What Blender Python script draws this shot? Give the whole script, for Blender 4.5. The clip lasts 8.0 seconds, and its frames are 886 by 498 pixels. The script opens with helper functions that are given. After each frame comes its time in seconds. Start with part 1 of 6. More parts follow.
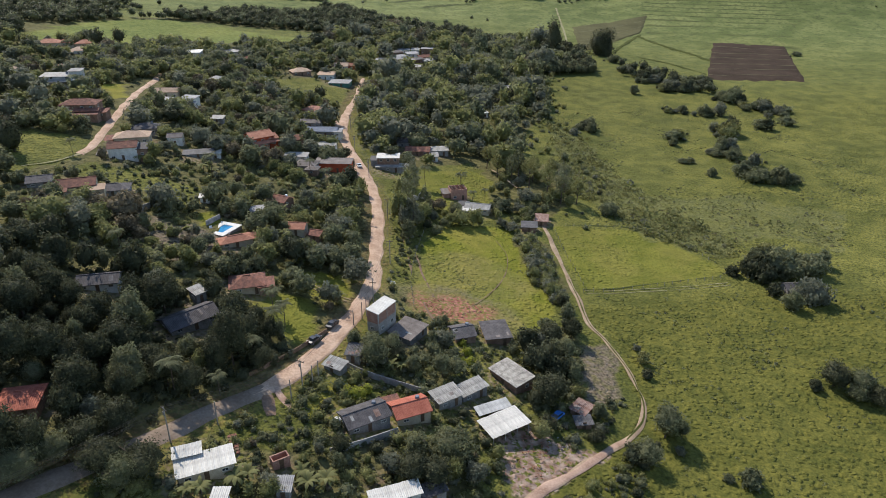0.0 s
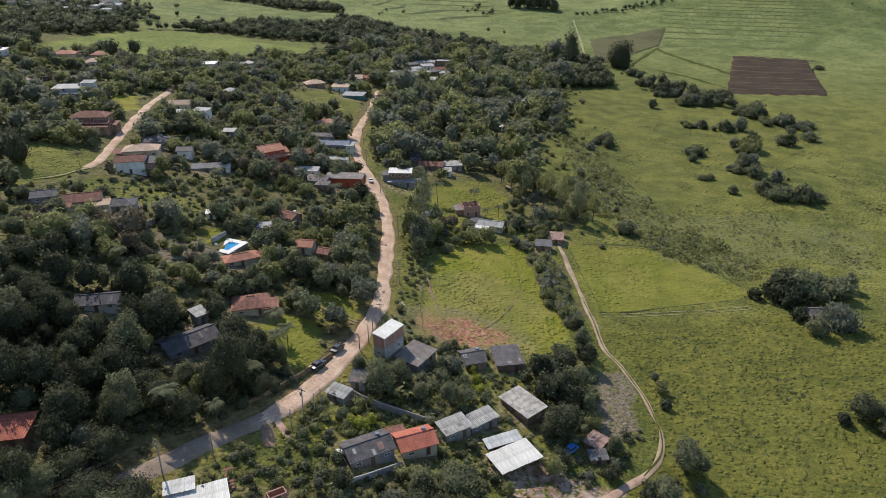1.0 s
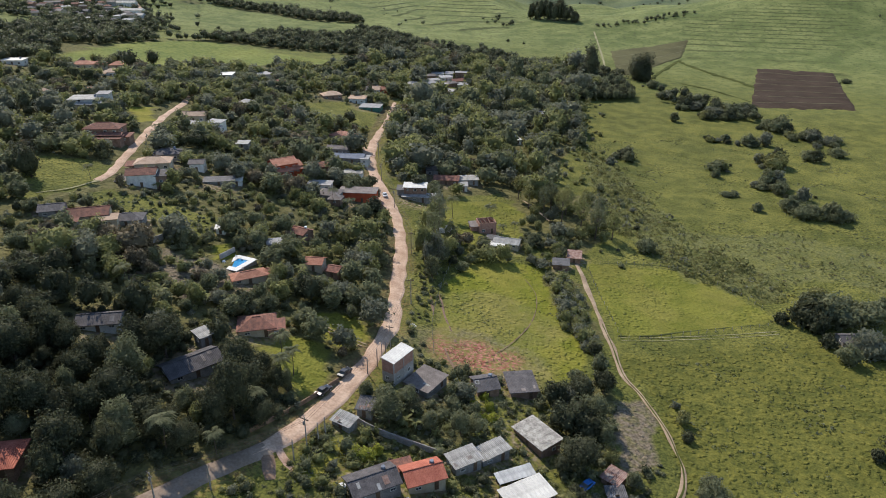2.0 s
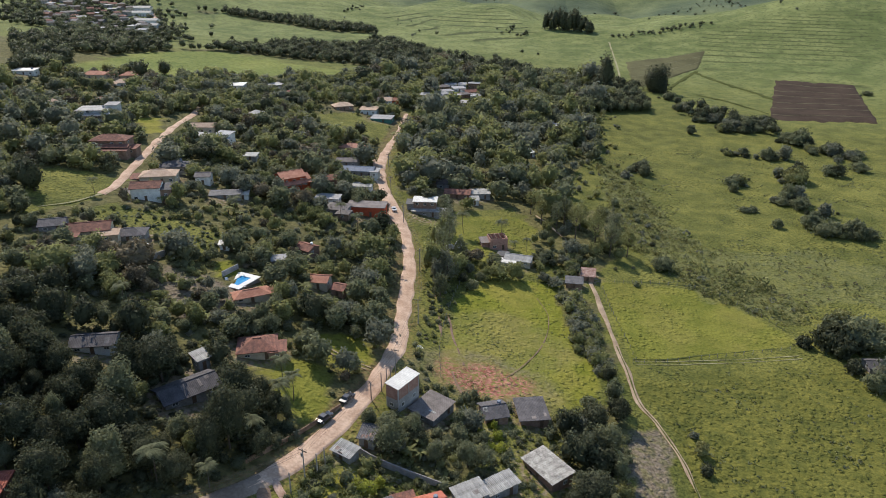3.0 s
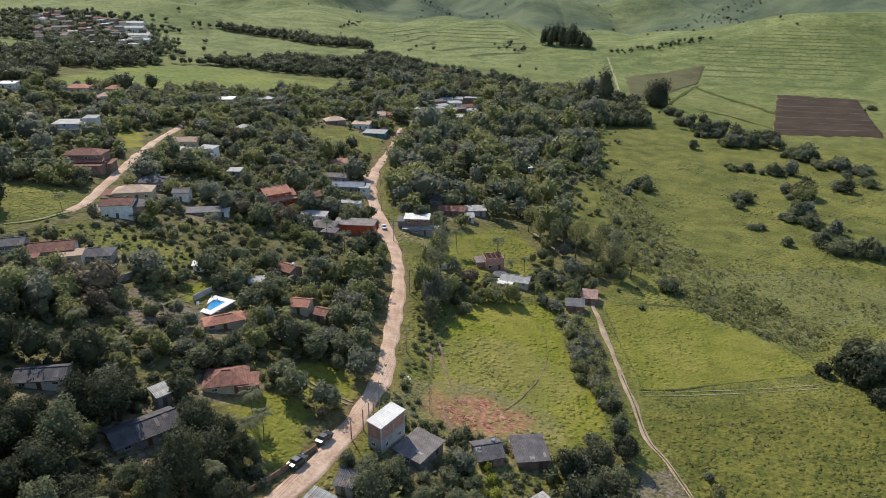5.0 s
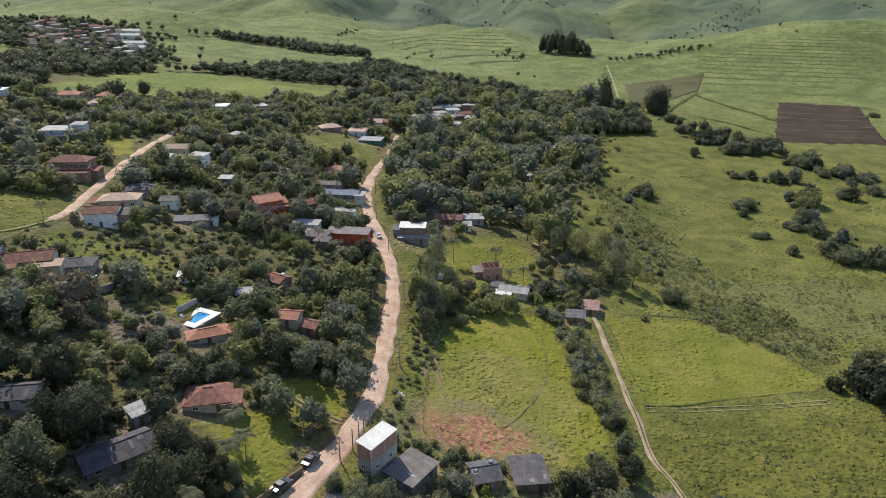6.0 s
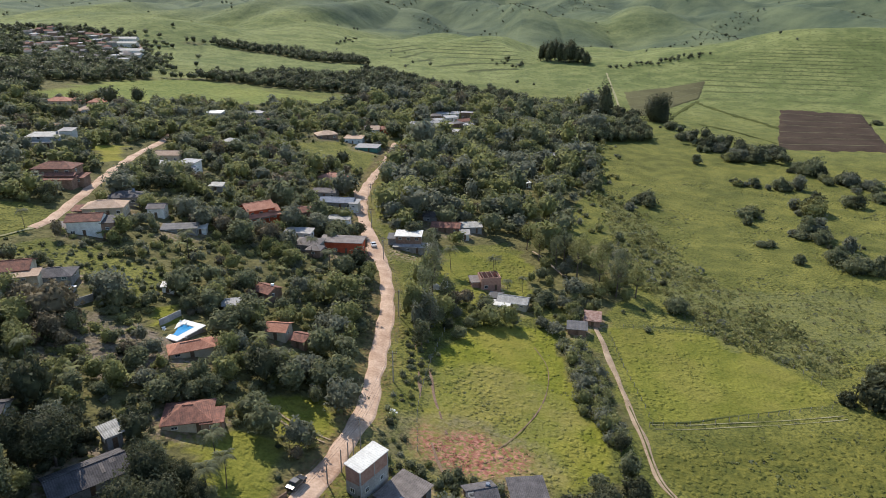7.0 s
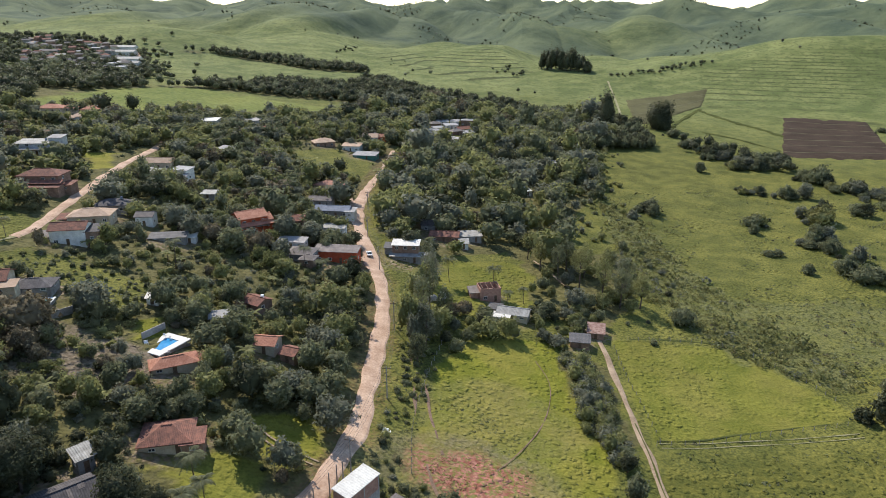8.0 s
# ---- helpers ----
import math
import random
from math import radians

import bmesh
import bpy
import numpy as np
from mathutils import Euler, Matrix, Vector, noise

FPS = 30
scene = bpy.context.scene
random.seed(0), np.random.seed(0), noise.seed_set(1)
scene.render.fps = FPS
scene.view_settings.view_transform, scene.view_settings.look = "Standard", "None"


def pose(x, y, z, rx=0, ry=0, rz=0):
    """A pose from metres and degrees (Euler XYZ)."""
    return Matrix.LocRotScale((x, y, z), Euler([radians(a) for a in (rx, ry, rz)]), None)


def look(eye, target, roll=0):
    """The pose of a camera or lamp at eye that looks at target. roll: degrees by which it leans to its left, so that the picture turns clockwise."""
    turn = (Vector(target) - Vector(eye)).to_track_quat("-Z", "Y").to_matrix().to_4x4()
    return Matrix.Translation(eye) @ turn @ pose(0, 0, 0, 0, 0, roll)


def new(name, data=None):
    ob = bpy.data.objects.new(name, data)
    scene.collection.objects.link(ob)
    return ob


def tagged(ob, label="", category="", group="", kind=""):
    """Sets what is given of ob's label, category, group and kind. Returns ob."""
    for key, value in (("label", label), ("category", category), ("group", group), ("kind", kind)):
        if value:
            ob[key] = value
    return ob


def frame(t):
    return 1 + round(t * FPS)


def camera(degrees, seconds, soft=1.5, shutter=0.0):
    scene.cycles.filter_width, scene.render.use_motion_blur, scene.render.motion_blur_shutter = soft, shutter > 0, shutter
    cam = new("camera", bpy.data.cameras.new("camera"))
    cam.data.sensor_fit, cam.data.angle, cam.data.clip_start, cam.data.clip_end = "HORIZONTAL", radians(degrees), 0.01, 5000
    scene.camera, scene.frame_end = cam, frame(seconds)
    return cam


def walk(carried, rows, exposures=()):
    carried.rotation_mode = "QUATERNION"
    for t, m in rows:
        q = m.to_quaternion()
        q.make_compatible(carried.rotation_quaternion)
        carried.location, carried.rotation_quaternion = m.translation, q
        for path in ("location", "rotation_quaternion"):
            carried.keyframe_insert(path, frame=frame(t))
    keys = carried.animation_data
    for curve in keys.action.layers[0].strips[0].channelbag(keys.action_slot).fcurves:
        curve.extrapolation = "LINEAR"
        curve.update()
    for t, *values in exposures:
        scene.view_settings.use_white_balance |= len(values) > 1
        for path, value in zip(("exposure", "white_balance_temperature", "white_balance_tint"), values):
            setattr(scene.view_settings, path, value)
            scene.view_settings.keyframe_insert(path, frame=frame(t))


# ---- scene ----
cam = camera(66.0, 8.0, soft=0.95)
# seconds, place in metres, yaw, pitch, roll in degrees
PATH = [
    (0.0, 0.00, 0.00, 101.50, -0.00, -25.17, 0.19),
    (0.5, 0.64, 3.47, 101.56, 0.72, -24.76, 0.19),
    (1.0, 1.26, 6.96, 101.62, 1.42, -24.35, 0.21),
    (1.5, 1.80, 10.40, 101.70, 2.18, -23.96, 0.22),
    (3.0, 3.10, 20.84, 101.72, 4.27, -22.83, 0.21),
    (3.5, 3.47, 24.29, 100.92, 4.31, -22.51, 0.20),
    (4.0, 3.81, 27.69, 99.74, 4.26, -22.16, 0.17),
    (4.5, 4.06, 31.22, 98.50, 4.21, -21.80, 0.18),
    (6.0, 4.78, 41.82, 94.81, 4.10, -20.71, 0.16),
    (6.5, 5.01, 45.39, 93.48, 4.06, -20.33, 0.15),
    (7.0, 5.29, 48.91, 92.17, 4.08, -19.94, 0.15),
    (7.5, 5.54, 52.43, 90.91, 4.14, -19.54, 0.11),
    (8.0, 5.87, 55.97, 89.74, 4.19, -19.16, 0.10),
]
walk(cam, [(t, pose(x, y, z, 90 + p, 0, yaw) @ pose(0, 0, 0, 0, 0, r)) for t, x, y, z, yaw, p, r in PATH],
     exposures=[(0.0, 0.21), (4.0, 0.29), (8.0, 0.38)])

# ---- world and sun ----
SUN_AZ, SUN_EL = radians(-33), radians(44)  # from straight ahead towards the left
world = bpy.data.worlds.new("sky")
scene.world = world
world.use_nodes = True
wn = world.node_tree
sky = wn.nodes.new("ShaderNodeTexSky")
sky.sky_type = "NISHITA"
sky.sun_disc = False
sky.sun_elevation = SUN_EL
sky.sun_rotation = SUN_AZ
sky.dust_density = 0.15
sky.ozone_density = 1.6
wn.links.new(sky.outputs[0], wn.nodes["Background"].inputs[0])
wn.nodes["Background"].inputs[1].default_value = 0.15
sun = new("sun", bpy.data.lights.new("sun", "SUN"))
sun.data.energy = 4.3
sun.data.angle = radians(0.6)
sun.data.color = (1.0, 0.93, 0.82)
sun.matrix_world = look((0, 0, 300), (-math.sin(SUN_AZ) * 200 * math.cos(SUN_EL), -math.cos(SUN_AZ) * 200 * math.cos(SUN_EL), 300 - 200 * math.sin(SUN_EL)))


# ---- materials ----
def shade(name, lo, hi, scale, rough=0.85, bump=0.3, fine=6.0, spec=0.3, metal=0.0, rnd=0.12, space="Object", translucent=0.0, island=0.0, bump_dist=0.1):
    """A procedural surface: two scales of noise between two colours, relief, and a small change from piece to piece."""
    m = bpy.data.materials.new(name)
    m.use_nodes = True
    t = m.node_tree
    n, l = t.nodes, t.links
    bsdf = n["Principled BSDF"]
    if space == "World":
        src = n.new("ShaderNodeNewGeometry").outputs["Position"]
    else:
        src = n.new("ShaderNodeTexCoord").outputs["Object"]
    big = n.new("ShaderNodeTexNoise")
    big.inputs["Scale"].default_value = scale
    big.inputs["Detail"].default_value = 4
    small = n.new("ShaderNodeTexNoise")
    small.inputs["Scale"].default_value = scale * fine
    small.inputs["Detail"].default_value = 5
    l.new(src, big.inputs["Vector"])
    l.new(src, small.inputs["Vector"])
    mix = n.new("ShaderNodeMath")
    mix.operation = "MULTIPLY_ADD"
    mix.inputs[1].default_value = 0.45
    l.new(small.outputs["Fac"], mix.inputs[0])
    half = n.new("ShaderNodeMath")
    half.operation = "MULTIPLY"
    half.inputs[1].default_value = 0.55
    l.new(big.outputs["Fac"], half.inputs[0])
    l.new(half.outputs[0], mix.inputs[2])
    ramp = n.new("ShaderNodeValToRGB")
    ramp.color_ramp.elements[0].position, ramp.color_ramp.elements[1].position = 0.36, 0.64
    ramp.color_ramp.elements[0].color, ramp.color_ramp.elements[1].color = (*lo, 1), (*hi, 1)
    l.new(mix.outputs[0], ramp.inputs[0])
    hsv = n.new("ShaderNodeHueSaturation")
    l.new(ramp.outputs[0], hsv.inputs["Color"])
    value = n.new("ShaderNodeMapRange")
    value.inputs["To Min"].default_value, value.inputs["To Max"].default_value = 1 - max(rnd, island), 1 + max(rnd, island)
    if island:
        l.new(n.new("ShaderNodeNewGeometry").outputs["Random Per Island"], value.inputs["Value"])
    else:
        l.new(n.new("ShaderNodeObjectInfo").outputs["Random"], value.inputs["Value"])
    l.new(value.outputs[0], hsv.inputs["Value"])
    l.new(hsv.outputs[0], bsdf.inputs["Base Color"])
    bsdf.inputs["Roughness"].default_value = rough
    bsdf.inputs["Metallic"].default_value = metal
    bsdf.inputs["Specular IOR Level"].default_value = spec
    if bump:
        b = n.new("ShaderNodeBump")
        b.inputs["Strength"].default_value = bump
        b.inputs["Distance"].default_value = bump_dist
        l.new(mix.outputs[0], b.inputs["Height"])
        l.new(b.outputs[0], bsdf.inputs["Normal"])
    if translucent:
        tr = n.new("ShaderNodeBsdfTranslucent")
        l.new(hsv.outputs[0], tr.inputs["Color"])
        add = n.new("ShaderNodeMixShader")
        add.inputs[0].default_value = translucent
        l.new(bsdf.outputs[0], add.inputs[1])
        l.new(tr.outputs[0], add.inputs[2])
        l.new(add.outputs[0], n["Material Output"].inputs["Surface"])
    return m


def ribbed(m, pitch, depth, axis="X"):
    """Adds ribs or courses to a roof surface, across its own axis."""
    n, l = m.node_tree.nodes, m.node_tree.links
    wave = n.new("ShaderNodeTexWave")
    wave.bands_direction = axis
    wave.inputs["Scale"].default_value = 1 / pitch / 3.2
    wave.inputs["Distortion"].default_value = 0.4
    l.new(n.new("ShaderNodeTexCoord").outputs["Object"], wave.inputs["Vector"])
    b = n.new("ShaderNodeBump")
    b.inputs["Strength"].default_value = 0.7
    b.inputs["Distance"].default_value = depth
    l.new(wave.outputs["Fac"], b.inputs["Height"])
    old = n["Principled BSDF"].inputs["Normal"]
    if old.links:
        l.new(old.links[0].from_socket, b.inputs["Normal"])
    l.new(b.outputs[0], old)
    return m


M = {
    "white_wall": shade("white_wall", (0.52, 0.50, 0.46), (0.76, 0.74, 0.70), 0.8, 0.9, 0.2),
    "cream_wall": shade("cream_wall", (0.42, 0.34, 0.24), (0.58, 0.50, 0.38), 0.8, 0.9, 0.2),
    "grey_wall": shade("grey_wall", (0.16, 0.15, 0.14), (0.32, 0.30, 0.28), 0.8, 0.95, 0.3),
    "brown_wall": shade("brown_wall", (0.17, 0.10, 0.07), (0.32, 0.21, 0.15), 0.9, 0.9, 0.3),
    "red_wall": shade("red_wall", (0.42, 0.07, 0.025), (0.52, 0.11, 0.05), 0.7, 0.85, 0.2),
    "green_wall": shade("green_wall", (0.06, 0.16, 0.13), (0.10, 0.24, 0.19), 0.7, 0.85, 0.2),
    "brick": shade("hollow_brick", (0.29, 0.150, 0.112), (0.45, 0.265, 0.205), 1.4, 0.9, 0.5),
    "white_sheet": ribbed(shade("white_sheet_roof", (0.48, 0.45, 0.41), (0.70, 0.67, 0.61), 0.35, 0.55, 0.1), 0.5, 0.05),
    "pale_sheet": ribbed(shade("pale_sheet_roof", (0.20, 0.19, 0.175), (0.42, 0.40, 0.37), 0.5, 0.7, 0.15), 0.4, 0.05),
    "grey_sheet": ribbed(shade("grey_sheet_roof", (0.22, 0.21, 0.21), (0.40, 0.39, 0.38), 0.5, 0.75, 0.2), 0.4, 0.05),
    "dark_sheet": ribbed(shade("dark_sheet_roof", (0.07, 0.068, 0.07), (0.16, 0.15, 0.15), 0.5, 0.8, 0.2), 0.4, 0.05),
    "rust_sheet": ribbed(shade("rust_sheet_roof", (0.16, 0.07, 0.05), (0.34, 0.24, 0.20), 0.9, 0.8, 0.2), 0.3, 0.05),
    "tarp": shade("grey_tarpaulin", (0.34, 0.34, 0.33), (0.52, 0.51, 0.49), 0.6, 0.6, 0.6),
    "slab": shade("concrete_slab", (0.26, 0.24, 0.23), (0.46, 0.43, 0.40), 0.4, 0.9, 0.2),
    "concrete": ribbed(shade("stained_cement_roof", (0.12, 0.108, 0.095), (0.46, 0.43, 0.38), 0.7, 0.9, 0.3), 0.5, 0.04),
    "dark_tile": ribbed(shade("dark_tile_roof", (0.055, 0.05, 0.052), (0.14, 0.125, 0.125), 0.6, 0.85, 0.3), 0.35, 0.06),
    "grey_tile": ribbed(shade("grey_brown_tile_roof", (0.13, 0.11, 0.10), (0.26, 0.22, 0.20), 0.6, 0.85, 0.3), 0.3, 0.06),
    "blue_tile": ribbed(shade("blue_grey_roof", (0.13, 0.15, 0.19), (0.24, 0.26, 0.31), 0.6, 0.8, 0.3), 0.3, 0.06),
    "red_tile": ribbed(shade("red_tile_roof", (0.27, 0.075, 0.048), (0.46, 0.155, 0.10), 0.5, 0.85, 0.3), 0.3, 0.06),
    "orange_tile": ribbed(shade("orange_tile_roof", (0.36, 0.155, 0.105), (0.54, 0.28, 0.20), 0.5, 0.85, 0.3), 0.3, 0.06),
    "terracotta": ribbed(shade("terracotta_roof", (0.30, 0.12, 0.075), (0.48, 0.23, 0.15), 0.5, 0.85, 0.3), 0.3, 0.06),
    "old_tile": ribbed(shade("weathered_tile_roof", (0.10, 0.055, 0.045), (0.32, 0.14, 0.095), 0.9, 0.9, 0.4), 0.3, 0.06),
    "tan_tile": ribbed(shade("tan_tile_roof", (0.36, 0.24, 0.16), (0.52, 0.37, 0.27), 0.5, 0.85, 0.3), 0.3, 0.06),
    "dirt_road": shade("pale_dirt_road", (0.36, 0.225, 0.150), (0.63, 0.45, 0.33), 0.22, 0.95, 0.5, 9.0, space="World", rnd=0),
    "track": shade("sandy_track", (0.22, 0.155, 0.10), (0.44, 0.325, 0.225), 0.3, 0.95, 0.5, 9.0, space="World", rnd=0),
    "pink_dirt": shade("pinkish_bare_dirt", (0.30, 0.185, 0.13), (0.52, 0.36, 0.275), 0.3, 0.95, 0.5, 9.0, space="World", rnd=0),
    "wheel_rut": shade("worn_grass_rut", (0.20, 0.185, 0.085), (0.34, 0.30, 0.17), 0.5, 0.95, 0.3, 6.0, space="World", rnd=0),
    "soil": shade("dark_ploughed_soil", (0.042, 0.030, 0.022), (0.082, 0.058, 0.042), 0.06, 1.0, 0.5, 12.0, 0.05, space="World", rnd=0),
    "stubble": shade("pale_stubble_field", (0.085, 0.080, 0.040), (0.135, 0.125, 0.062), 0.05, 1.0, 0.5, 12.0, 0.05, space="World", rnd=0),
    "dark_grass": shade("dark_rank_grass", (0.050, 0.060, 0.018), (0.105, 0.112, 0.034), 0.15, 1.0, 0.5, 8.0, 0.05, space="World", rnd=0),
    "grass_strip": shade("dry_grass_strip", (0.12, 0.115, 0.068), (0.19, 0.175, 0.105), 0.1, 1.0, 0.3, 8.0, 0.05, space="World", rnd=0),
    "asphalt": shade("worn_grey_road", (0.19, 0.140, 0.105), (0.31, 0.240, 0.185), 0.2, 1.0, 0.3, 9.0, 0.03, space="World", rnd=0),
    "earth": shade("bare_brown_earth", (0.12, 0.076, 0.050), (0.27, 0.175, 0.120), 0.4, 0.95, 0.5, 7.0, space="World", rnd=0),
    "clay": shade("red_clay", (0.25, 0.090, 0.060), (0.41, 0.185, 0.130), 0.35, 0.95, 0.7, 5.0, space="World", rnd=0),
    "leaf": shade("leaf_green", (0.106, 0.117, 0.065), (0.254, 0.258, 0.142), 0.09, 0.7, 0, 7.0, 0.16, space="World", translucent=0.50, island=0.17),
    "leaf_light": shade("leaf_light_green", (0.158, 0.168, 0.064), (0.316, 0.310, 0.132), 0.09, 0.7, 0, 7.0, 0.15, space="World", translucent=0.50, island=0.17),
    # dark enough to also paint cloud shade into the lower slope's leaves
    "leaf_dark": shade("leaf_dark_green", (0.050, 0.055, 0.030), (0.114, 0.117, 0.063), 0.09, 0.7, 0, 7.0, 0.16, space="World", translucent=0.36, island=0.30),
    "leaf_grey": shade("leaf_grey_green", (0.135, 0.143, 0.100), (0.262, 0.262, 0.184), 0.12, 0.7, 0, 7.0, 0.15, space="World", translucent=0.50, island=0.17),
    "leaf_lime": shade("leaf_lime_green", (0.225, 0.250, 0.040), (0.420, 0.430, 0.085), 0.12, 0.7, 0, 7.0, 0.15, space="World", translucent=0.50, island=0.17),
    "leaf_dry": shade("leaf_dry_brown", (0.110, 0.092, 0.060), (0.220, 0.180, 0.115), 0.12, 0.8, 0, 7.0, 0.1, space="World", translucent=0.25, island=0.3),
    "leaf_olive": shade("leaf_olive_brown", (0.160, 0.156, 0.056), (0.300, 0.282, 0.120), 0.12, 0.8, 0, 7.0, 0.1, space="World", translucent=0.28, island=0.3),
    "bark": shade("bark", (0.07, 0.05, 0.038), (0.17, 0.13, 0.10), 1.5, 0.95, 0.6),
    "glass": shade("dark_window_glass", (0.02, 0.025, 0.03), (0.04, 0.045, 0.05), 0.5, 0.08, 0, spec=0.6),
    "wood": shade("dark_wood", (0.08, 0.05, 0.03), (0.17, 0.11, 0.07), 2.0, 0.8, 0.3),
    "pole": shade("grey_pole", (0.20, 0.18, 0.16), (0.36, 0.33, 0.30), 2.0, 0.9, 0.2),
    "cable": shade("cable", (0.02, 0.02, 0.02), (0.04, 0.04, 0.04), 1.0, 0.7, 0),
    "pool_tile": shade("white_pool_deck", (0.62, 0.60, 0.56), (0.78, 0.77, 0.74), 0.8, 0.7, 0.1),
    "water": shade("blue_pool_water", (0.03, 0.20, 0.42), (0.06, 0.30, 0.55), 0.5, 0.05, 0.1, spec=0.5),
    "water_green": shade("green_pool_water", (0.10, 0.36, 0.34), (0.16, 0.45, 0.42), 0.5, 0.05, 0.1, spec=0.5),
    "car_white": shade("white_car_paint", (0.72, 0.72, 0.72), (0.80, 0.80, 0.80), 1.0, 0.25, 0, spec=0.5),
    "car_dark": shade("dark_car_paint", (0.03, 0.03, 0.035), (0.05, 0.05, 0.06), 1.0, 0.25, 0, spec=0.5),
    "car_blue": shade("blue_car_paint", (0.03, 0.14, 0.42), (0.05, 0.19, 0.52), 1.0, 0.3, 0, spec=0.5),
    "tyre": shade("tyre", (0.015, 0.015, 0.015), (0.03, 0.03, 0.03), 3.0, 0.9, 0),
}


# ---- the lie of the land ----
RISE = np.array([[28, 45, 59, 66, 68, 67, 66], [18, 34, 47, 49, 48, 54, 61], [11, 22, 28, 25, 26, 40, 57], [4, 5, 1, -3, 5, 27, 52],
                 [-4, -9, -15, -14, -2, 20, 44], [-10, -11, -10, -5, 5, 19, 36], [-16, -9, -1, 6, 13, 20, 27]], float)
HILLS = [  # x, y, two radii, turn, height
    (257, 920, 150, 100, 0, 13),
    (356, 928, 150, 110, 0, -7),
    (459, 925, 200, 130, 0, 54),
    (432, 1284, 220, 150, 0, -18),
    (-123, 1088, 140, 80, 0, 9),
    (-17, 1116, 110, 80, 0, -4),
    (75, 1094, 70, 60, 0, -9),
    (-75, 1383, 220, 120, 0, -20),
    (144, 1298, 110, 100, 0, -21),
    (246, 1587, 120, 110, 0, 39),
    (349, 1516, 120, 120, 0, -26),
    (-391, 1378, 190, 150, 0, 25),
    (-301, 1504, 160, 140, 0, 36),
    (-470, 1298, 130, 120, 0, 16),
    (-532, 1930, 330, 200, 0, 0),
    (-799, 1322, 260, 150, 0, 15),
    (-777, 1621, 200, 150, 0, 14),
    (-280, 1985, 150, 150, 0, 32),
    (-159, 2200, 220, 180, 0, 45),
    (84, 2505, 260, 200, 0, 57),
    (540, 2242, 240, 220, 0, 45),
    (799, 2321, 150, 200, 0, -1),
    (924, 2165, 250, 200, 0, 64),
    (921, 1834, 250, 200, 0, 49),
    (-1603, 2468, 450, 300, 0, 20),
    (-1223, 2902, 350, 300, 0, 10),
    (-799, 3256, 350, 300, 0, 77),
    (424, 3430, 350, 300, 0, 64),
    (-450, 940, 170, 110, 0, 26),
    (-1500, 2200, 500, 500, 0, 40),
    (1500, 2600, 500, 500, 0, 60),
    (0, 2900, 2600, 420, 0, 34),
]
ROAD = [(-90, 52), (-78, 68), (-68, 80.5), (-62.4, 86.8), (-56.6, 92.8), (-50.6, 100.4), (-43.3, 110), (-37.1, 117.2), (-31.8, 126.2), (-27.6, 138), (-25.2, 146), (-22.6, 156),
        (-20.3, 173.4), (-20.6, 186), (-21.4, 197.6), (-22.8, 220.3), (-26.8, 246.7), (-34.9, 272.3), (-43.6, 299.6), (-48.1, 318.8), (-51, 347.4), (-51, 381.2), (-51.6, 418.9), (-52.5, 450.8)]
HILL_ROAD = [(-148.7, 355.3), (-144, 320.6), (-136.3, 284.3), (-129.6, 256.2), (-124.5, 233.4), (-124, 224)]
TRACK = [(38.6, 240), (39.2, 232), (40.2, 213.6), (41.2, 198), (42.2, 184), (42.6, 171), (45.6, 163), (48.1, 153.5), (49.2, 147), (49.4, 141), (49.3, 135), (47.2, 128.5), (41.7, 121), (35.5, 116), (25.2, 106.4), (18.8, 100.8), (8, 88)]
FAR_ROAD = [(108, 600), (113.6, 645), (119, 690), (123.7, 738), (128, 792), (131.7, 845)]
DITCH = [(-13.5, 216), (-13, 206.3), (-10.6, 191.2), (-8.3, 178.5), (-5.3, 166.3), (-2.5, 159)]
FIELD_TRACK = [(45.5, 190.6), (55, 193), (64.6, 196), (78.2, 199.8), (97.6, 205.4)]


def ground(x, y):
    """Height of the land, in metres."""
    x, y = np.asarray(x, float), np.asarray(y, float)
    far = np.maximum(y, 20.0)
    u, v = np.clip(x / (far + 120), -0.95, 0.95), np.clip(np.log(far + 40), 4.4, 7.9)
    a = np.exp(-(((u[..., None] - np.linspace(-0.75, 0.75, 7)) / 0.3) ** 2))
    b = np.exp(-(((v[..., None] - np.linspace(4.6, 7.7, 7)) / 0.62) ** 2))
    z = np.einsum("...i,...j,ij->...", a, b, RISE) / (a.sum(-1) * b.sum(-1))
    for hx, hy, rx, ry, turn, h in HILLS:
        c, s = math.cos(radians(turn)), math.sin(radians(turn))
        p, q = (c * (x - hx) + s * (y - hy)) / rx, (c * (y - hy) - s * (x - hx)) / ry
        z = z + h * np.exp(-(p * p + q * q))
    wx, wy = x + 60 * np.sin(y / 170 + 1), y + 70 * np.sin(x / 190)
    spur = 1 - np.abs(np.sin(wx / 105 + 0.8 * np.sin(wy / 260))) * 1.1 + 0.5 * np.sin(wx / 47 + wy / 83)
    rill = np.abs(np.sin(wx / 38 + 1.3 * np.sin(wy / 120))) * np.clip((y - 900) / 300, 0, 1)
    return z + spur * 19 * np.clip((y - 850) / 500, 0, 1.6) + rill * 9


def gz(x, y):
    return float(ground(x, y))


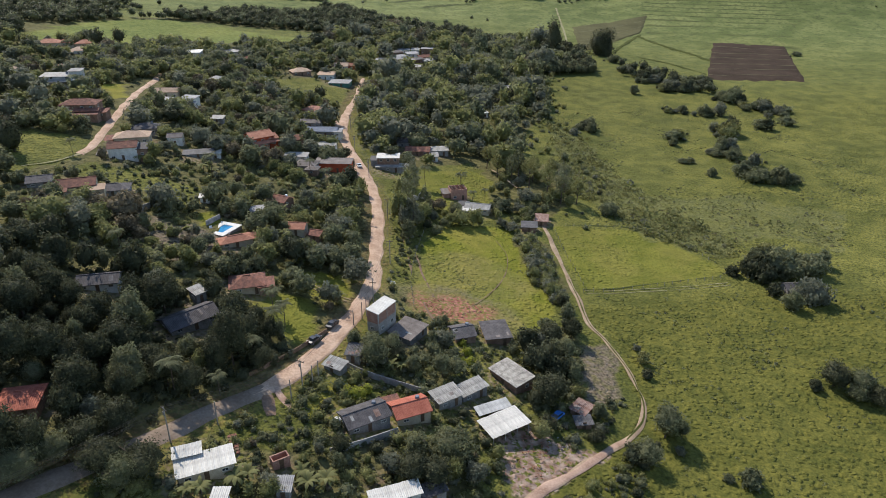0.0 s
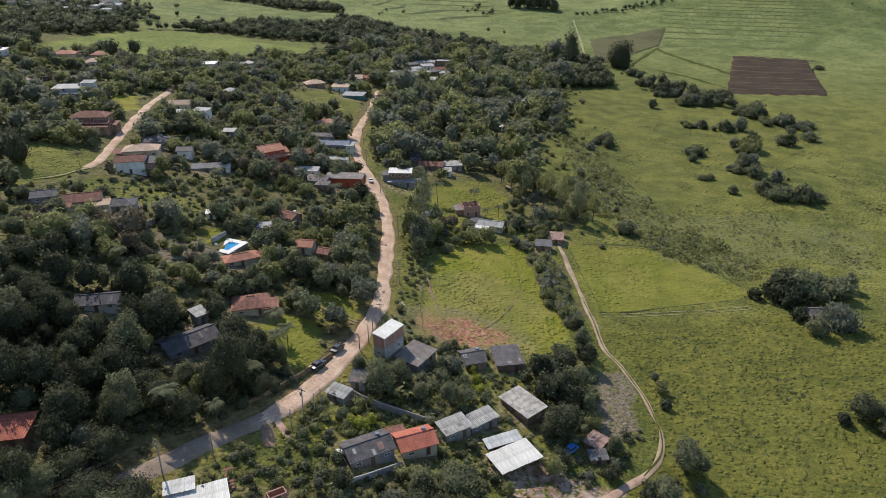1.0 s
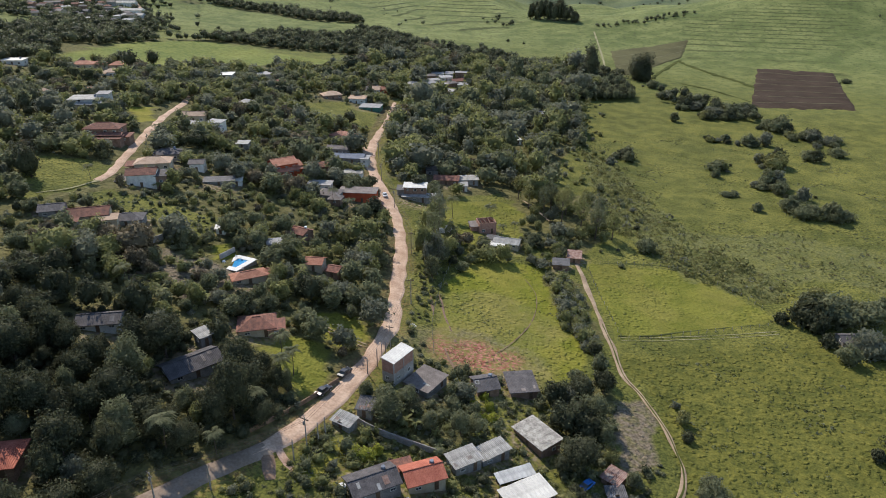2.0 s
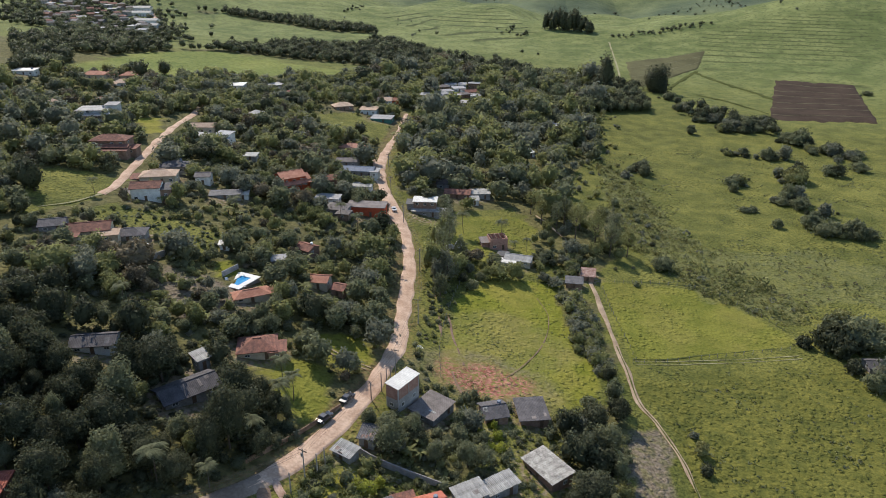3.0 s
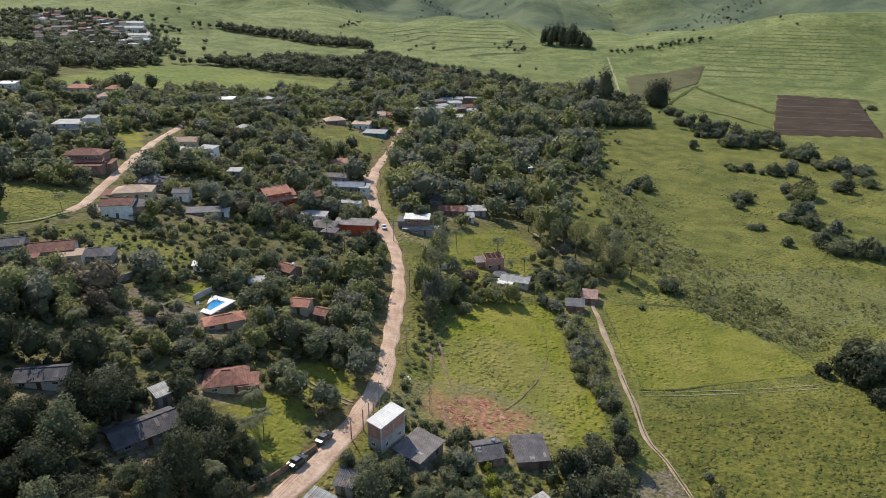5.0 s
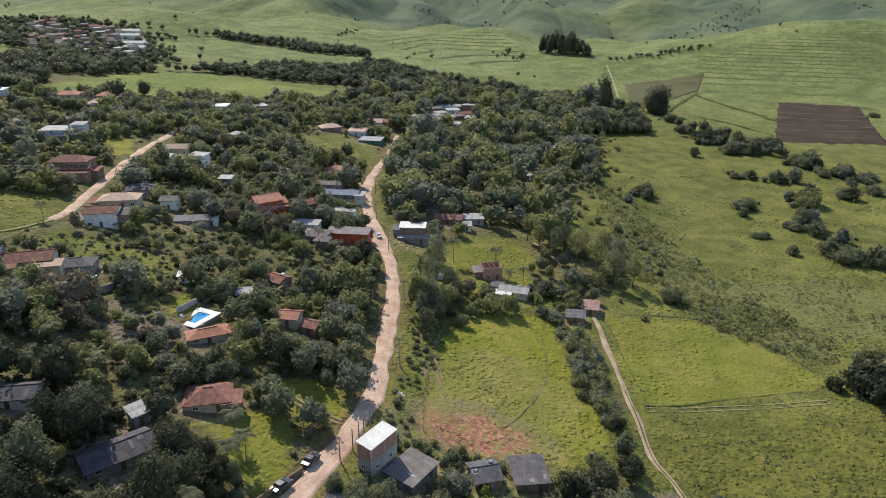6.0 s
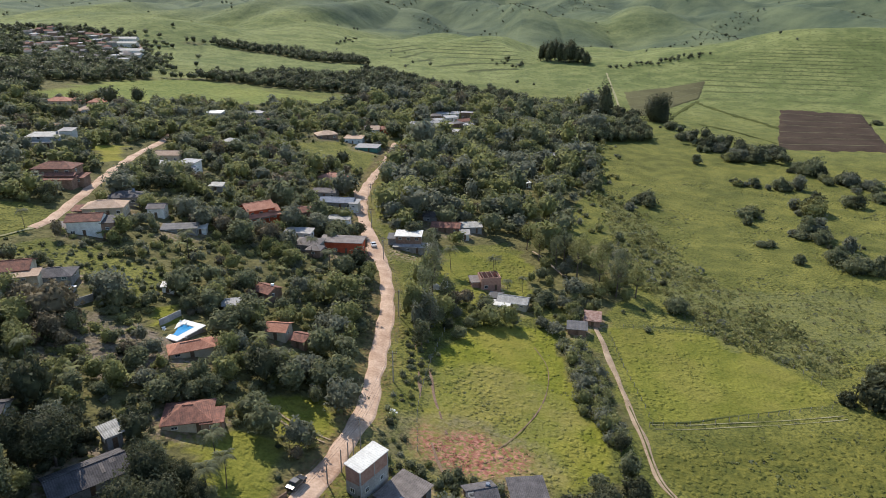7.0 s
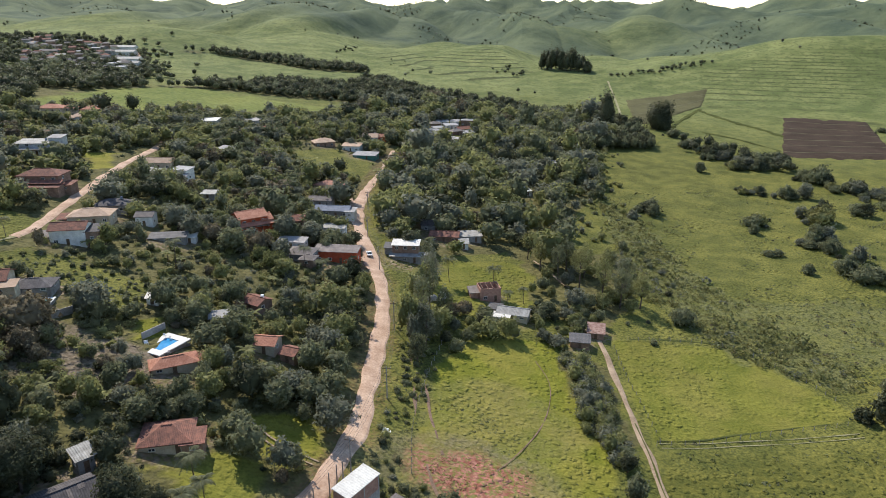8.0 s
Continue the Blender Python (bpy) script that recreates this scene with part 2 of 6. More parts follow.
ZONES = {  # plan outlines in metres
    'grass_slope': [(-133, 197),(-152, 225),(-150, 239),(-124, 243),(-124, 216),(-127, 203)],
    'shrub_field': [(-122, 206),(-117, 220),(-102, 217),(-81, 215),(-76, 201),(-79, 193),(-95, 201),(-114, 202)],
    'lawn': [(-51, 149),(-42, 158),(-34, 155),(-30, 142),(-33, 134),(-44, 140)],
    'meadow_small': [(-41.5, 171), (-34.1, 172.1), (-26, 169), (-23.9, 163.2), (-28, 157), (-35.4, 159.7), (-42.6, 165.9)],
    'meadow_mid': [(-99, 410),(-85, 429),(-70, 420),(-58, 414),(-53, 376),(-64, 371),(-83, 363)],
    'garden_a': [(-163, 326),(-156, 335),(-143, 310),(-148, 299)],
    'green_hill': [(-259, 425),(-260, 525),(-232, 580),(-120, 574),(-115, 549),(-172, 492),(-198, 444),(-219, 445),(-243, 413)],
    'pool_garden': [(-76, 195),(-71, 200),(-67, 191),(-72, 186)],
    'upper_wood': [(-44, 440),(-47, 541),(-14, 504),(14, 548),(44, 618),(96, 656),(94, 569),(75, 526),(66, 422),(42, 361),(38, 305),(25, 289),(11, 303),(-12, 286),(-24, 281),(-38, 308),(-46, 351)],
    'tall_row': [(-16, 252),(-9, 252),(-8, 214),(-13, 208)],
    'garden_row': [(-9, 238),(17, 245),(18, 234),(3, 228),(-5, 211)],
    'gate_trees': [(18, 300),(59, 323),(54, 269),(43, 250),(21, 251)],
    'hedge': [(26.5, 232),(31, 233),(34.5, 220),(37, 207),(39, 200),(41, 191),(38, 180),(33.5, 180),(31, 187),(28, 191),(28, 203),(26.5, 215)],
    'grove_a': [(-25, 141),(-18, 141),(-13, 146),(-4, 151),(2, 151),(2, 133),(-6, 127),(-13, 125),(-21, 130)],
    'grove_b': [(24, 160),(32, 167),(39, 169),(40, 152),(32, 140),(22, 136),(22, 150)],
    'garden_low': [(-36, 99),(-24, 102),(-10, 110),(8, 110),(8, 98),(-33, 88)],
    'roadside': [(-57, 83),(-52, 94),(-49, 94),(-46, 85)],
    'slope_low': [(-30, 120),(-21, 128),(-18, 121),(-21, 113),(-26, 111)],
    'track_edge': [(49, 134),(58, 136),(56, 123),(46, 118),(41, 107),(35, 108),(39, 117)],
    'yard_trees': [(21, 135),(30, 137),(27, 118),(22, 115),(20, 124)],
    'scrub': [(62, 399),(74, 373),(84, 307),(102, 261),(114, 242),(107, 226),(97, 228),(78, 241),(71, 269),(53, 280),(57, 319)],
    'bright_field': [(-7, 205),(3, 227),(22, 234),(27, 220),(29, 194),(34, 179),(31, 167),(21, 162),(5, 161),(-9, 163),(-7, 185)],
    'mown_field': [(42, 242),(79, 246),(100, 216),(96, 211),(66, 198),(45, 191),(43, 211)],
    'ploughed': [(258, 679),(318, 655),(272, 515),(197, 520)],
    'ploughed_far': [(134, 750),(228, 799),(202, 724),(119, 614)],
    'belt_a': [(-258, 572),(-236, 590),(-200, 640),(-190, 685),(-156, 700),(-138, 715),(-128, 786),(-95, 767),(-56, 722),(-17, 703),(6, 672),(-48, 628),(-73, 610),(-102, 613),(-136, 603),(-171, 596),(-207, 596),(-242, 573)],
    'belt_e': [(-345, 838),(-303, 862),(-262, 872),(-225, 878),(-175, 875),(-145, 860),(-135, 835),(-190, 818),(-246, 830),(-302, 842)],
    'belt_b': [(-345, 520),(-350, 570),(-345, 610),(-310, 600),(-270, 580),(-250, 556),(-267, 490),(-284, 476),(-296, 461)],
    'belt_c': [(-7, 719),(48, 655),(96, 658),(127, 617),(110, 551),(57, 547),(9, 598)],
    'belt_d': [(144, 562),(162, 538),(198, 509),(188, 485),(162, 497),(139, 534)],
    'hamlet_wood': [(-114, 544),(-79, 602),(-46, 662),(42, 593),(54, 470),(13, 438),(-35, 431),(-51, 452),(-67, 487),(-93, 523)],
    'fringe': [(76, 535),(95, 523),(79, 404),(67, 371),(72, 331),(74, 286),(52, 245),(45, 251),(57, 312),(43, 307),(42, 353),(66, 422)],
    'gate_row': [(17, 246),(41, 267),(40, 247),(30, 233),(11, 228)],
    'terraces': [(-170, 979),(-121, 1070),(0, 1096),(56, 907),(-3, 809),(-70, 875)],
    'terraces_right': [(236, 862),(338, 881),(433, 871),(283, 559),(253, 670),(201, 706)],
    'red_patch': [(-8.4, 169),(-5.1, 161.5),(1.2, 160.8),(7.5, 161.5),(13, 164),(13.4, 171.5),(8.2, 170.6),(3.4, 173.6),(-0.7, 173.2),(-1.8, 168.6),(-4.6, 167.5),(-6.8, 172),(-8.6, 176)],
    'clay_yard': [(12, 120),(21, 120),(27, 116),(31, 115),(36, 115),(24, 104),(20, 100),(14, 100),(12, 108)],
    'dirt_yard': [(40, 161),(45, 154),(46, 138),(35, 130),(35.5, 146)],
    'meadow_house': [(-9, 282),(11, 293),(29, 282),(29, 265),(19, 256),(1, 242),(-10, 257)],
    'scrub_east': [(92, 285),(112, 286),(134, 291),(148, 279),(171, 270),(150, 231),(136, 246),(116, 240),(99, 256)],
    'west_wood': [(-353, 518),(-322, 508),(-297, 502),(-270, 456),(-249, 417),(-244, 389),(-253, 375)],
    'dry_hill': [(-102, 184),(-88, 189),(-64, 181),(-58, 166),(-67, 164),(-84, 164)],
}


def inside(zone, x, y):
    poly = ZONES[zone] if isinstance(zone, str) else zone
    x, y = np.asarray(x, float), np.asarray(y, float)
    c = np.zeros(x.shape, bool)
    for (ax, ay), (bx, by) in zip(poly, poly[1:] + poly[:1]):
        cross = ((ay > y) != (by > y)) & (x < (bx - ax) * (y - ay) / ((by - ay) or 1e-9) + ax)
        c ^= cross
    return c


def off_line(line, x, y):
    x, y = np.asarray(x, float), np.asarray(y, float)
    best = np.full(x.shape, 1e9)
    for (ax, ay), (bx, by) in zip(line, line[1:]):
        k = np.clip(((x - ax) * (bx - ax) + (y - ay) * (by - ay)) / ((bx - ax) ** 2 + (by - ay) ** 2), 0, 1)
        best = np.minimum(best, np.hypot(x - ax - k * (bx - ax), y - ay - k * (by - ay)))
    return best


def mesh_of(name, verts, faces, mats, which=None, smooth=False):
    """A mesh from arrays; all faces have the same number of corners."""
    verts, faces = np.asarray(verts, np.float32), np.asarray(faces, np.int32)
    me = bpy.data.meshes.new(name)
    k = faces.shape[1]
    me.vertices.add(len(verts))
    me.vertices.foreach_set("co", verts.ravel())
    me.loops.add(faces.size)
    me.loops.foreach_set("vertex_index", faces.ravel())
    me.polygons.add(len(faces))
    me.polygons.foreach_set("loop_start", np.arange(0, faces.size, k, dtype=np.int32))
    me.polygons.foreach_set("loop_total", np.full(len(faces), k, np.int32))
    for m in mats:
        me.materials.append(m)
    if which is not None:
        me.polygons.foreach_set("material_index", np.asarray(which, np.int32))
    if smooth:
        me.polygons.foreach_set("use_smooth", np.ones(len(faces), bool))
    me.update()
    me.validate()
    return me


def spaced(lo, hi, near_lo, near_hi, fine, grow):
    """Grid lines: fine between near_lo and near_hi, wider and wider outside."""
    mid = list(np.arange(near_lo, near_hi, fine))
    step, p, up = fine, near_hi, []
    while p < hi:
        up.append(p)
        step *= grow
        p += step
    step, p, down = fine, near_lo, []
    while True:
        step *= grow
        p -= step
        down.append(max(p, lo))
        if p <= lo:
            break
    return np.array(down[::-1] + mid + up + [hi])


HOUSES = [  # kind, x, y, length, depth, wall height, turn, roof, walls, cover, label
    ("shed", -41.7, 92.4, 9.3, 4.2, 2.5, 24, "flat", "cream_wall", "white_sheet", "long white sheet-roofed house below the dirt road"),
    ("shed", -45.3, 94.1, 4.3, 2, 2.2, 20, "flat", "cream_wall", "white_sheet", "white sheet-roofed annexe joined to the long house"),
    ("ruin", -29.8, 96.8, 3.2, 1.8, 2.3, 33, "none", "brick", "brick", "roofless small room of orange hollow brick"),
    ("shed", -27.7, 90.5, 2.3, 2.8, 2, 0, "flat", "grey_wall", "grey_sheet", "small grey sheet-roofed outhouse in the garden"),
    ("house", -16.2, 113, 9, 6, 2.7, 30, "gable", "grey_wall", "dark_tile", "dark grey tiled house beside the red roof"),
    ("house", -7.1, 117.9, 7.4, 5.8, 2.7, 24, "gable", "cream_wall", "red_tile", "low house with a bright red clay tile roof"),
    ("shed", 0.8, 124.4, 6, 4, 2.6, 33, "flat", "grey_wall", "pale_sheet", "pale sheet-roofed shed between dense trees"),
    ("shed", 6.5, 128.6, 7, 3.4, 2.6, 37, "flat", "grey_wall", "pale_sheet", "pale grey flat-roofed house with a rusty yard"),
    ("house", 16.7, 136.9, 9.3, 5.6, 2.9, -52, "flat", "brown_wall", "concrete", "long house with a stained concrete-coloured roof"),
    ("shed", 13.4, 118.1, 9.4, 5.4, 2.7, 32, "open", "white_wall", "white_sheet", "open shed with a bright white sheet roof"),
    ("shed", 11.2, 122.7, 7.4, 2.1, 2.5, 25, "open", "grey_wall", "tarp", "grey tarpaulin lean-to behind the white shed"),
    ("shed", 32.4, 128, 3.6, 3.8, 2.1, -42, "flat", "brown_wall", "rust_sheet", "small shack with a rusty sheet roof"),
    ("shed", 32, 123.8, 3.4, 2.3, 1.6, 7, "flat", "brown_wall", "dark_sheet", "low dark lean-to patched with white boards"),
    ("house", -8.5, 92.8, 8.9, 2.7, 2.7, 20, "flat", "white_wall", "white_sheet", "white flat-roofed house on the lower slope"),
    ("house", -1.9, 95.2, 4.8, 2.4, 2.5, 26, "flat", "grey_wall", "dark_tile", "dark grey roofed house joined to a white one"),
    ("shed", -37.2, 85.2, 2.2, 3.4, 2, 0, "flat", "white_wall", "white_sheet", "tiny white sheet-roofed outhouse"),
    ("house", 5.1, 152.8, 5.3, 6.1, 2.4, 18, "gable", "brown_wall", "dark_tile", "dark roofed cottage at the edge of the field"),
    ("house", 14.1, 156, 6.6, 7.8, 2.4, 10, "flat", "brown_wall", "dark_tile", "long low house with a dark patched roof"),
    ("annexe", -8.9, 149.4, 8.2, 6.4, 2.1, 60, "flat", "grey_wall", "grey_tile", "grey concrete slab annexe behind the brick house"),
    ("shed", -24.3, 128.6, 4.4, 2.8, 1.8, -28, "flat", "grey_wall", "pale_sheet", "small pale-roofed shed at the roadside"),
    ("shed", -20.6, 134.3, 3.1, 3.8, 2.5, -8, "flat", "grey_wall", "dark_sheet", "small dark shed behind the roadside shed"),
    ("house", -76.6, 100.2, 6.9, 6.8, 2.3, 13, "hip", "brown_wall", "red_tile", "large house with a red clay tile hip roof"),
    ("house", -81.6, 143.6, 9, 5.6, 2.4, 12, "gable", "white_wall", "dark_tile", "low house with a grey roof and white verandah rail"),
    ("shed", -59.6, 145.4, 2.6, 3.4, 2.8, 49, "flat", "grey_wall", "pale_sheet", "small tank house with a pale sheet roof"),
    ("house", -58.4, 135.4, 11.5, 6.8, 2.3, 45, "gable", "grey_wall", "dark_tile", "big house with a broad dark grey roof"),
    ("house", -50.7, 156.3, 8.6, 7.2, 2.6, 16, "hip", "cream_wall", "old_tile", "house with an old mottled red clay tile roof"),
    ("house", -60, 179.3, 9, 4.6, 2.3, 30, "hip", "cream_wall", "terracotta", "pool house with a terracotta tile roof"),
    ("house", -111, 193.8, 12, 7, 2.7, 20, "gable", "cream_wall", "old_tile", "wide house with weathered clay tile roofs"),
    ("house", -119.8, 192, 6.5, 5.5, 2.5, 20, "gable", "grey_wall", "dark_tile", "grey-roofed wing of the weathered tile house"),
    ("house", -101.2, 197.6, 9, 6, 2.2, 15, "hip", "grey_wall", "dark_tile", "dark-roofed pavilion beside the swimming pool"),
    ("house", -111.3, 229.8, 9.2, 6.6, 4.9, 14, "gable", "white_wall", "old_tile", "white two-storey house with a brown tile roof"),
    ("house", -116, 248.3, 12, 7.4, 3.2, 14, "hip", "cream_wall", "tan_tile", "cream house with a pale tan tile roof"),
    ("house", -117, 262, 9.8, 7, 3, 14, "hip", "grey_wall", "dark_tile", "house with a dark tile roof on the hillside road"),
    ("villa", -144.1, 269.7, 13.5, 8, 5.6, 6, "hip", "brown_wall", "old_tile", "brown two-storey house with stepped clay roofs"),
    ("villa", -173.6, 311, 13, 8, 5, 8, "flat", "white_wall", "pale_sheet", "white modern two-storey house with a terrace"),
    ("house", -131.2, 325.8, 11, 6.5, 3.4, 4, "gable", "cream_wall", "tan_tile", "pale tan-roofed house at the end of the hill road"),
    ("house", -126.6, 311, 8, 4.2, 2.7, -14, "flat", "white_wall", "pale_sheet", "white flat-roofed house near the hill road"),
    ("villa", -117.5, 315.4, 7, 5, 4.5, -12, "flat", "white_wall", "grey_sheet", "white house with a pale roof among trees"),
    ("house", -224.5, 401.6, 13, 8, 3, 8, "hip", "cream_wall", "terracotta", "long house with terracotta roof below the green hill"),
    ("house", -212.1, 416.5, 9, 8, 3, 8, "hip", "cream_wall", "terracotta", "terracotta-roofed house beside a driveway"),
    ("house", -202.3, 393.9, 13, 8, 3, 10, "hip", "white_wall", "tan_tile", "tan-roofed house with white walls"),
    ("house", -250.3, 380.2, 11, 6, 3, 6, "flat", "white_wall", "white_sheet", "long white house on the green hillside"),
    ("house", -198.5, 319.3, 4.7, 4.7, 2.5, 49, "hip", "cream_wall", "tan_tile", "small tan-roofed house among garden trees"),
    ("house", -186.5, 339, 3.7, 4.1, 3, 45, "hip", "cream_wall", "terracotta", "small house with a terracotta roof"),
    ("villa", -75.8, 272.6, 9.5, 8, 5.8, 38, "gable", "red_wall", "terracotta", "red two-storey house with a terracotta roof"),
    ("house", -64.8, 287.2, 8.2, 6.6, 3.2, 20, "hip", "brown_wall", "old_tile", "brown hip-roofed house beside the red one"),
    ("house", -55.9, 310, 13.5, 6, 3, -3, "gable", "grey_wall", "blue_tile", "long house with a blue-grey roof at the road"),
    ("shed", -50.8, 289.8, 7.8, 4.2, 2.4, -2, "flat", "white_wall", "pale_sheet", "pale-roofed annexe in front of the blue-grey roof"),
    ("house", -54.1, 257.6, 8.6, 7, 2.9, -6, "hip", "grey_wall", "grey_tile", "house with a weathered grey-brown tile roof"),
    ("shop", -43.9, 262.9, 14.2, 5.5, 4.1, -2, "flat", "red_wall", "grey_tile", "long orange-red flat-roofed building at the road bend"),
    ("house", -54.5, 215.6, 5.8, 5, 2.6, -28, "gable", "brown_wall", "old_tile", "small house with a red-brown tile roof in trees"),
    ("house", -45.5, 196.1, 5, 5, 2.7, -4, "gable", "cream_wall", "terracotta", "house with an orange clay roof below the trees"),
    ("house", -39.3, 194.3, 3.7, 4.1, 2.4, -18, "gable", "brown_wall", "old_tile", "brown-roofed house joined to the orange roof"),
    ("house", -65.5, 345.3, 11.5, 8, 3, -24, "hip", "cream_wall", "orange_tile", "large house with an orange hip roof"),
    ("shop", -23.4, 279.5, 9, 5, 5.4, 0, "flat", "brown_wall", "white_sheet", "flat-roofed brown shop block beside the road"),
    ("shed", -21.6, 276.4, 13.5, 3.4, 2.5, -2, "flat", "grey_wall", "pale_sheet", "long white-roofed store at the roadside"),
    ("house", -11.8, 306.4, 11, 6, 2.7, -4, "gable", "brown_wall", "old_tile", "long brown-roofed house behind the shop"),
    ("house", -2.3, 311.2, 8.5, 5.5, 2.7, 10, "flat", "grey_wall", "pale_sheet", "pale-roofed house among dark trees"),
    ("house", -4.2, 300.8, 3.3, 4.1, 2.4, 5, "flat", "white_wall", "pale_sheet", "small white-roofed house behind the trees"),
    ("ruin", 5.7, 257, 6.6, 5.6, 4.6, 14, "none", "brick", "brick", "unfinished two-storey brick house without a roof"),
    ("house", 13.5, 246.1, 9.2, 5.4, 2.5, -14, "gable", "cream_wall", "pale_sheet", "house with a pale grey corrugated roof"),
    ("shed", 32.3, 235.3, 5.4, 4.4, 2, -6, "flat", "brown_wall", "dark_sheet", "dark grey roofed shed at the head of the farm track"),
    ("shed", 38.1, 243.7, 4.6, 6, 2, -9, "flat", "brown_wall", "rust_sheet", "rusty-roofed shed beside the farm track"),
    ("house", 117.5, 201.4, 6.5, 5, 1.9, 2, "gable", "grey_wall", "dark_tile", "grey-roofed hut hidden in trees on the pasture"),
    ("house", 21.3, 394, 7.1, 7.1, 2.5, 21, "flat", "white_wall", "white_sheet", "white-roofed house by a bare red clay bank"),
    ("house", -140.8, 466.6, 9.5, 8.7, 2.7, 28, "flat", "white_wall", "slab", "long pale flat-roofed house below the green hill"),
    ("house", -158.4, 444, 9.6, 8.7, 2.7, 5, "flat", "white_wall", "white_sheet", "white flat-roofed house among garden trees"),
    ("house", -90.2, 435.6, 11.5, 8.7, 3, 27, "hip", "brown_wall", "tan_tile", "wide tan-roofed house at the edge of a meadow"),
    ("shed", -73.7, 435.9, 10.3, 8.5, 3.3, -3, "flat", "white_wall", "tan_tile", "long low hall with a cream roof"),
    ("shed", -63.4, 422.3, 12.4, 8.7, 2.5, -6, "flat", "green_wall", "grey_sheet", "long low green-walled store"),
    ("house", -69.3, 471.1, 9, 8.7, 3, 5, "gable", "white_wall", "tan_tile", "pale-roofed house near the far end of the road"),
    ("house", -63.8, 475.8, 6.8, 6.8, 3, 34, "hip", "red_wall", "terracotta", "terracotta-roofed house near the far end of the road"),
    ("house", -123.2, 375.3, 7.7, 7.7, 2.7, -13, "hip", "white_wall", "pale_sheet", "pale-roofed house on the wooded slope"),
    ("house", -125.6, 445.7, 8.8, 8.7, 2.7, 53, "hip", "cream_wall", "old_tile", "tile-roofed house on the wooded slope"),
    ("house", -0.4, 513.3, 7.3, 7.3, 2.7, -9, "flat", "white_wall", "white_sheet", "white-roofed house at the edge of the hamlet"),
    ("house", -3.3, 488.3, 11.5, 8.7, 2.7, 21, "hip", "cream_wall", "tan_tile", "tan-roofed house at the edge of the hamlet"),
    ("house", 40.6, 463.2, 7.5, 7.5, 2.7, -16, "flat", "white_wall", "pale_sheet", "pale-roofed house deep in trees"),
    ("shed", -85.6, 116.5, 4.2, 2.6, 1.9, 6, "flat", "brown_wall", "pale_sheet", "low shack with a pale sheet roof on the slope"),
    ("house", -102.9, 255.6, 5.2, 4.6, 3.6, 8, "gable", "white_wall", "grey_tile", "small white house half hidden by garden trees"),
    ("shed", -91.5, 246, 10.5, 4.2, 2.2, 12, "flat", "grey_wall", "dark_sheet", "low dark sheet-roofed outbuilding in a garden"),
    ("shed", -86.2, 249, 3.6, 3, 2.2, 12, "flat", "white_wall", "white_sheet", "small white-roofed store beside the low outbuilding"),
    ("shed", -99.7, 297.5, 5, 4, 2.3, 0, "flat", "grey_wall", "pale_sheet", "small pale-roofed shed among fruit trees"),
    ("house", -17.5, 316, 8, 6, 3, -4, "gable", "grey_wall", "dark_tile", "dark-roofed house above the roadside shop"),
    ("house", -63, 320, 9.5, 5, 3, -4, "gable", "grey_wall", "grey_tile", "grey tile-roofed house behind the blue-grey roof"),
    ("shed", -59.5, 266, 9, 4, 2.6, -4, "flat", "white_wall", "slab", "pale slab-roofed house behind the brown pyramid roof"),
    ("shed", -59.6, 203.2, 4.2, 3, 2.1, 20, "flat", "grey_wall", "grey_sheet", "small grey-green sheet shed under the trees"),
    ("shed", -76.4, 204.6, 2.6, 2, 1.9, 10, "flat", "white_wall", "white_sheet", "tiny white sheet shed at the garden edge"),
    ("house", -43, 449, 7, 6, 2.7, 8, "hip", "cream_wall", "tan_tile", "tan-roofed house beside the end of the road"),
]


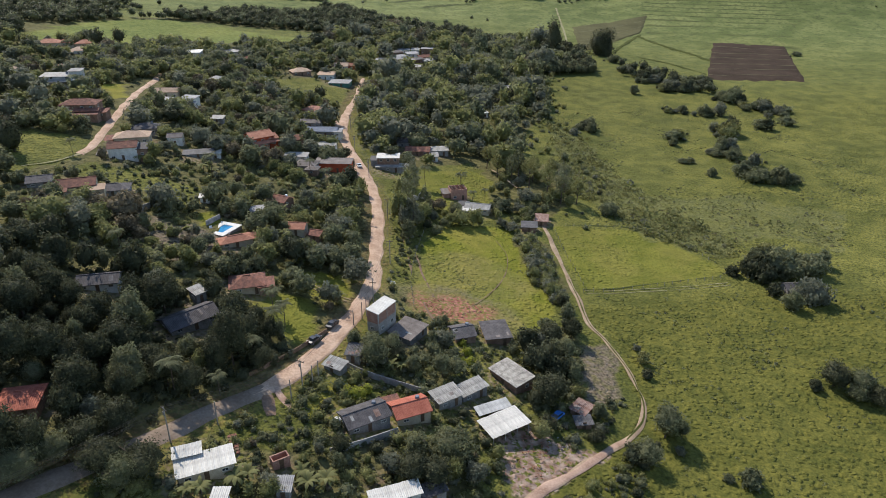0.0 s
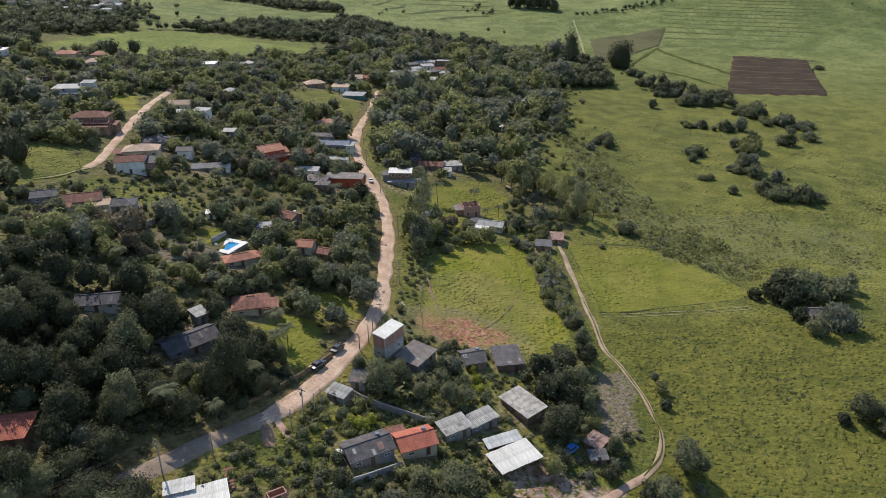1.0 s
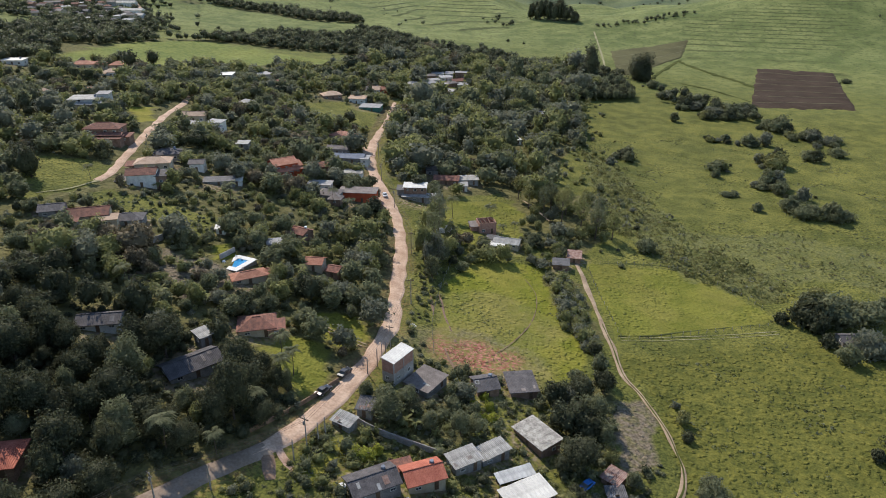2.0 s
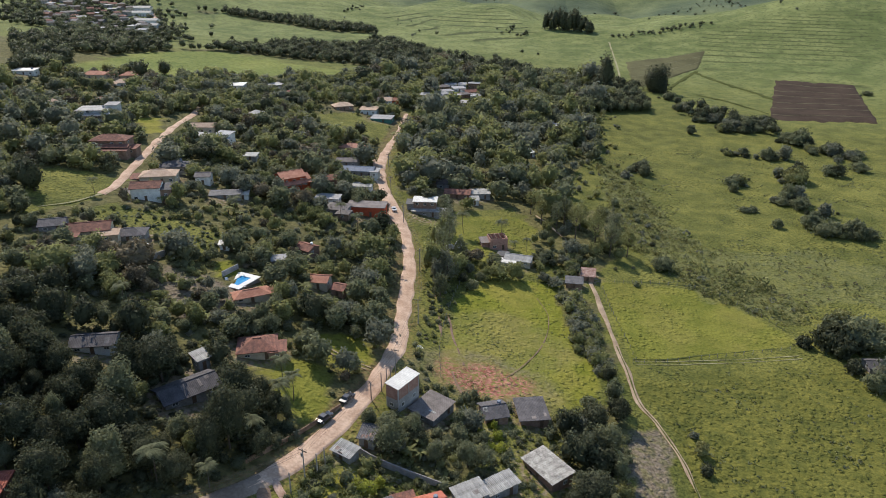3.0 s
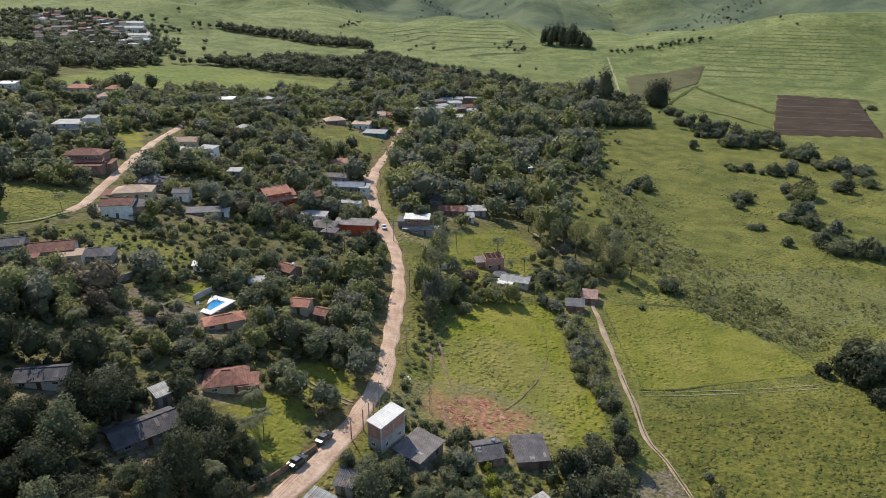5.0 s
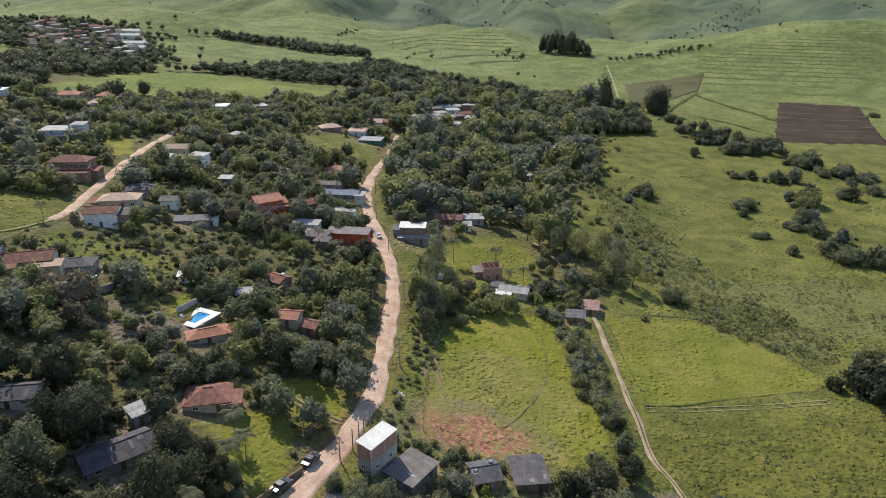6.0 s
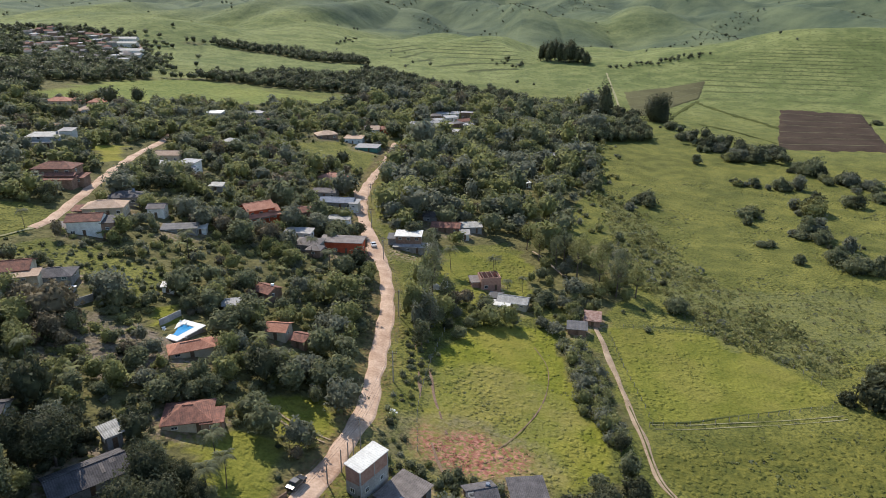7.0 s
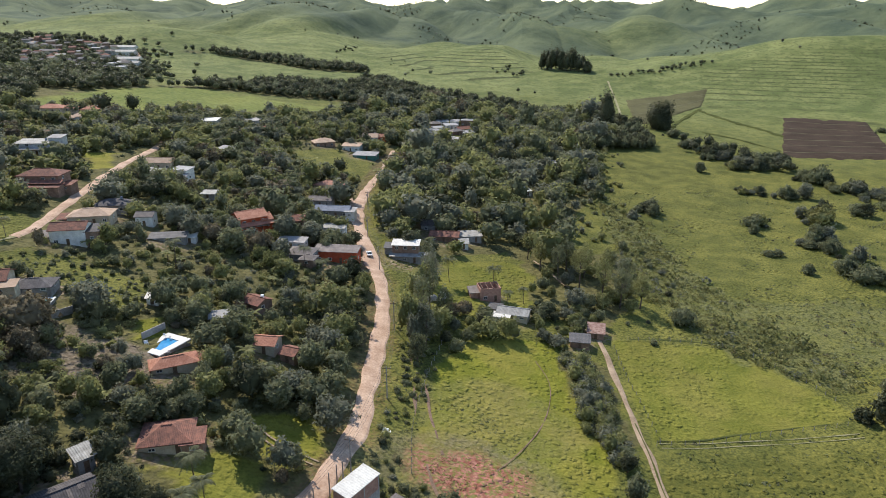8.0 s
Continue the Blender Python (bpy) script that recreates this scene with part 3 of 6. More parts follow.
def build_ground():
    gx, gy = spaced(-3200, 3200, -150, 160, 1.6, 1.05), spaced(-500, 4600, 70, 300, 1.6, 1.025)
    X, Y = np.meshgrid(gx, gy)
    Zg = ground(X, Y)
    rough = np.array([noise.noise((a * 0.25, b * 0.25, 0)) * 0.22 + noise.noise((a * 0.05, b * 0.05, 3)) * 0.5 for a, b in zip(X.ravel(), Y.ravel())]).reshape(X.shape)
    flat = np.minimum.reduce([off_line(ROAD, X, Y) / 6, off_line(TRACK, X, Y) / 4, off_line(HILL_ROAD, X, Y) / 5, off_line(FIELD_TRACK, X, Y) / 3.5])
    Zg = Zg + rough * np.clip(flat - 0.6, 0, 1) - 0.1 * np.clip(1 - flat, 0, 1)
    verts = np.stack([X, Y, Zg], -1).reshape(-1, 3)
    nx, ny = len(gx), len(gy)
    i = np.arange(ny - 1)[:, None] * nx + np.arange(nx - 1)[None]
    faces = np.stack([i, i + 1, i + nx + 1, i + nx], -1).reshape(-1, 4)
    me = mesh_of("ground", verts, faces, [], smooth=True)
    wob = np.array([noise.noise((a * 0.12, b * 0.12, 7)) for a, b in zip(X.ravel(), Y.ravel())]).reshape(X.shape) * 5
    wx, wy = X + wob, Y + wob * 0.8

    def put(name, value):
        at = me.attributes.new(name, "FLOAT", "POINT")
        at.data.foreach_set("value", np.asarray(value, np.float32).ravel())

    lush = inside("bright_field", wx, wy) * 1.0 + inside("mown_field", X, Y) * 0.6 + inside("meadow_house", wx, wy) * 0.5 + inside("lawn", wx, wy) * 0.6 + inside("pool_garden", X, Y) * 1.0 + inside("meadow_small", wx, wy) * 0.9 + inside("garden_a", wx, wy) + inside("slope_low", wx, wy)
    put("lush", np.clip(lush, 0, 1))
    oval = np.hypot((wx * 0.35 + X * 0.65 - 2.5) / 10.5, (wy * 0.35 + Y * 0.65 - 167) / 6.0)
    shore = [inside('red_patch', X * 0.75 + wx * 0.25 + dx, Y * 0.75 + wy * 0.25 + dy) for dx, dy in ((0, 0), (1, 0), (-1, 0), (0, 1), (0, -1), (1.6, 1.6), (-1.6, -1.6))]
    red = np.mean(shore, 0) * 1.1 + np.clip(1.4 - oval, 0, 0.3)
    worn = np.clip(1.3 - np.hypot((wx - 9) / 15, (wy - 189) / 14), 0, 0.2)
    yard = np.zeros(X.shape)
    for row in HOUSES:
        yard = np.maximum(yard, np.clip(1.6 - np.hypot(wx * 0.5 + X * 0.5 - row[1], wy * 0.5 + Y * 0.5 - row[2]) / (max(row[3], row[4]) * 0.62), 0, 0.6))
    verge = np.clip(1 - (off_line(ROAD, wx * 0.5 + X * 0.5, wy * 0.5 + Y * 0.5) - 3.0) / 2.5, 0, 1) * 0.22
    put("bare", np.clip(red + verge, 0, 1.2))
    put("yard", np.clip(np.maximum(yard, inside("clay_yard", X * 0.7 + wx * 0.3, Y * 0.7 + wy * 0.3) * 2.0), 0, 2.0))
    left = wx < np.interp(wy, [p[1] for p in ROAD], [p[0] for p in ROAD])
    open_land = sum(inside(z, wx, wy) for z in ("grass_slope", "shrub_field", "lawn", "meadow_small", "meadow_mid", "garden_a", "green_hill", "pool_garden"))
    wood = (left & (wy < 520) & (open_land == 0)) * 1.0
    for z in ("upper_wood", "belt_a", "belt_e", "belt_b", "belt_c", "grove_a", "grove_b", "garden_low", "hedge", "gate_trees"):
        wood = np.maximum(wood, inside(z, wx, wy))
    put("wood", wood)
    put("scrub", np.clip(inside("scrub", wx, wy) * 1.0 + inside("scrub_east", wx, wy) * 0.8, 0, 1))
    put("verdant", inside("green_hill", wx, wy) * 1.0)
    put("dry", np.clip(inside("dry_hill", wx, wy) + inside("dirt_yard", wx, wy) * 1.0 + np.clip(2.2 - oval, 0, 0.4) + worn, 0, 1))
    put("terrace", inside("terraces", X, Y) * 1.0 + inside("terraces_right", X, Y) * 0.8)
    put("rank", np.clip((np.interp(wx, [45, 97], [189, 207]) - wy) / 12, 0, 1) * (wx > np.interp(wy, [p[1] for p in TRACK[::-1]], [p[0] for p in TRACK[::-1]])))
    # distance masks; they carry the far hills' cover and their painted haze tint
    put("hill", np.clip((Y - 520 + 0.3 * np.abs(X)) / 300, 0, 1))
    put("rough_hazy_hill", np.clip((Y - 1190 + wob * 8) / 160, 0, 1) * np.clip(0.9 - 0.6 * np.exp(-(((X - 246) / 160) ** 2 + ((Y - 1560) / 150) ** 2)), 0, 1))
    put("gully", np.clip((Y - 700 + wob * 6) / 500, 0, 1))
    m = bpy.data.materials.new("pasture_ground")
    m.use_nodes = True
    n, l = m.node_tree.nodes, m.node_tree.links
    bsdf = n["Principled BSDF"]
    pos = n.new("ShaderNodeNewGeometry").outputs["Position"]

    def nz(scale, detail=5):
        t = n.new("ShaderNodeTexNoise")
        t.inputs["Scale"].default_value, t.inputs["Detail"].default_value = scale, detail
        l.new(pos, t.inputs["Vector"])
        return t.outputs["Fac"]

    def ramp(src, a, b, lo=0.35, hi=0.65):
        r = n.new("ShaderNodeValToRGB")
        r.color_ramp.elements[0].position, r.color_ramp.elements[1].position = lo, hi
        r.color_ramp.elements[0].color, r.color_ramp.elements[1].color = (*a, 1), (*b, 1)
        l.new(src, r.inputs[0])
        return r.outputs[0]

    def blend(fac, a, b):
        x = n.new("ShaderNodeMix")
        x.data_type = "RGBA"
        if isinstance(fac, float):
            x.inputs[0].default_value = fac
        else:
            l.new(fac, x.inputs[0])
        l.new(a, x.inputs[6])
        l.new(b, x.inputs[7])
        return x.outputs[2]

    def attr(name):
        a = n.new("ShaderNodeAttribute")
        a.attribute_name = name
        return a.outputs["Fac"]

    def mul(a, b):
        x = n.new("ShaderNodeMath")
        x.operation = "MULTIPLY"
        x.use_clamp = True
        l.new(a, x.inputs[0])
        if isinstance(b, float):
            x.inputs[1].default_value = b
        else:
            l.new(b, x.inputs[1])
        return x.outputs[0]

    patch, mid, tuft = nz(0.02), nz(0.11), nz(1.5, 8)
    warp = n.new("ShaderNodeTexNoise")
    warp.inputs["Scale"].default_value = 0.6
    l.new(pos, warp.inputs["Vector"])
    bend = n.new("ShaderNodeVectorMath")
    bend.operation = "MULTIPLY_ADD"
    bend.inputs[1].default_value = (1.8, 1.8, 0.0)
    l.new(warp.outputs["Color"], bend.inputs[0])
    l.new(pos, bend.inputs[2])
    cells = n.new("ShaderNodeTexVoronoi")
    cells.inputs["Scale"].default_value = 0.62
    l.new(bend.outputs[0], cells.inputs["Vector"])
    clump = ramp(cells.outputs["Distance"], (1, 1, 1), (0, 0, 0), 0.12, 0.52)
    thick = ramp(nz(0.05, 4), (0.25, 0.25, 0.25), (1, 1, 1), 0.40, 0.58)
    most = n.new("ShaderNodeMath")
    most.operation = "MAXIMUM"
    l.new(thick, most.inputs[0])
    l.new(attr("rank"), most.inputs[1])
    tussock = mul(clump, most.outputs[0])
    grass = blend(0.5, ramp(patch, (0.108, 0.115, 0.027), (0.194, 0.187, 0.043), 0.4, 0.6), ramp(mid, (0.088, 0.096, 0.025), (0.220, 0.202, 0.052), 0.4, 0.6))
    grass = blend(mul(ramp(tuft, (1, 1, 1), (0, 0, 0), 0.42, 0.52), 0.7), grass, ramp(mid, (0.045, 0.055, 0.016), (0.078, 0.085, 0.026)))
    # hill grass with extra blue: distance haze mixed into its colour
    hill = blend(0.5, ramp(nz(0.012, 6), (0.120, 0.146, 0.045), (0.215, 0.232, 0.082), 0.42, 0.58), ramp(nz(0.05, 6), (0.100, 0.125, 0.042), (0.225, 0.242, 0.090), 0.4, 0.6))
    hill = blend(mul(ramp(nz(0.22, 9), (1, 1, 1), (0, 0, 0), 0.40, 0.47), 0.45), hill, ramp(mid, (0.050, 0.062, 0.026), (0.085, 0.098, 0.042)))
    grass = blend(mul(tussock, 0.55), grass, ramp(tuft, (0.068, 0.073, 0.018), (0.143, 0.136, 0.030), 0.4, 0.6))
    grass = blend(mul(attr("rank"), 0.55), grass, ramp(nz(0.35, 7), (0.066, 0.071, 0.014), (0.152, 0.137, 0.026), 0.38, 0.62))
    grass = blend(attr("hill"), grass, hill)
    rich = blend(0.45, ramp(nz(0.25), (0.142, 0.152, 0.016), (0.270, 0.250, 0.036)), ramp(nz(0.07, 6), (0.150, 0.168, 0.016), (0.268, 0.220, 0.056), 0.42, 0.58))
    rich = blend(mul(tussock, 0.35), rich, ramp(tuft, (0.095, 0.105, 0.020), (0.180, 0.170, 0.040), 0.4, 0.6))
    col = blend(mul(attr("lush"), 0.8), grass, rich)
    col = blend(mul(attr("verdant"), 0.85), col, blend(0.4, ramp(nz(0.02, 6), (0.125, 0.160, 0.036), (0.225, 0.238, 0.062), 0.38, 0.62), ramp(nz(0.3, 7), (0.085, 0.110, 0.028), (0.230, 0.245, 0.066), 0.40, 0.56)))
    # rough scrub cover of the farthest hills, greyed and blued to paint haze
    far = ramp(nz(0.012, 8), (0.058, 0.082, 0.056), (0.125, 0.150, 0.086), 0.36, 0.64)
    col = blend(attr("rough_hazy_hill"), col, far)
    col = blend(mul(attr("scrub"), ramp(nz(0.3), (0.2, 0.2, 0.2), (1, 1, 1))), col, ramp(tuft, (0.090, 0.096, 0.036), (0.180, 0.176, 0.070)))
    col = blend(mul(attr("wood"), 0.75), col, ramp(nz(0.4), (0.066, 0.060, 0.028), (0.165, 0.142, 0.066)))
    col = blend(mul(attr("dry"), ramp(nz(0.5, 6), (0.55, 0.55, 0.55), (1, 1, 1), 0.4, 0.55)), col, ramp(tuft, (0.115, 0.090, 0.062), (0.235, 0.190, 0.140)))
    col = blend(mul(attr("bare"), ramp(nz(1.3, 7), (0, 0, 0), (1, 1, 1), 0.40, 0.58)), col, ramp(nz(0.8, 7), (0.24, 0.092, 0.062), (0.43, 0.205, 0.148), 0.38, 0.62))
    col = blend(mul(attr("yard"), ramp(nz(0.9, 7), (0, 0, 0), (1, 1, 1), 0.40, 0.58)), col, ramp(nz(0.5, 6), (0.20, 0.115, 0.080), (0.40, 0.305, 0.245)))
    steps = n.new("ShaderNodeTexWave")
    steps.bands_direction = "Z"
    steps.inputs["Scale"].default_value, steps.inputs["Distortion"].default_value, steps.inputs["Detail"].default_value, steps.inputs["Detail Scale"].default_value = 0.105, 1.2, 2, 0.4
    l.new(pos, steps.inputs["Vector"])
    col = blend(mul(mul(attr("terrace"), ramp(nz(0.012, 3), (0.1, 0.1, 0.1), (1, 1, 1), 0.36, 0.52)), ramp(steps.outputs["Fac"], (1, 1, 1), (0, 0, 0), 0.05, 0.22)), col, ramp(mid, (0.050, 0.062, 0.020), (0.085, 0.095, 0.032)))
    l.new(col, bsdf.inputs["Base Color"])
    bsdf.inputs["Roughness"].default_value = 0.95
    bsdf.inputs["Specular IOR Level"].default_value = 0.1
    b = n.new("ShaderNodeBump")
    b.inputs["Strength"].default_value, b.inputs["Distance"].default_value = 0.9, 0.6
    relief = n.new("ShaderNodeMath")
    relief.operation = "MULTIPLY_ADD"
    relief.inputs[1].default_value = 0.5
    l.new(tuft, relief.inputs[0])
    l.new(mul(tussock, 0.75), relief.inputs[2])
    l.new(relief.outputs[0], b.inputs["Height"])
    gullies = n.new("ShaderNodeBump")
    gullies.inputs["Strength"].default_value, gullies.inputs["Distance"].default_value = 0.8, 14.0
    l.new(mul(nz(0.014, 9), attr("gully")), gullies.inputs["Height"])
    l.new(b.outputs[0], gullies.inputs["Normal"])
    l.new(gullies.outputs[0], bsdf.inputs["Normal"])
    me.materials.append(m)
    return tagged(new("ground", me), "rolling green pasture, gardens and wooded slopes of a valley", "ground", kind="structure")


build_ground()


def smooth_line(line, step=1.5):
    """Points every step metres along a curve through the given ones."""
    p = np.array(line, float)
    q = np.vstack([2 * p[0] - p[1], p, 2 * p[-1] - p[-2]])
    out = []
    for i in range(1, len(q) - 2):
        k = max(2, int(np.hypot(*(q[i + 1] - q[i])) / step))
        for t in np.arange(k) / k:
            a, b, c, d = q[i - 1], q[i], q[i + 1], q[i + 2]
            out.append(0.5 * (2 * b + (c - a) * t + (2 * a - 5 * b + 4 * c - d) * t * t + (3 * b - a - 3 * c + d) * t ** 3))
    return np.array(out + [p[-1]])


def ribbon(name, line, width, material, label, lift=0.12, ragged=0.5, across=7, end=None):
    pts = smooth_line(line)
    if not isinstance(width, (int, float)):  # one width for each given point
        along = np.concatenate([[0], np.cumsum(np.hypot(*np.diff(pts, axis=0).T))])
        at = [along[np.hypot(*(pts - p).T).argmin()] for p in line]
        widths = np.interp(along, at, width)
    else:
        widths = np.linspace(width, end or width, len(pts))
    d = np.gradient(pts, axis=0)
    d /= np.linalg.norm(d, axis=1)[:, None]
    side = np.stack([d[:, 1], -d[:, 0]], 1)
    verts = []
    for i, (p, s) in enumerate(zip(pts, side)):
        wide = widths[i] * (min(1.0, 0.25 + i / 10) if end else 1.0)
        wl = wide / 2 + ragged * noise.noise((i * 0.21, 1.3, len(pts)))
        wr = wide / 2 + ragged * noise.noise((i * 0.21, 8.3, len(pts)))
        for k in range(across):
            f = k / (across - 1) * 2 - 1
            q = p + s * (wl if f < 0 else wr) * f
            crown = min(1.0, wide / 4) * (0.10 * (1 - f * f) - (0.25 if abs(f) == 1 else 0) - 0.07 * math.exp(-(((abs(f) - 0.5) / 0.14) ** 2)))
            verts.append((q[0], q[1], gz(*q) + lift + crown + 0.03 * noise.noise((q[0], q[1], 2))))
    i = np.arange(len(pts) - 1)[:, None] * across + np.arange(across - 1)[None]
    faces = np.stack([i, i + 1, i + across + 1, i + across], -1).reshape(-1, 4)
    return tagged(new(name, mesh_of(name, verts, faces, [material], smooth=True)), label, "road", kind="structure")


ribbon("road", ROAD[6:], (4.4, 4.6, 4.6, 4.6, 4.6, 4.6, 4.6, 4.4, 4.4, 4.2, 3.8, 6.6, 4.6, 5.4, 4.4, 2.6, 2.4, 2.4), M["dirt_road"], "pale rutted dirt road winding through the village", ragged=0.9, across=13, end=3.2)
ribbon("road", [(-50.5, 322), (-51.5, 330), (-54, 336), (-59, 340)], 4.2, M["dirt_road"], "short dirt lane turning off the village road", 0.126, 0.5)
ribbon("road", ROAD[:8], 4.4, M["asphalt"], "worn grey lower stretch of the village road", 0.115, ragged=0.6)
ribbon("road", HILL_ROAD, 3.1, M["dirt_road"], "pale dirt road along the hillside houses", ragged=0.7)
ribbon("path", [(-124, 226), (-124.6, 221), (-127.5, 211.6), (-132, 204)], (2.2, 0.9, 0.6, 0.5), M["wheel_rut"], "grassy track running on from the hillside road", 0.14, 0.4)
ribbon("road", TRACK, (1.7, 1.7, 1.6, 1.6, 1.6, 1.5, 1.4, 1.3, 1.0, 0.9, 1.2, 1.4, 1.5, 1.6, 1.7, 1.8, 1.9), M["track"], "narrow sandy farm track along the pasture", ragged=0.55)
ribbon("road", TRACK[12:], (1.2, 1.6, 1.9, 2.0, 2.0), M["pink_dirt"], "pinkish dirt end of the farm track at the yard", 0.15, 0.7)
ribbon("grass_strip", TRACK[3:13], 0.34, M["dark_grass"], "grass growing between the ruts of the farm track", 0.21, 0.26, 3)
for side in (-0.8, 0.8):
    ribbon("wheel_track", [(x - side * 0.2, y + side) for x, y in FIELD_TRACK], 0.24, M["wheel_rut"], "faint wheel track across the meadow", 0.05, 0.2, 5)


def field(name, zone, material, label, strips):
    """A tilled field draped over the land between four sides of its outline, with pale grass strips left along the contour."""
    a, b, c, d = (np.array(ZONES[zone][i], float) for i in (0, 1, 2, 3))
    n = 26
    at = lambda u, v: (a * (1 - u) + b * u) * (1 - v) + (d * (1 - u) + c * u) * v
    verts = []
    for j in range(n):
        for i in range(n):
            u, v = i / (n - 1), j / (n - 1)
            x, y = at(u + 0.03 * noise.noise((v * 11, 2, u * 2)), v + 0.05 * noise.noise((u * 9, 5, v * 2)))
            verts.append((x, y, gz(x, y) + (0.75 if 0 < i < n - 1 and 0 < j < n - 1 else -0.6)))
    i = np.arange(n - 1)[:, None] * n + np.arange(n - 1)[None]
    faces = np.stack([i, i + 1, i + n + 1, i + n], -1).reshape(-1, 4)
    tagged(new(name, mesh_of(name, verts, faces, [material], smooth=True)), label, "field", kind="structure")
    for k, v in enumerate(strips):
        line = [tuple(at(u, v + 0.03 * noise.noise((u * 3, k, 4)))) for u in np.linspace(0.02, 0.98, 9)]
        ribbon("grass_strip", line, 0.8, M["grass_strip"], "pale dry grass strip left across the tilled field", 0.95, 0.6, 3)


field("ploughed_field", "ploughed", M["soil"], "dark brown ploughed field on the far slope", (0.16, 0.33, 0.47, 0.62, 0.74, 0.88))
field("stubble_field", "ploughed_far", M["stubble"], "brownish stubble field at the foot of the far hill", (0.3, 0.62))


# ---- helpers for things ----
def part(name, bm, material, parent, label=""):
    """Links a bmesh, or a ready mesh, as one mesh object under a thing or a part."""
    if isinstance(bm, bpy.types.Mesh):
        me = bm
    else:
        me = bpy.data.meshes.new(name)
        bmesh.ops.recalc_face_normals(bm, faces=bm.faces)
        bm.to_mesh(me)
        bm.free()
        me.materials.append(material)
    ob = new(name, me)
    ob.parent = parent
    if label:
        tagged(ob, label)
    return ob


def thing(name, x, y, z, turn, label, category, group=""):
    ob = new(name)
    ob.matrix_world = pose(x, y, z, 0, 0, turn)
    return tagged(ob, label, category, group)


def add_box(bm, x0, x1, y0, y1, z0, z1):
    v = [bm.verts.new(c) for c in ((x0, y0, z0), (x1, y0, z0), (x1, y1, z0), (x0, y1, z0), (x0, y0, z1), (x1, y0, z1), (x1, y1, z1), (x0, y1, z1))]
    for f in ((3, 2, 1, 0), (4, 5, 6, 7), (0, 1, 5, 4), (1, 2, 6, 5), (2, 3, 7, 6), (3, 0, 4, 7)):
        bm.faces.new([v[i] for i in f])
    return v


def box(*a, soft=0.0):
    bm = bmesh.new()
    add_box(bm, *a)
    if soft:
        bmesh.ops.bevel(bm, geom=bm.edges[:], offset=soft, segments=1, affect="EDGES")
    return bm


def tube(points, radius, sides=6, end=None):
    """A tapering tube along points."""
    bm = bmesh.new()
    rings = []
    for i, p in enumerate(points):
        p = Vector(p)
        d = (Vector(points[min(i + 1, len(points) - 1)]) - Vector(points[max(i - 1, 0)])).normalized()
        a = d.orthogonal().normalized()
        b = d.cross(a)
        r = radius + ((end if end is not None else radius) - radius) * i / (len(points) - 1)
        rings.append([bm.verts.new(p + (a * math.cos(k * math.tau / sides) + b * math.sin(k * math.tau / sides)) * r) for k in range(sides)])
    for q, s in zip(rings, rings[1:]):
        for k in range(sides):
            bm.faces.new((q[k], q[(k + 1) % sides], s[(k + 1) % sides], s[k]))
    bm.faces.new(rings[0][::-1])
    bm.faces.new(rings[-1])
    return bm


# ---- houses ----
def slab_from(bm, corners, thick):
    """A sheet of some thickness over a polygon of corners."""
    top = [bm.verts.new(c) for c in corners]
    low = [bm.verts.new((c[0], c[1], c[2] - thick)) for c in corners]
    bm.faces.new(top)
    bm.faces.new(low[::-1])
    n = len(top)
    for i in range(n):
        bm.faces.new((top[i], low[i], low[(i + 1) % n], top[(i + 1) % n]))


def roof_mesh(kind, w, d, h, over=0.42):
    """Roof pieces over a w by d plan whose walls end at height h; ridges run along x."""
    bm = bmesh.new()
    a, b = w / 2 + over, d / 2 + over
    if kind == "flat":
        slab_from(bm, [(-a, -b, h + 0.05), (a, -b, h + 0.05), (a, b, h + 0.55), (-a, b, h + 0.55)], 0.14)
        return bm
    rise = b * 0.36
    e, r = h - 0.12, h + rise
    if kind == "gable":
        slab_from(bm, [(-a, -b, e), (a, -b, e), (a, 0.0, r), (-a, 0.0, r)], 0.16)
        slab_from(bm, [(a, b, e), (-a, b, e), (-a, 0.0, r), (a, 0.0, r)], 0.16)
        add_box(bm, -a, a, -0.14, 0.14, r - 0.06, r + 0.08)
    else:
        k = max(a - b, a * 0.2)
        slab_from(bm, [(-a, -b, e), (a, -b, e), (k, 0, r), (-k, 0, r)], 0.16)
        slab_from(bm, [(a, b, e), (-a, b, e), (-k, 0, r), (k, 0, r)], 0.16)
        slab_from(bm, [(a, -b, e), (a, b, e), (k, 0, r)], 0.16)
        slab_from(bm, [(-a, b, e), (-a, -b, e), (-k, 0, r)], 0.16)
        add_box(bm, -k, k, -0.14, 0.14, r - 0.06, r + 0.08)
    return bm


def wall_mesh(w, d, h, kind, thick=0.2, deep=2.5):
    """Four walls with thickness, running down into the slope; gables where the roof has them."""
    bm = bmesh.new()
    a, b = w / 2, d / 2
    add_box(bm, -a, a, -b, -b + thick, -deep, h)
    add_box(bm, -a, a, b - thick, b, -deep, h)
    add_box(bm, -a, -a + thick, -b + thick, b - thick, -deep, h)
    add_box(bm, a - thick, a, -b + thick, b - thick, -deep, h)
    if kind == "gable":
        top = h + (b + 0.42) * 0.36 - 0.3
        for s in (-a, a - thick):
            f = [bm.verts.new(c) for c in ((s, -b, h), (s, b, h), (s, 0, top))]
            g = [bm.verts.new(c) for c in ((s + thick, -b, h), (s + thick, b, h), (s + thick, 0, top))]
            bm.faces.new(f)
            bm.faces.new(g[::-1])
            for i in range(3):
                bm.faces.new((f[i], f[(i + 1) % 3], g[(i + 1) % 3], g[i]))
    if kind == "flat":
        add_box(bm, -a, a, -b + thick, b - thick, h - 0.1, h)
    return bm


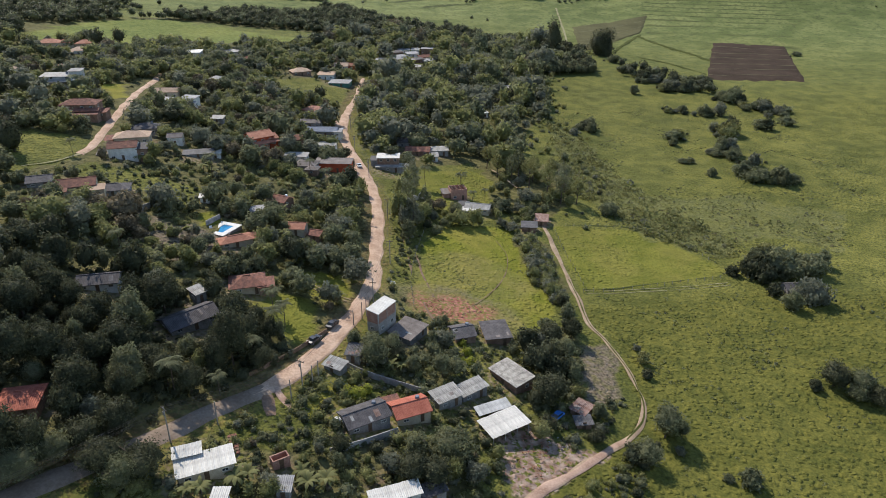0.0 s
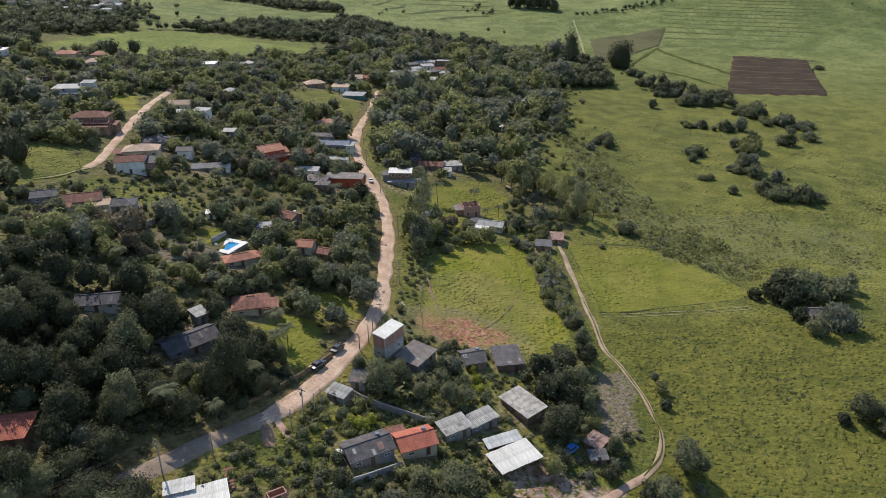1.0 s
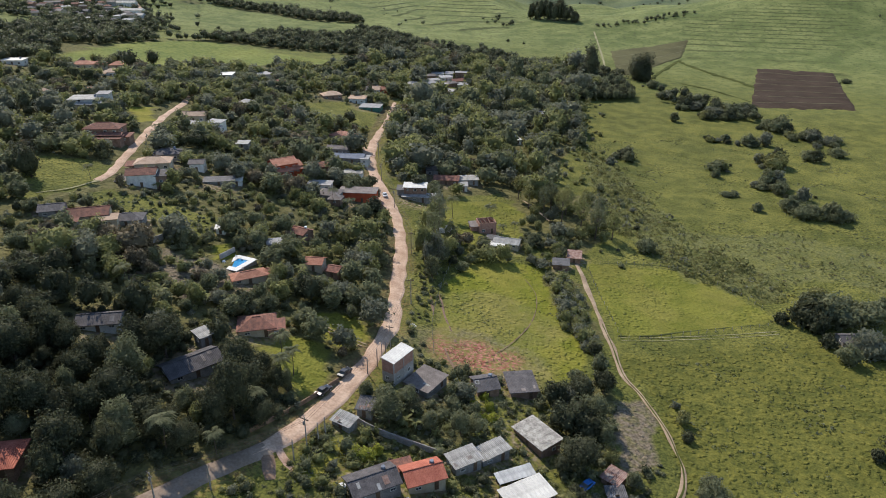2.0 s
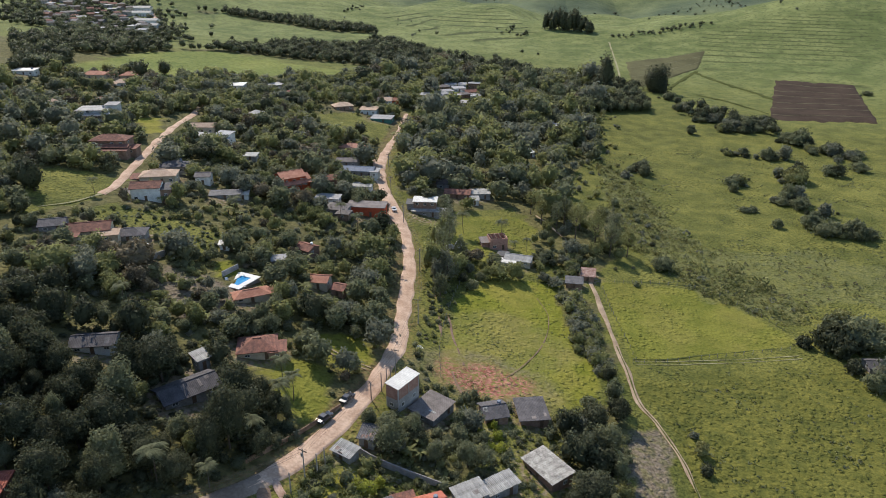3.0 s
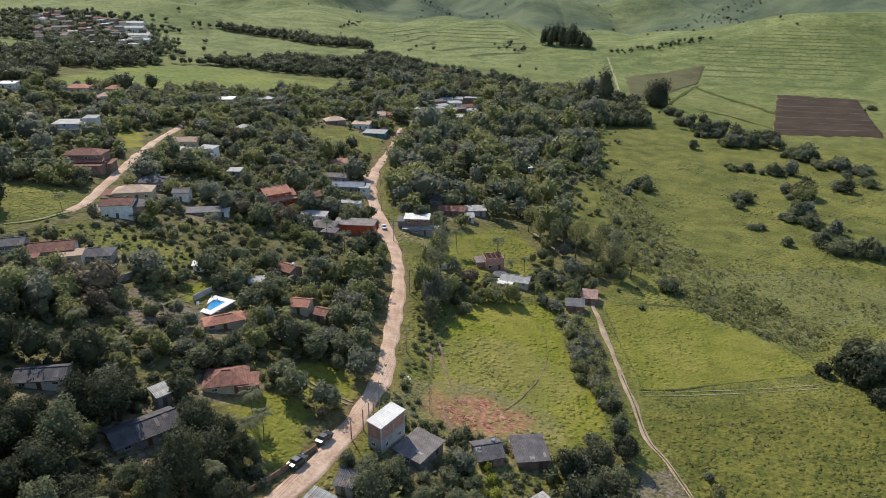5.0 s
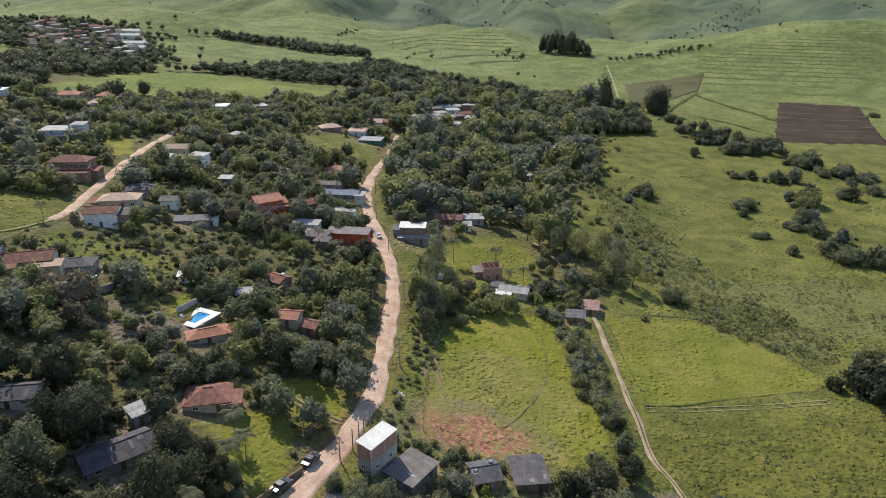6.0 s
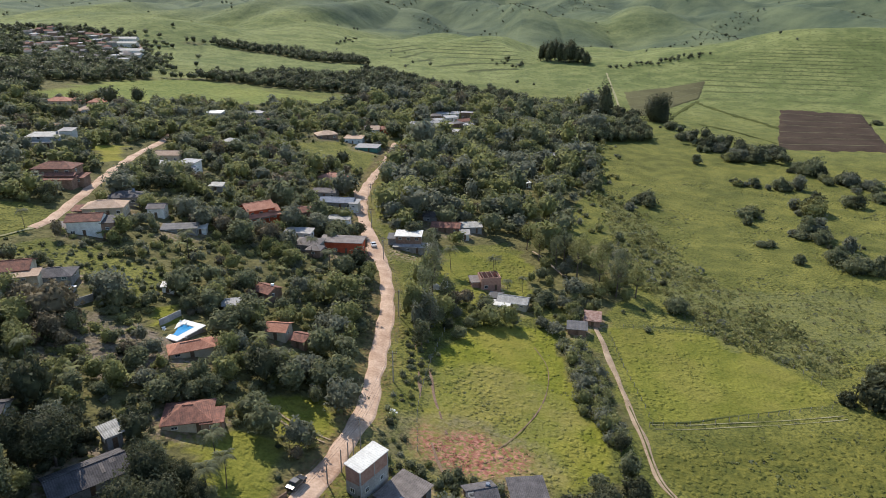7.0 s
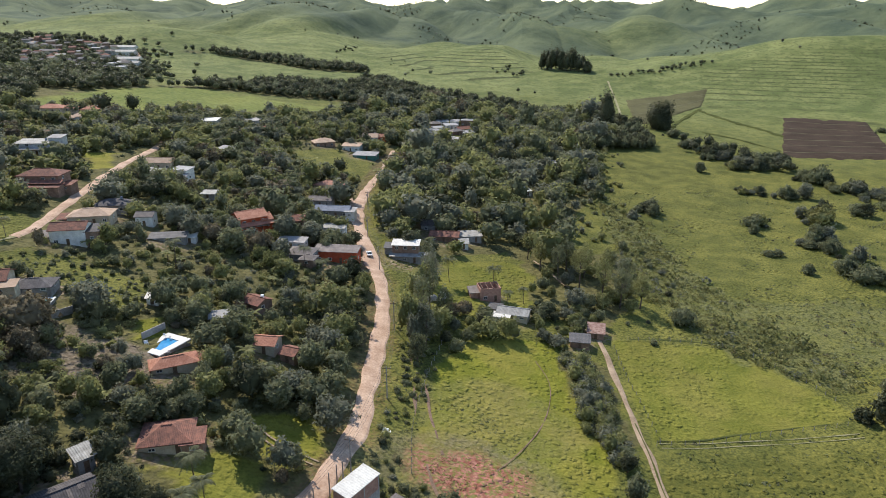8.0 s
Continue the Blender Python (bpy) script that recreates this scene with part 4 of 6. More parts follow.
def add_window(parent, x, y, z, w, h, facing):
    """A window on a wall: frame with a dark pane; facing 0..3 for -y, +x, +y, -x."""
    bm = bmesh.new()
    t = 0.09
    for x0, x1, z0, z1 in ((-w / 2, w / 2, -h / 2, -h / 2 + t), (-w / 2, w / 2, h / 2 - t, h / 2), (-w / 2, -w / 2 + t, -h / 2 + t, h / 2 - t), (w / 2 - t, w / 2, -h / 2 + t, h / 2 - t), (-0.03, 0.03, -h / 2 + t, h / 2 - t)):
        add_box(bm, x0, x1, -0.06, 0.02, z0, z1)
    win = part("window", bm, M["white_wall"], parent)
    win.matrix_local = pose(x, y, z, 0, 0, facing * 90)
    part("pane", box(-w / 2 + t, w / 2 - t, -0.025, 0.01, -h / 2 + t, h / 2 - t), M["glass"], win)
    return win


def add_door(parent, x, y, z, facing, h=2.05):
    ob = part("door", box(-0.42, 0.42, -0.05, 0.03, 0, h, soft=0.015), M["wood"], parent)
    ob.matrix_local = pose(x, y, z, 0, 0, facing * 90)


def sheet_roof(ob, w, d, h, material, r, over=0.42):
    """A lean-to roof of separate overlapping sheets, each a piece of its own."""
    a, b = w / 2 + over, d / 2 + over
    n = max(2, round(2 * a / 1.05))
    pitch = 2 * a / n
    bm = bmesh.new()
    k = 6
    for i in range(k + 1):
        x, z = (i / k - 0.5) * (pitch + 0.06), 0.025 * math.cos(i * math.pi)
        for y, lift in ((-b, 0.05), (b, 0.55)):
            bm.verts.new((x, y, lift + z))
            bm.verts.new((x, y, lift + z - 0.05))
    bm.verts.ensure_lookup_table()
    v = bm.verts
    for i in range(k):
        p, q = 4 * i, 4 * i + 4
        bm.faces.new((v[p], v[q], v[q + 2], v[p + 2]))
        bm.faces.new((v[p + 1], v[p + 3], v[q + 3], v[q + 1]))
        bm.faces.new((v[p], v[p + 1], v[q + 1], v[q]))
        bm.faces.new((v[p + 2], v[q + 2], v[q + 3], v[p + 3]))
    bm.faces.new((v[0], v[2], v[3], v[1]))
    bm.faces.new((v[4 * k], v[4 * k + 1], v[4 * k + 3], v[4 * k + 2]))
    roof = part("roof", box(-a + 0.15, a - 0.15, -b + 0.2, -b + 0.3, h - 0.06, h + 0.02), M["wood"], ob)
    first = part("roof_sheet", bm, material, roof)
    for i in range(n):
        sheet = first if i == 0 else part("roof_sheet", first.data, None, roof)
        sheet.matrix_local = pose(-a + pitch * (i + 0.5), r.uniform(-0.06, 0.06), h + 0.02 * (i % 2) + r.uniform(0, 0.015), 0, 0, r.uniform(-0.4, 0.4))


def roof_patches(ob, roof, w, d, h, r):
    """A few odd sheets and boards lying on a mended roof."""
    a, b = w / 2 + 0.35, d / 2 + 0.42
    top = lambda y: (h + 0.05 + 0.5 * (y + b) / (2 * b) if roof == "flat" else h - 0.12 + (b * 0.36 + 0.12) * (1 - abs(y) / b)) + 0.035
    for i in range(r.randint(1, 4)):
        l, k = r.uniform(0.5, 1.4), r.uniform(0.5, 0.4 * b + 0.4)
        x0, y0 = r.uniform(-a + 0.2, a - l - 0.2), r.uniform(-b + 0.15, -k - 0.1)
        bm = bmesh.new()
        slab_from(bm, [(x0, y0, top(y0)), (x0 + l, y0, top(y0)), (x0 + l, y0 + k, top(y0 + k)), (x0, y0 + k, top(y0 + k))], 0.03)
        part("roof_patch", bm, M[r.choice(("dark_sheet", "grey_sheet", "rust_sheet", "pale_sheet", "grey_tile"))], ob)


FOOT = []  # x, y, half length, half depth, turn, height


def house(kind, x, y, w, d, h, turn, roof, wall, cover, label):
    z = min(gz(x + i * w / 3, y + j * d / 3) for i in (-1, 0, 1) for j in (-1, 0, 1)) + 0.15
    z = max(z, gz(x, y) - 0.5)
    ob = thing({"shop": "shop", "villa": "house", "ruin": "unfinished_building", "annexe": "annexe"}.get(kind, kind), x, y, z, turn, label, {"shed": "shed", "shop": "shop", "annexe": "annexe"}.get(kind, "house"))
    FOOT.append((x, y, w / 2, d / 2, radians(turn), h))
    r = random.Random(int(x * 7 + y * 13))
    if roof == "open":
        for px in np.linspace(-w / 2, w / 2, 4):
            for py in (-d / 2, d / 2):
                part("post", box(px - 0.08, px + 0.08, py - 0.08, py + 0.08, -1, h + (0.1 if py < 0 else 0.5)), M["pole"], ob)
        part("back_wall", box(-w / 2, w / 2, d / 2 - 0.2, d / 2 - 0.09, -1.5, h * 0.85), M["grey_wall"], ob)
        sheet_roof(ob, w, d, h, M[cover], r)
        return ob
    part("wall", wall_mesh(w, d, h, roof), M[wall], ob)
    if roof == "flat" and "sheet" in cover and math.hypot(x, y) < 165:
        sheet_roof(ob, w, d, h, M[cover], r)
    elif roof != "none":
        part("roof", roof_mesh(roof, w, d, h), M[cover], ob)
    else:
        part("floor", box(-w / 2 + 0.2, w / 2 - 0.2, -d / 2 + 0.2, d / 2 - 0.2, -0.1, 0.12), M["slab"], ob)
        if h > 4:
            part("upper_floor", box(-w / 2 + 0.2, w / 2 - 0.2, -d / 2 + 0.2, d / 2 - 0.2, h / 2, h / 2 + 0.15), M["slab"], ob)
            for i in range(4):
                part("beam", box(-w / 2 + w * (i + 0.5) / 4 - 0.1, -w / 2 + w * (i + 0.5) / 4 + 0.1, -d / 2, d / 2, h, h + 0.2), M["wood"], ob)
    if math.hypot(x, y) < 190 and roof in ("flat", "gable") and cover not in ("red_tile", "white_sheet"):
        roof_patches(ob, roof, w, d, h, r)
    if kind == "villa":
        part("balcony", box(-w / 2 - 0.1, w / 2 + 0.1, -d / 2 - 1.7, -d / 2 - 0.005, h / 2 - 0.15, h / 2 + 0.05), M["slab"], ob)
        bm = bmesh.new()
        slab_from(bm, [(-w / 2 - 0.5, -d / 2 - 2.4, h * 0.62), (w / 2 + 1.6, -d / 2 - 2.4, h * 0.62), (w / 2 + 1.6, -d / 2 - 0.01, h * 0.62 + 0.75), (-w / 2 - 0.5, -d / 2 - 0.01, h * 0.62 + 0.75)], 0.14)
        part("porch_roof", bm, M[cover], ob)
        for i in range(5):
            part("post", box(-w / 2 + w * i / 4 - 0.08, -w / 2 + w * i / 4 + 0.08, -d / 2 - 2.1, -d / 2 - 1.95, -1.5, h * 0.62), M[wall], ob)
    floors = (1.5, 4.4) if h > 4.9 else (1.55,)
    for k, zf in enumerate(floors):
        n = max(1, int(w / 3.0))
        for i in range(n):
            px = -w / 2 + w * (i + 0.5) / n
            if k == 0 and i == n // 2:
                add_door(ob, px, -d / 2 - 0.03, 0.12, 0)
            elif r.random() < 0.85:
                add_window(ob, px, -d / 2 - 0.02, zf, min(1.2, w / n * 0.5), 1.0 if h > 2.7 else 0.7, 0)
        for s, f in ((1, 1), (-1, 3)):
            if d > 3:
                add_window(ob, s * (w / 2 + 0.02), r.uniform(-0.15, 0.15) * d, zf, 1.0, 0.95, f)
    if kind in ("house", "villa") and r.random() < 0.22:
        bm = tube([(0, 0, 0), (0, 0, 0.12), (0, 0, 0.75), (0, 0, 0.9)], 0.5, 12, 0.42)
        tank = part("water_tank", bm, M["car_white"] if r.random() < 0.3 else M["blue_tile"], ob, "blue-grey plastic roof water tank")
        tank.matrix_local = pose(w * 0.28, d * 0.1, h + (b_rise(roof, d) if roof != "flat" else 0.3))
    return ob


def b_rise(roof, d):
    return (d / 2 + 0.42) * 0.36 * 0.62


def wing(ob, x, y, w, d, h, turn, roof, wall, cover, z=0.0):
    """A lower or higher wing of a house with a roof of its own."""
    body = part("wing_wall", wall_mesh(w, d, h, roof, deep=2.5 if z == 0 else 0), M[wall], ob)
    body.matrix_local = pose(x, y, z, 0, 0, turn)
    top = part("wing_roof", roof_mesh(roof, w, d, h), M[cover], ob)
    top.matrix_local = pose(x, y, z + 0.004, 0, 0, turn)
    if w > 3:
        add_window(ob, x - d / 2 * math.sin(radians(-turn)), y - (d / 2 + 0.02) * math.cos(radians(turn)), z + h * 0.55, 1.0, 0.8, turn / 90)


BUILT = [house(*row) for row in HOUSES]
LABELLED = {row[10]: ob for row, ob in zip(HOUSES, BUILT)}
for label, rows in {
    "brown two-storey house with stepped clay roofs": [(0.5, -6.2, 15.5, 4.2, 2.6, 0, "flat", "brown_wall", "old_tile"), (-7.5, -8.4, 6.0, 4.0, 2.3, 0, "gable", "brown_wall", "old_tile"), (8.2, -1.0, 3.6, 5.0, 2.2, 0, "flat", "brown_wall", "old_tile")],
    "wide house with weathered clay tile roofs": [(5.5, -4.6, 6.0, 3.4, 1.9, 0, "flat", "cream_wall", "tan_tile"), (-4.0, -4.4, 4.6, 3.6, 2.2, 0, "flat", "cream_wall", "old_tile")],
    "white two-storey house with a brown tile roof": [(-6.4, 0.4, 4.0, 5.0, 2.6, 0, "flat", "grey_wall", "grey_tile"), (6.2, 0.0, 3.4, 5.8, 3.9, 0, "flat", "brown_wall", "dark_tile")],
    "cream house with a pale tan tile roof": [(-7.4, -0.6, 3.6, 5.0, 2.3, 0, "flat", "brown_wall", "old_tile")],
    "white modern two-storey house with a terrace": [(-6.5, -3.0, 8.0, 5.0, 2.7, 0, "flat", "white_wall", "white_sheet"), (7.0, 3.0, 5.0, 5.0, 6.4, 0, "flat", "white_wall", "slab")],
    "red two-storey house with a terracotta roof": [(4.6, -1.0, 3.6, 7.0, 4.6, 0, "gable", "red_wall", "terracotta")],
    "brown hip-roofed house beside the red one": [(-3.0, -3.8, 4.4, 3.4, 2.5, 0, "gable", "brown_wall", "old_tile")],
    "long house with a blue-grey roof at the road": [(7.4, -1.5, 3.4, 4.6, 2.9, 0, "flat", "white_wall", "grey_sheet"), (-6.5, -3.4, 5.5, 3.4, 2.4, 0, "flat", "grey_wall", "grey_tile")],
    "house with a weathered grey-brown tile roof": [(3.8, -4.2, 4.6, 4.2, 2.4, 0, "hip", "brown_wall", "grey_tile")],
    "large house with an orange hip roof": [(5.2, -3.6, 5.6, 5.0, 2.7, 0, "hip", "cream_wall", "orange_tile")],
    "flat-roofed brown shop block beside the road": [(-5.9, 0.2, 2.8, 4.4, 4.2, 0, "flat", "grey_wall", "dark_sheet")],
    "house with an old mottled red clay tile roof": [(4.6, -2.0, 3.6, 4.0, 2.2, 0, "flat", "brown_wall", "old_tile")],
    "pool house with a terracotta tile roof": [(5.4, 0.4, 4.0, 3.6, 2.0, 0, "hip", "cream_wall", "terracotta")],
    "low house with a bright red clay tile roof": [(-3.3, 3.4, 4.0, 2.6, 2.3, 0, "flat", "grey_wall", "old_tile")],
    "house with a pale grey corrugated roof": [(-3.0, -3.6, 5.0, 2.2, 2.0, 0, "flat", "white_wall", "white_sheet"), (-6.2, 1.6, 3.6, 3.0, 2.2, 0, "flat", "grey_wall", "dark_sheet")],
    "unfinished two-storey brick house without a roof": [(-4.6, 0.6, 3.0, 4.2, 3.0, 0, "flat", "brick", "grey_tile")],
    "tan-roofed house with white walls": [(-7.0, -3.0, 6.0, 5.0, 2.6, 0, "hip", "white_wall", "tan_tile")],
    "long house with terracotta roof below the green hill": [(7.5, 2.0, 7.0, 6.0, 2.7, 0, "hip", "cream_wall", "terracotta")],
}.items():
    for row in rows:
        wing(LABELLED[label], *row)

# the two-storey brick house at the bend of the road
TX, TY, TT = -15.6, 150.2, 60
brick_house = thing("brick_house", TX, TY, gz(TX, TY) + 0.2, TT, "narrow two-storey house of bare red brick with a white flat roof", "house")
FOOT.append((TX, TY, 4.4, 2.2, radians(TT), 8))
part("lower_wall", wall_mesh(7.7, 3.4, 3.2, "none", deep=3), M["slab"], brick_house, "grey rendered lower storey")
part("upper_wall", wall_mesh(7.7, 3.4, 3.0, "flat", deep=0), M["brick"], brick_house, "bare red brick upper storey").matrix_local = pose(0, 0, 3.2)
part("roof", roof_mesh("flat", 7.7, 3.4, 6.2, 0.2), M["white_sheet"], brick_house)
for i in range(3):
    part("pillar", box(-3.88 + i * 3.76, -3.64 + i * 3.76, -1.74, -1.5, 0, 6.2), M["slab"], brick_house)
for px in (-2.2, 2.0):
    add_window(brick_house, px, -1.72, 1.5, 1.0, 1.0, 0)
add_window(brick_house, -3.87, 0.2, 1.6, 1.0, 1.0, 3)

r = random.Random(5)
covers = ["terracotta", "old_tile", "tan_tile", "pale_sheet", "white_sheet", "grey_tile", "slab", "grey_sheet"]
words = {"dark_tile": "dark tile", "terracotta": "terracotta", "old_tile": "weathered clay tile", "tan_tile": "tan tile", "pale_sheet": "pale sheet", "white_sheet": "white sheet", "grey_tile": "grey tile", "slab": "grey slab", "grey_sheet": "grey sheet"}


def hamlet(cx, cy, rx, ry, count, where, group, walls, slant=0.0, gap=10.5):
    placed, tries = [], 0
    while len(placed) < count and tries < 4000:
        tries += 1
        dy = r.uniform(-1, 1) * ry
        x, y = cx + r.uniform(-1, 1) * rx + slant * dy, cy + dy
        if any(abs(x - a) < gap and abs(y - b) < gap for a, b in placed):
            continue
        placed.append((x, y))
        c = r.choice(covers)
        tagged(house("house", round(x, 1), round(y, 1), r.uniform(6, 9.5), r.uniform(5.5, 7.5), r.choice((2.6, 2.8, 3.0, 4.6)), r.uniform(-25, 35), "flat" if "sheet" in c or c == "slab" else r.choice(("gable", "hip")), r.choice(walls), c, f"small {words[c]} roofed house in {where}"), group=group)


covers = ["slab", "grey_sheet", "pale_sheet", "grey_sheet", "grey_tile", "old_tile"]
hamlet(-26, 533, 17, 36, 17, "the distant hamlet", "houses of the hamlet", ("white_wall", "cream_wall", "brown_wall", "grey_wall"), 0.25, 8.6)
covers = ["old_tile", "grey_tile", "grey_tile", "grey_sheet", "dark_tile"]
hamlet(-412, 730, 52, 104, 66, "the far hillside town", "houses of the hillside town", ("brown_wall", "grey_wall", "cream_wall"), -0.62, 9.5)
for x, y, w in ((-397, 808, 20), (-384, 780, 21), (-352, 726, 22), (-331, 684, 20)):
    tagged(house("shed", x, y, w, 9.0, 4.2, 4, "gable", "white_wall", "pale_sheet", "long pale-roofed hall at the edge of the far town"), group="halls of the far town")

# ---- trees ----
ICO = {}


def ico(level=1):
    if level not in ICO:
        bm = bmesh.new()
        bmesh.ops.create_icosphere(bm, subdivisions=level, radius=1)
        bm.verts.ensure_lookup_table()
        ICO[level] = (np.array([v.co[:] for v in bm.verts]), np.array([[v.index for v in f.verts] for f in bm.faces]))
        bm.free()
    return ICO[level]


def crown(seed, radius, low, high, lobes, leaves, size, core=2, blunt=0.10):
    """A billowing crown: a dome of swelling lobes, an uneven core inside and many small leaf sprays over it. Returns vertices and triangles."""
    g = np.random.default_rng(seed)
    mid, half = low + (high - low) * 0.42, np.array([radius, radius, (high - low) * 0.55])
    dirs = g.normal(size=(lobes, 3))
    dirs[:, 2] = np.abs(dirs[:, 2]) * 1.1 - 0.35
    dirs /= np.linalg.norm(dirs, axis=1)[:, None]
    swell = g.uniform(0.62, 1.12, lobes)
    skew = 1 + 0.22 * np.cos(g.uniform(0, 6.28)) * dirs[:, 0] + 0.22 * np.sin(g.uniform(0, 6.28)) * dirs[:, 1]

    def reach(d):
        near = np.exp(-(1 - d @ dirs.T) / blunt) * (swell * skew)
        k = near.argmax(1)
        return 0.52 + 0.48 * near.max(1), k

    vs, fs, n = [], [], 0
    if core:
        iv, it = ico(core)
        r, k = reach(iv)
        vs.append(iv * (r * 0.86 * (1 + g.uniform(-0.06, 0.06, len(iv))))[:, None] * half + (0, 0, mid))
        fs.append(it)
        n = len(iv)
    d = g.normal(size=(leaves, 3))
    d[:, 2] += 0.35
    d /= np.linalg.norm(d, axis=1)[:, None]
    r, k = reach(d)
    p = d * (r * g.uniform(0.80, 1.14, leaves))[:, None] * half + (0, 0, mid)
    out = p - (dirs[k] * half * 0.55 + (0, 0, mid))
    out /= np.linalg.norm(out, axis=1)[:, None] + 1e-6
    nrm = out + g.normal(size=(leaves, 3)) * 0.6
    nrm /= np.linalg.norm(nrm, axis=1)[:, None]
    u = np.cross(nrm, g.normal(size=(leaves, 3)))
    u /= np.linalg.norm(u, axis=1)[:, None]
    w = np.cross(nrm, u)
    ss = size * g.uniform(0.55, 1.45, (leaves, 1))
    vs.append(np.stack([p + u * ss, p - u * ss * 0.7 + w * ss * 0.75 + nrm * ss * 0.25, p - u * ss * 0.6 - w * ss * 0.8], 1).reshape(-1, 3))
    fs.append(n + np.arange(leaves * 3).reshape(-1, 3))
    return np.vstack(vs), np.vstack(fs)


def stem(seed, radius, height, spread, limbs=5, sides=6):
    """A tapering, leaning trunk with limbs. Returns vertices and triangles."""
    g = random.Random(seed)
    vs, fs = [], []

    def add(points, r0, r1, k):
        bm = tube(points, r0, k, r1)
        bmesh.ops.triangulate(bm, faces=bm.faces[:])
        bm.verts.index_update()
        base = sum(len(v) for v in vs)
        vs.append(np.array([v.co[:] for v in bm.verts]))
        fs.append(np.array([[v.index for v in f.verts] for f in bm.faces]) + base)
        bm.free()

    top = Vector((g.uniform(-0.4, 0.4), g.uniform(-0.4, 0.4), height))
    add([(0, 0, -0.6), (0, 0, 0.1), tuple(top * 0.5 + Vector((0.1, 0, 0))), tuple(top)], radius, radius * 0.4, sides)
    for i in range(limbs):
        a = i * math.tau / limbs + g.uniform(-0.4, 0.4)
        p = top * g.uniform(0.5, 0.85)
        q = p + Vector((math.cos(a) * spread, math.sin(a) * spread, spread * g.uniform(0.5, 1.0)))
        add([tuple(p), tuple((p + q) / 2 + Vector((0, 0, 0.2))), tuple(q)], radius * 0.45, radius * 0.15, 4)
    return np.vstack(vs), np.vstack(fs)


def palm_crown(seed, height, count, length):
    """Arching palm fronds, each a rib set with drooping leaflets. Returns vertices and triangles."""
    g = random.Random(seed)
    vs, fs = [], []
    for k in range(count):
        a, lift, droop = k * math.tau / count + g.uniform(-0.25, 0.25), g.uniform(0.15, 1.0), g.uniform(0.8, 1.05)
        c, s = math.cos(a), math.sin(a)
        at = lambda t: (length * t * (1 - 0.12 * t), height + length * (lift * t - droop * t * t))
        for i in range(17):
            t = 0.12 + 0.88 * i / 16
            (o, z), (o2, _) = at(t), at(t - 0.05)
            reach = 0.75 * math.sin(math.pi * (0.15 + 0.8 * t)) + 0.12
            for side in (-1, 1):
                n = len(vs)
                tip = (o + 0.35 * reach, side * reach, z - 0.45 * reach * g.uniform(0.7, 1.3))
                for u, w, h in ((o, 0.0, z), (o2 - 0.07, 0.0, z + 0.03), tip):
                    vs.append((c * u - s * w, s * u + c * w, h))
                fs.append((n, n + 1, n + 2))
    return np.array(vs), np.array(fs)


def frond_tree(seed, height, count, length, width, droop, upright):
    """Palm or banana: a stem and arching fronds with a folded blade. Returns stem and crown arrays."""
    g = random.Random(seed)
    sv, sf = stem(seed, 0.17, height, 0.3, 0)
    vs, fs = [], []
    for k in range(count):
        a = k * math.tau / count + g.uniform(-0.25, 0.25)
        lift = g.uniform(*upright)
        base = len(vs)
        steps = 6
        for i in range(steps + 1):
            t = i / steps
            out = length * t * (1 - 0.15 * t)
            z = height + length * (lift * t - droop * t * t)
            wid = width * math.sin(math.pi * min(1, 0.12 + t * 0.86)) ** 0.7
            c, s = math.cos(a), math.sin(a)
            for side in (-1, 0, 1):
                vs.append((c * out - s * side * wid, s * out + c * side * wid, z + (0.0 if side == 0 else -0.3 * wid)))
        for i in range(steps):
            for j in range(2):
                q = base + i * 3 + j
                fs += [(q, q + 1, q + 4), (q, q + 4, q + 3)]
    return (sv, sf), (np.array(vs), np.array(fs))


LEAVES = ["leaf", "leaf_dark", "leaf_light", "leaf_grey", "leaf_dry", "leaf_olive"]


def tree_kind(seed, radius, height, trunk, lobes, leaves, size, leaf):
    low = trunk * 0.75
    s = stem(seed, 0.05 * radius + 0.05, trunk + (height - trunk) * 0.4, radius * 0.5)
    c = crown(seed, radius, low, height, lobes, leaves, size)
    return {"stem": mesh_of("trunk", *s, [M["bark"]]), "crown": mesh_of("crown", *c, [M[leaf]]), "r": radius, "h": height}


NEAR = [tree_kind(11, 3.4, 7.2, 1.2, 26, 2100, 0.172, "leaf"), tree_kind(12, 3.0, 6.2, 0.9, 24, 1850, 0.168, "leaf_dark"),
        tree_kind(13, 2.6, 5.4, 0.9, 20, 1550, 0.176, "leaf_light"), tree_kind(14, 3.8, 8.4, 1.4, 30, 2400, 0.176, "leaf_dark"),
        tree_kind(15, 2.4, 6.8, 1.2, 20, 1550, 0.168, "leaf"), tree_kind(16, 2.2, 4.4, 0.5, 18, 1350, 0.155, "leaf_grey"), tree_kind(17, 3.2, 9.6, 2.6, 24, 1950, 0.172, "leaf")]
for kind in NEAR:
    kind["name"] = "tree"
PALM, BANANA = [], []
for sd in (1, 2):
    a, b = stem(sd, 0.17, 6.0 + sd, 0.3, 0)
    c, d = palm_crown(sd, 6.0 + sd, 17, 3.2)
    PALM.append({"stem": mesh_of("trunk", a, b, [M["bark"]]), "crown": mesh_of("crown", c, d, [M["leaf"]]), "r": 2.6, "h": 8, "name": "palm_tree"})
    (a, b), (c, d) = frond_tree(sd + 5, 1.8, 11, 2.5, 0.36, 0.75, (0.5, 1.1))
    BANANA.append({"stem": mesh_of("trunk", a, b, [M["bark"]]), "crown": mesh_of("crown", c, d, [M["leaf_light"]]), "r": 2.0, "h": 3.4, "name": "banana_plant"})


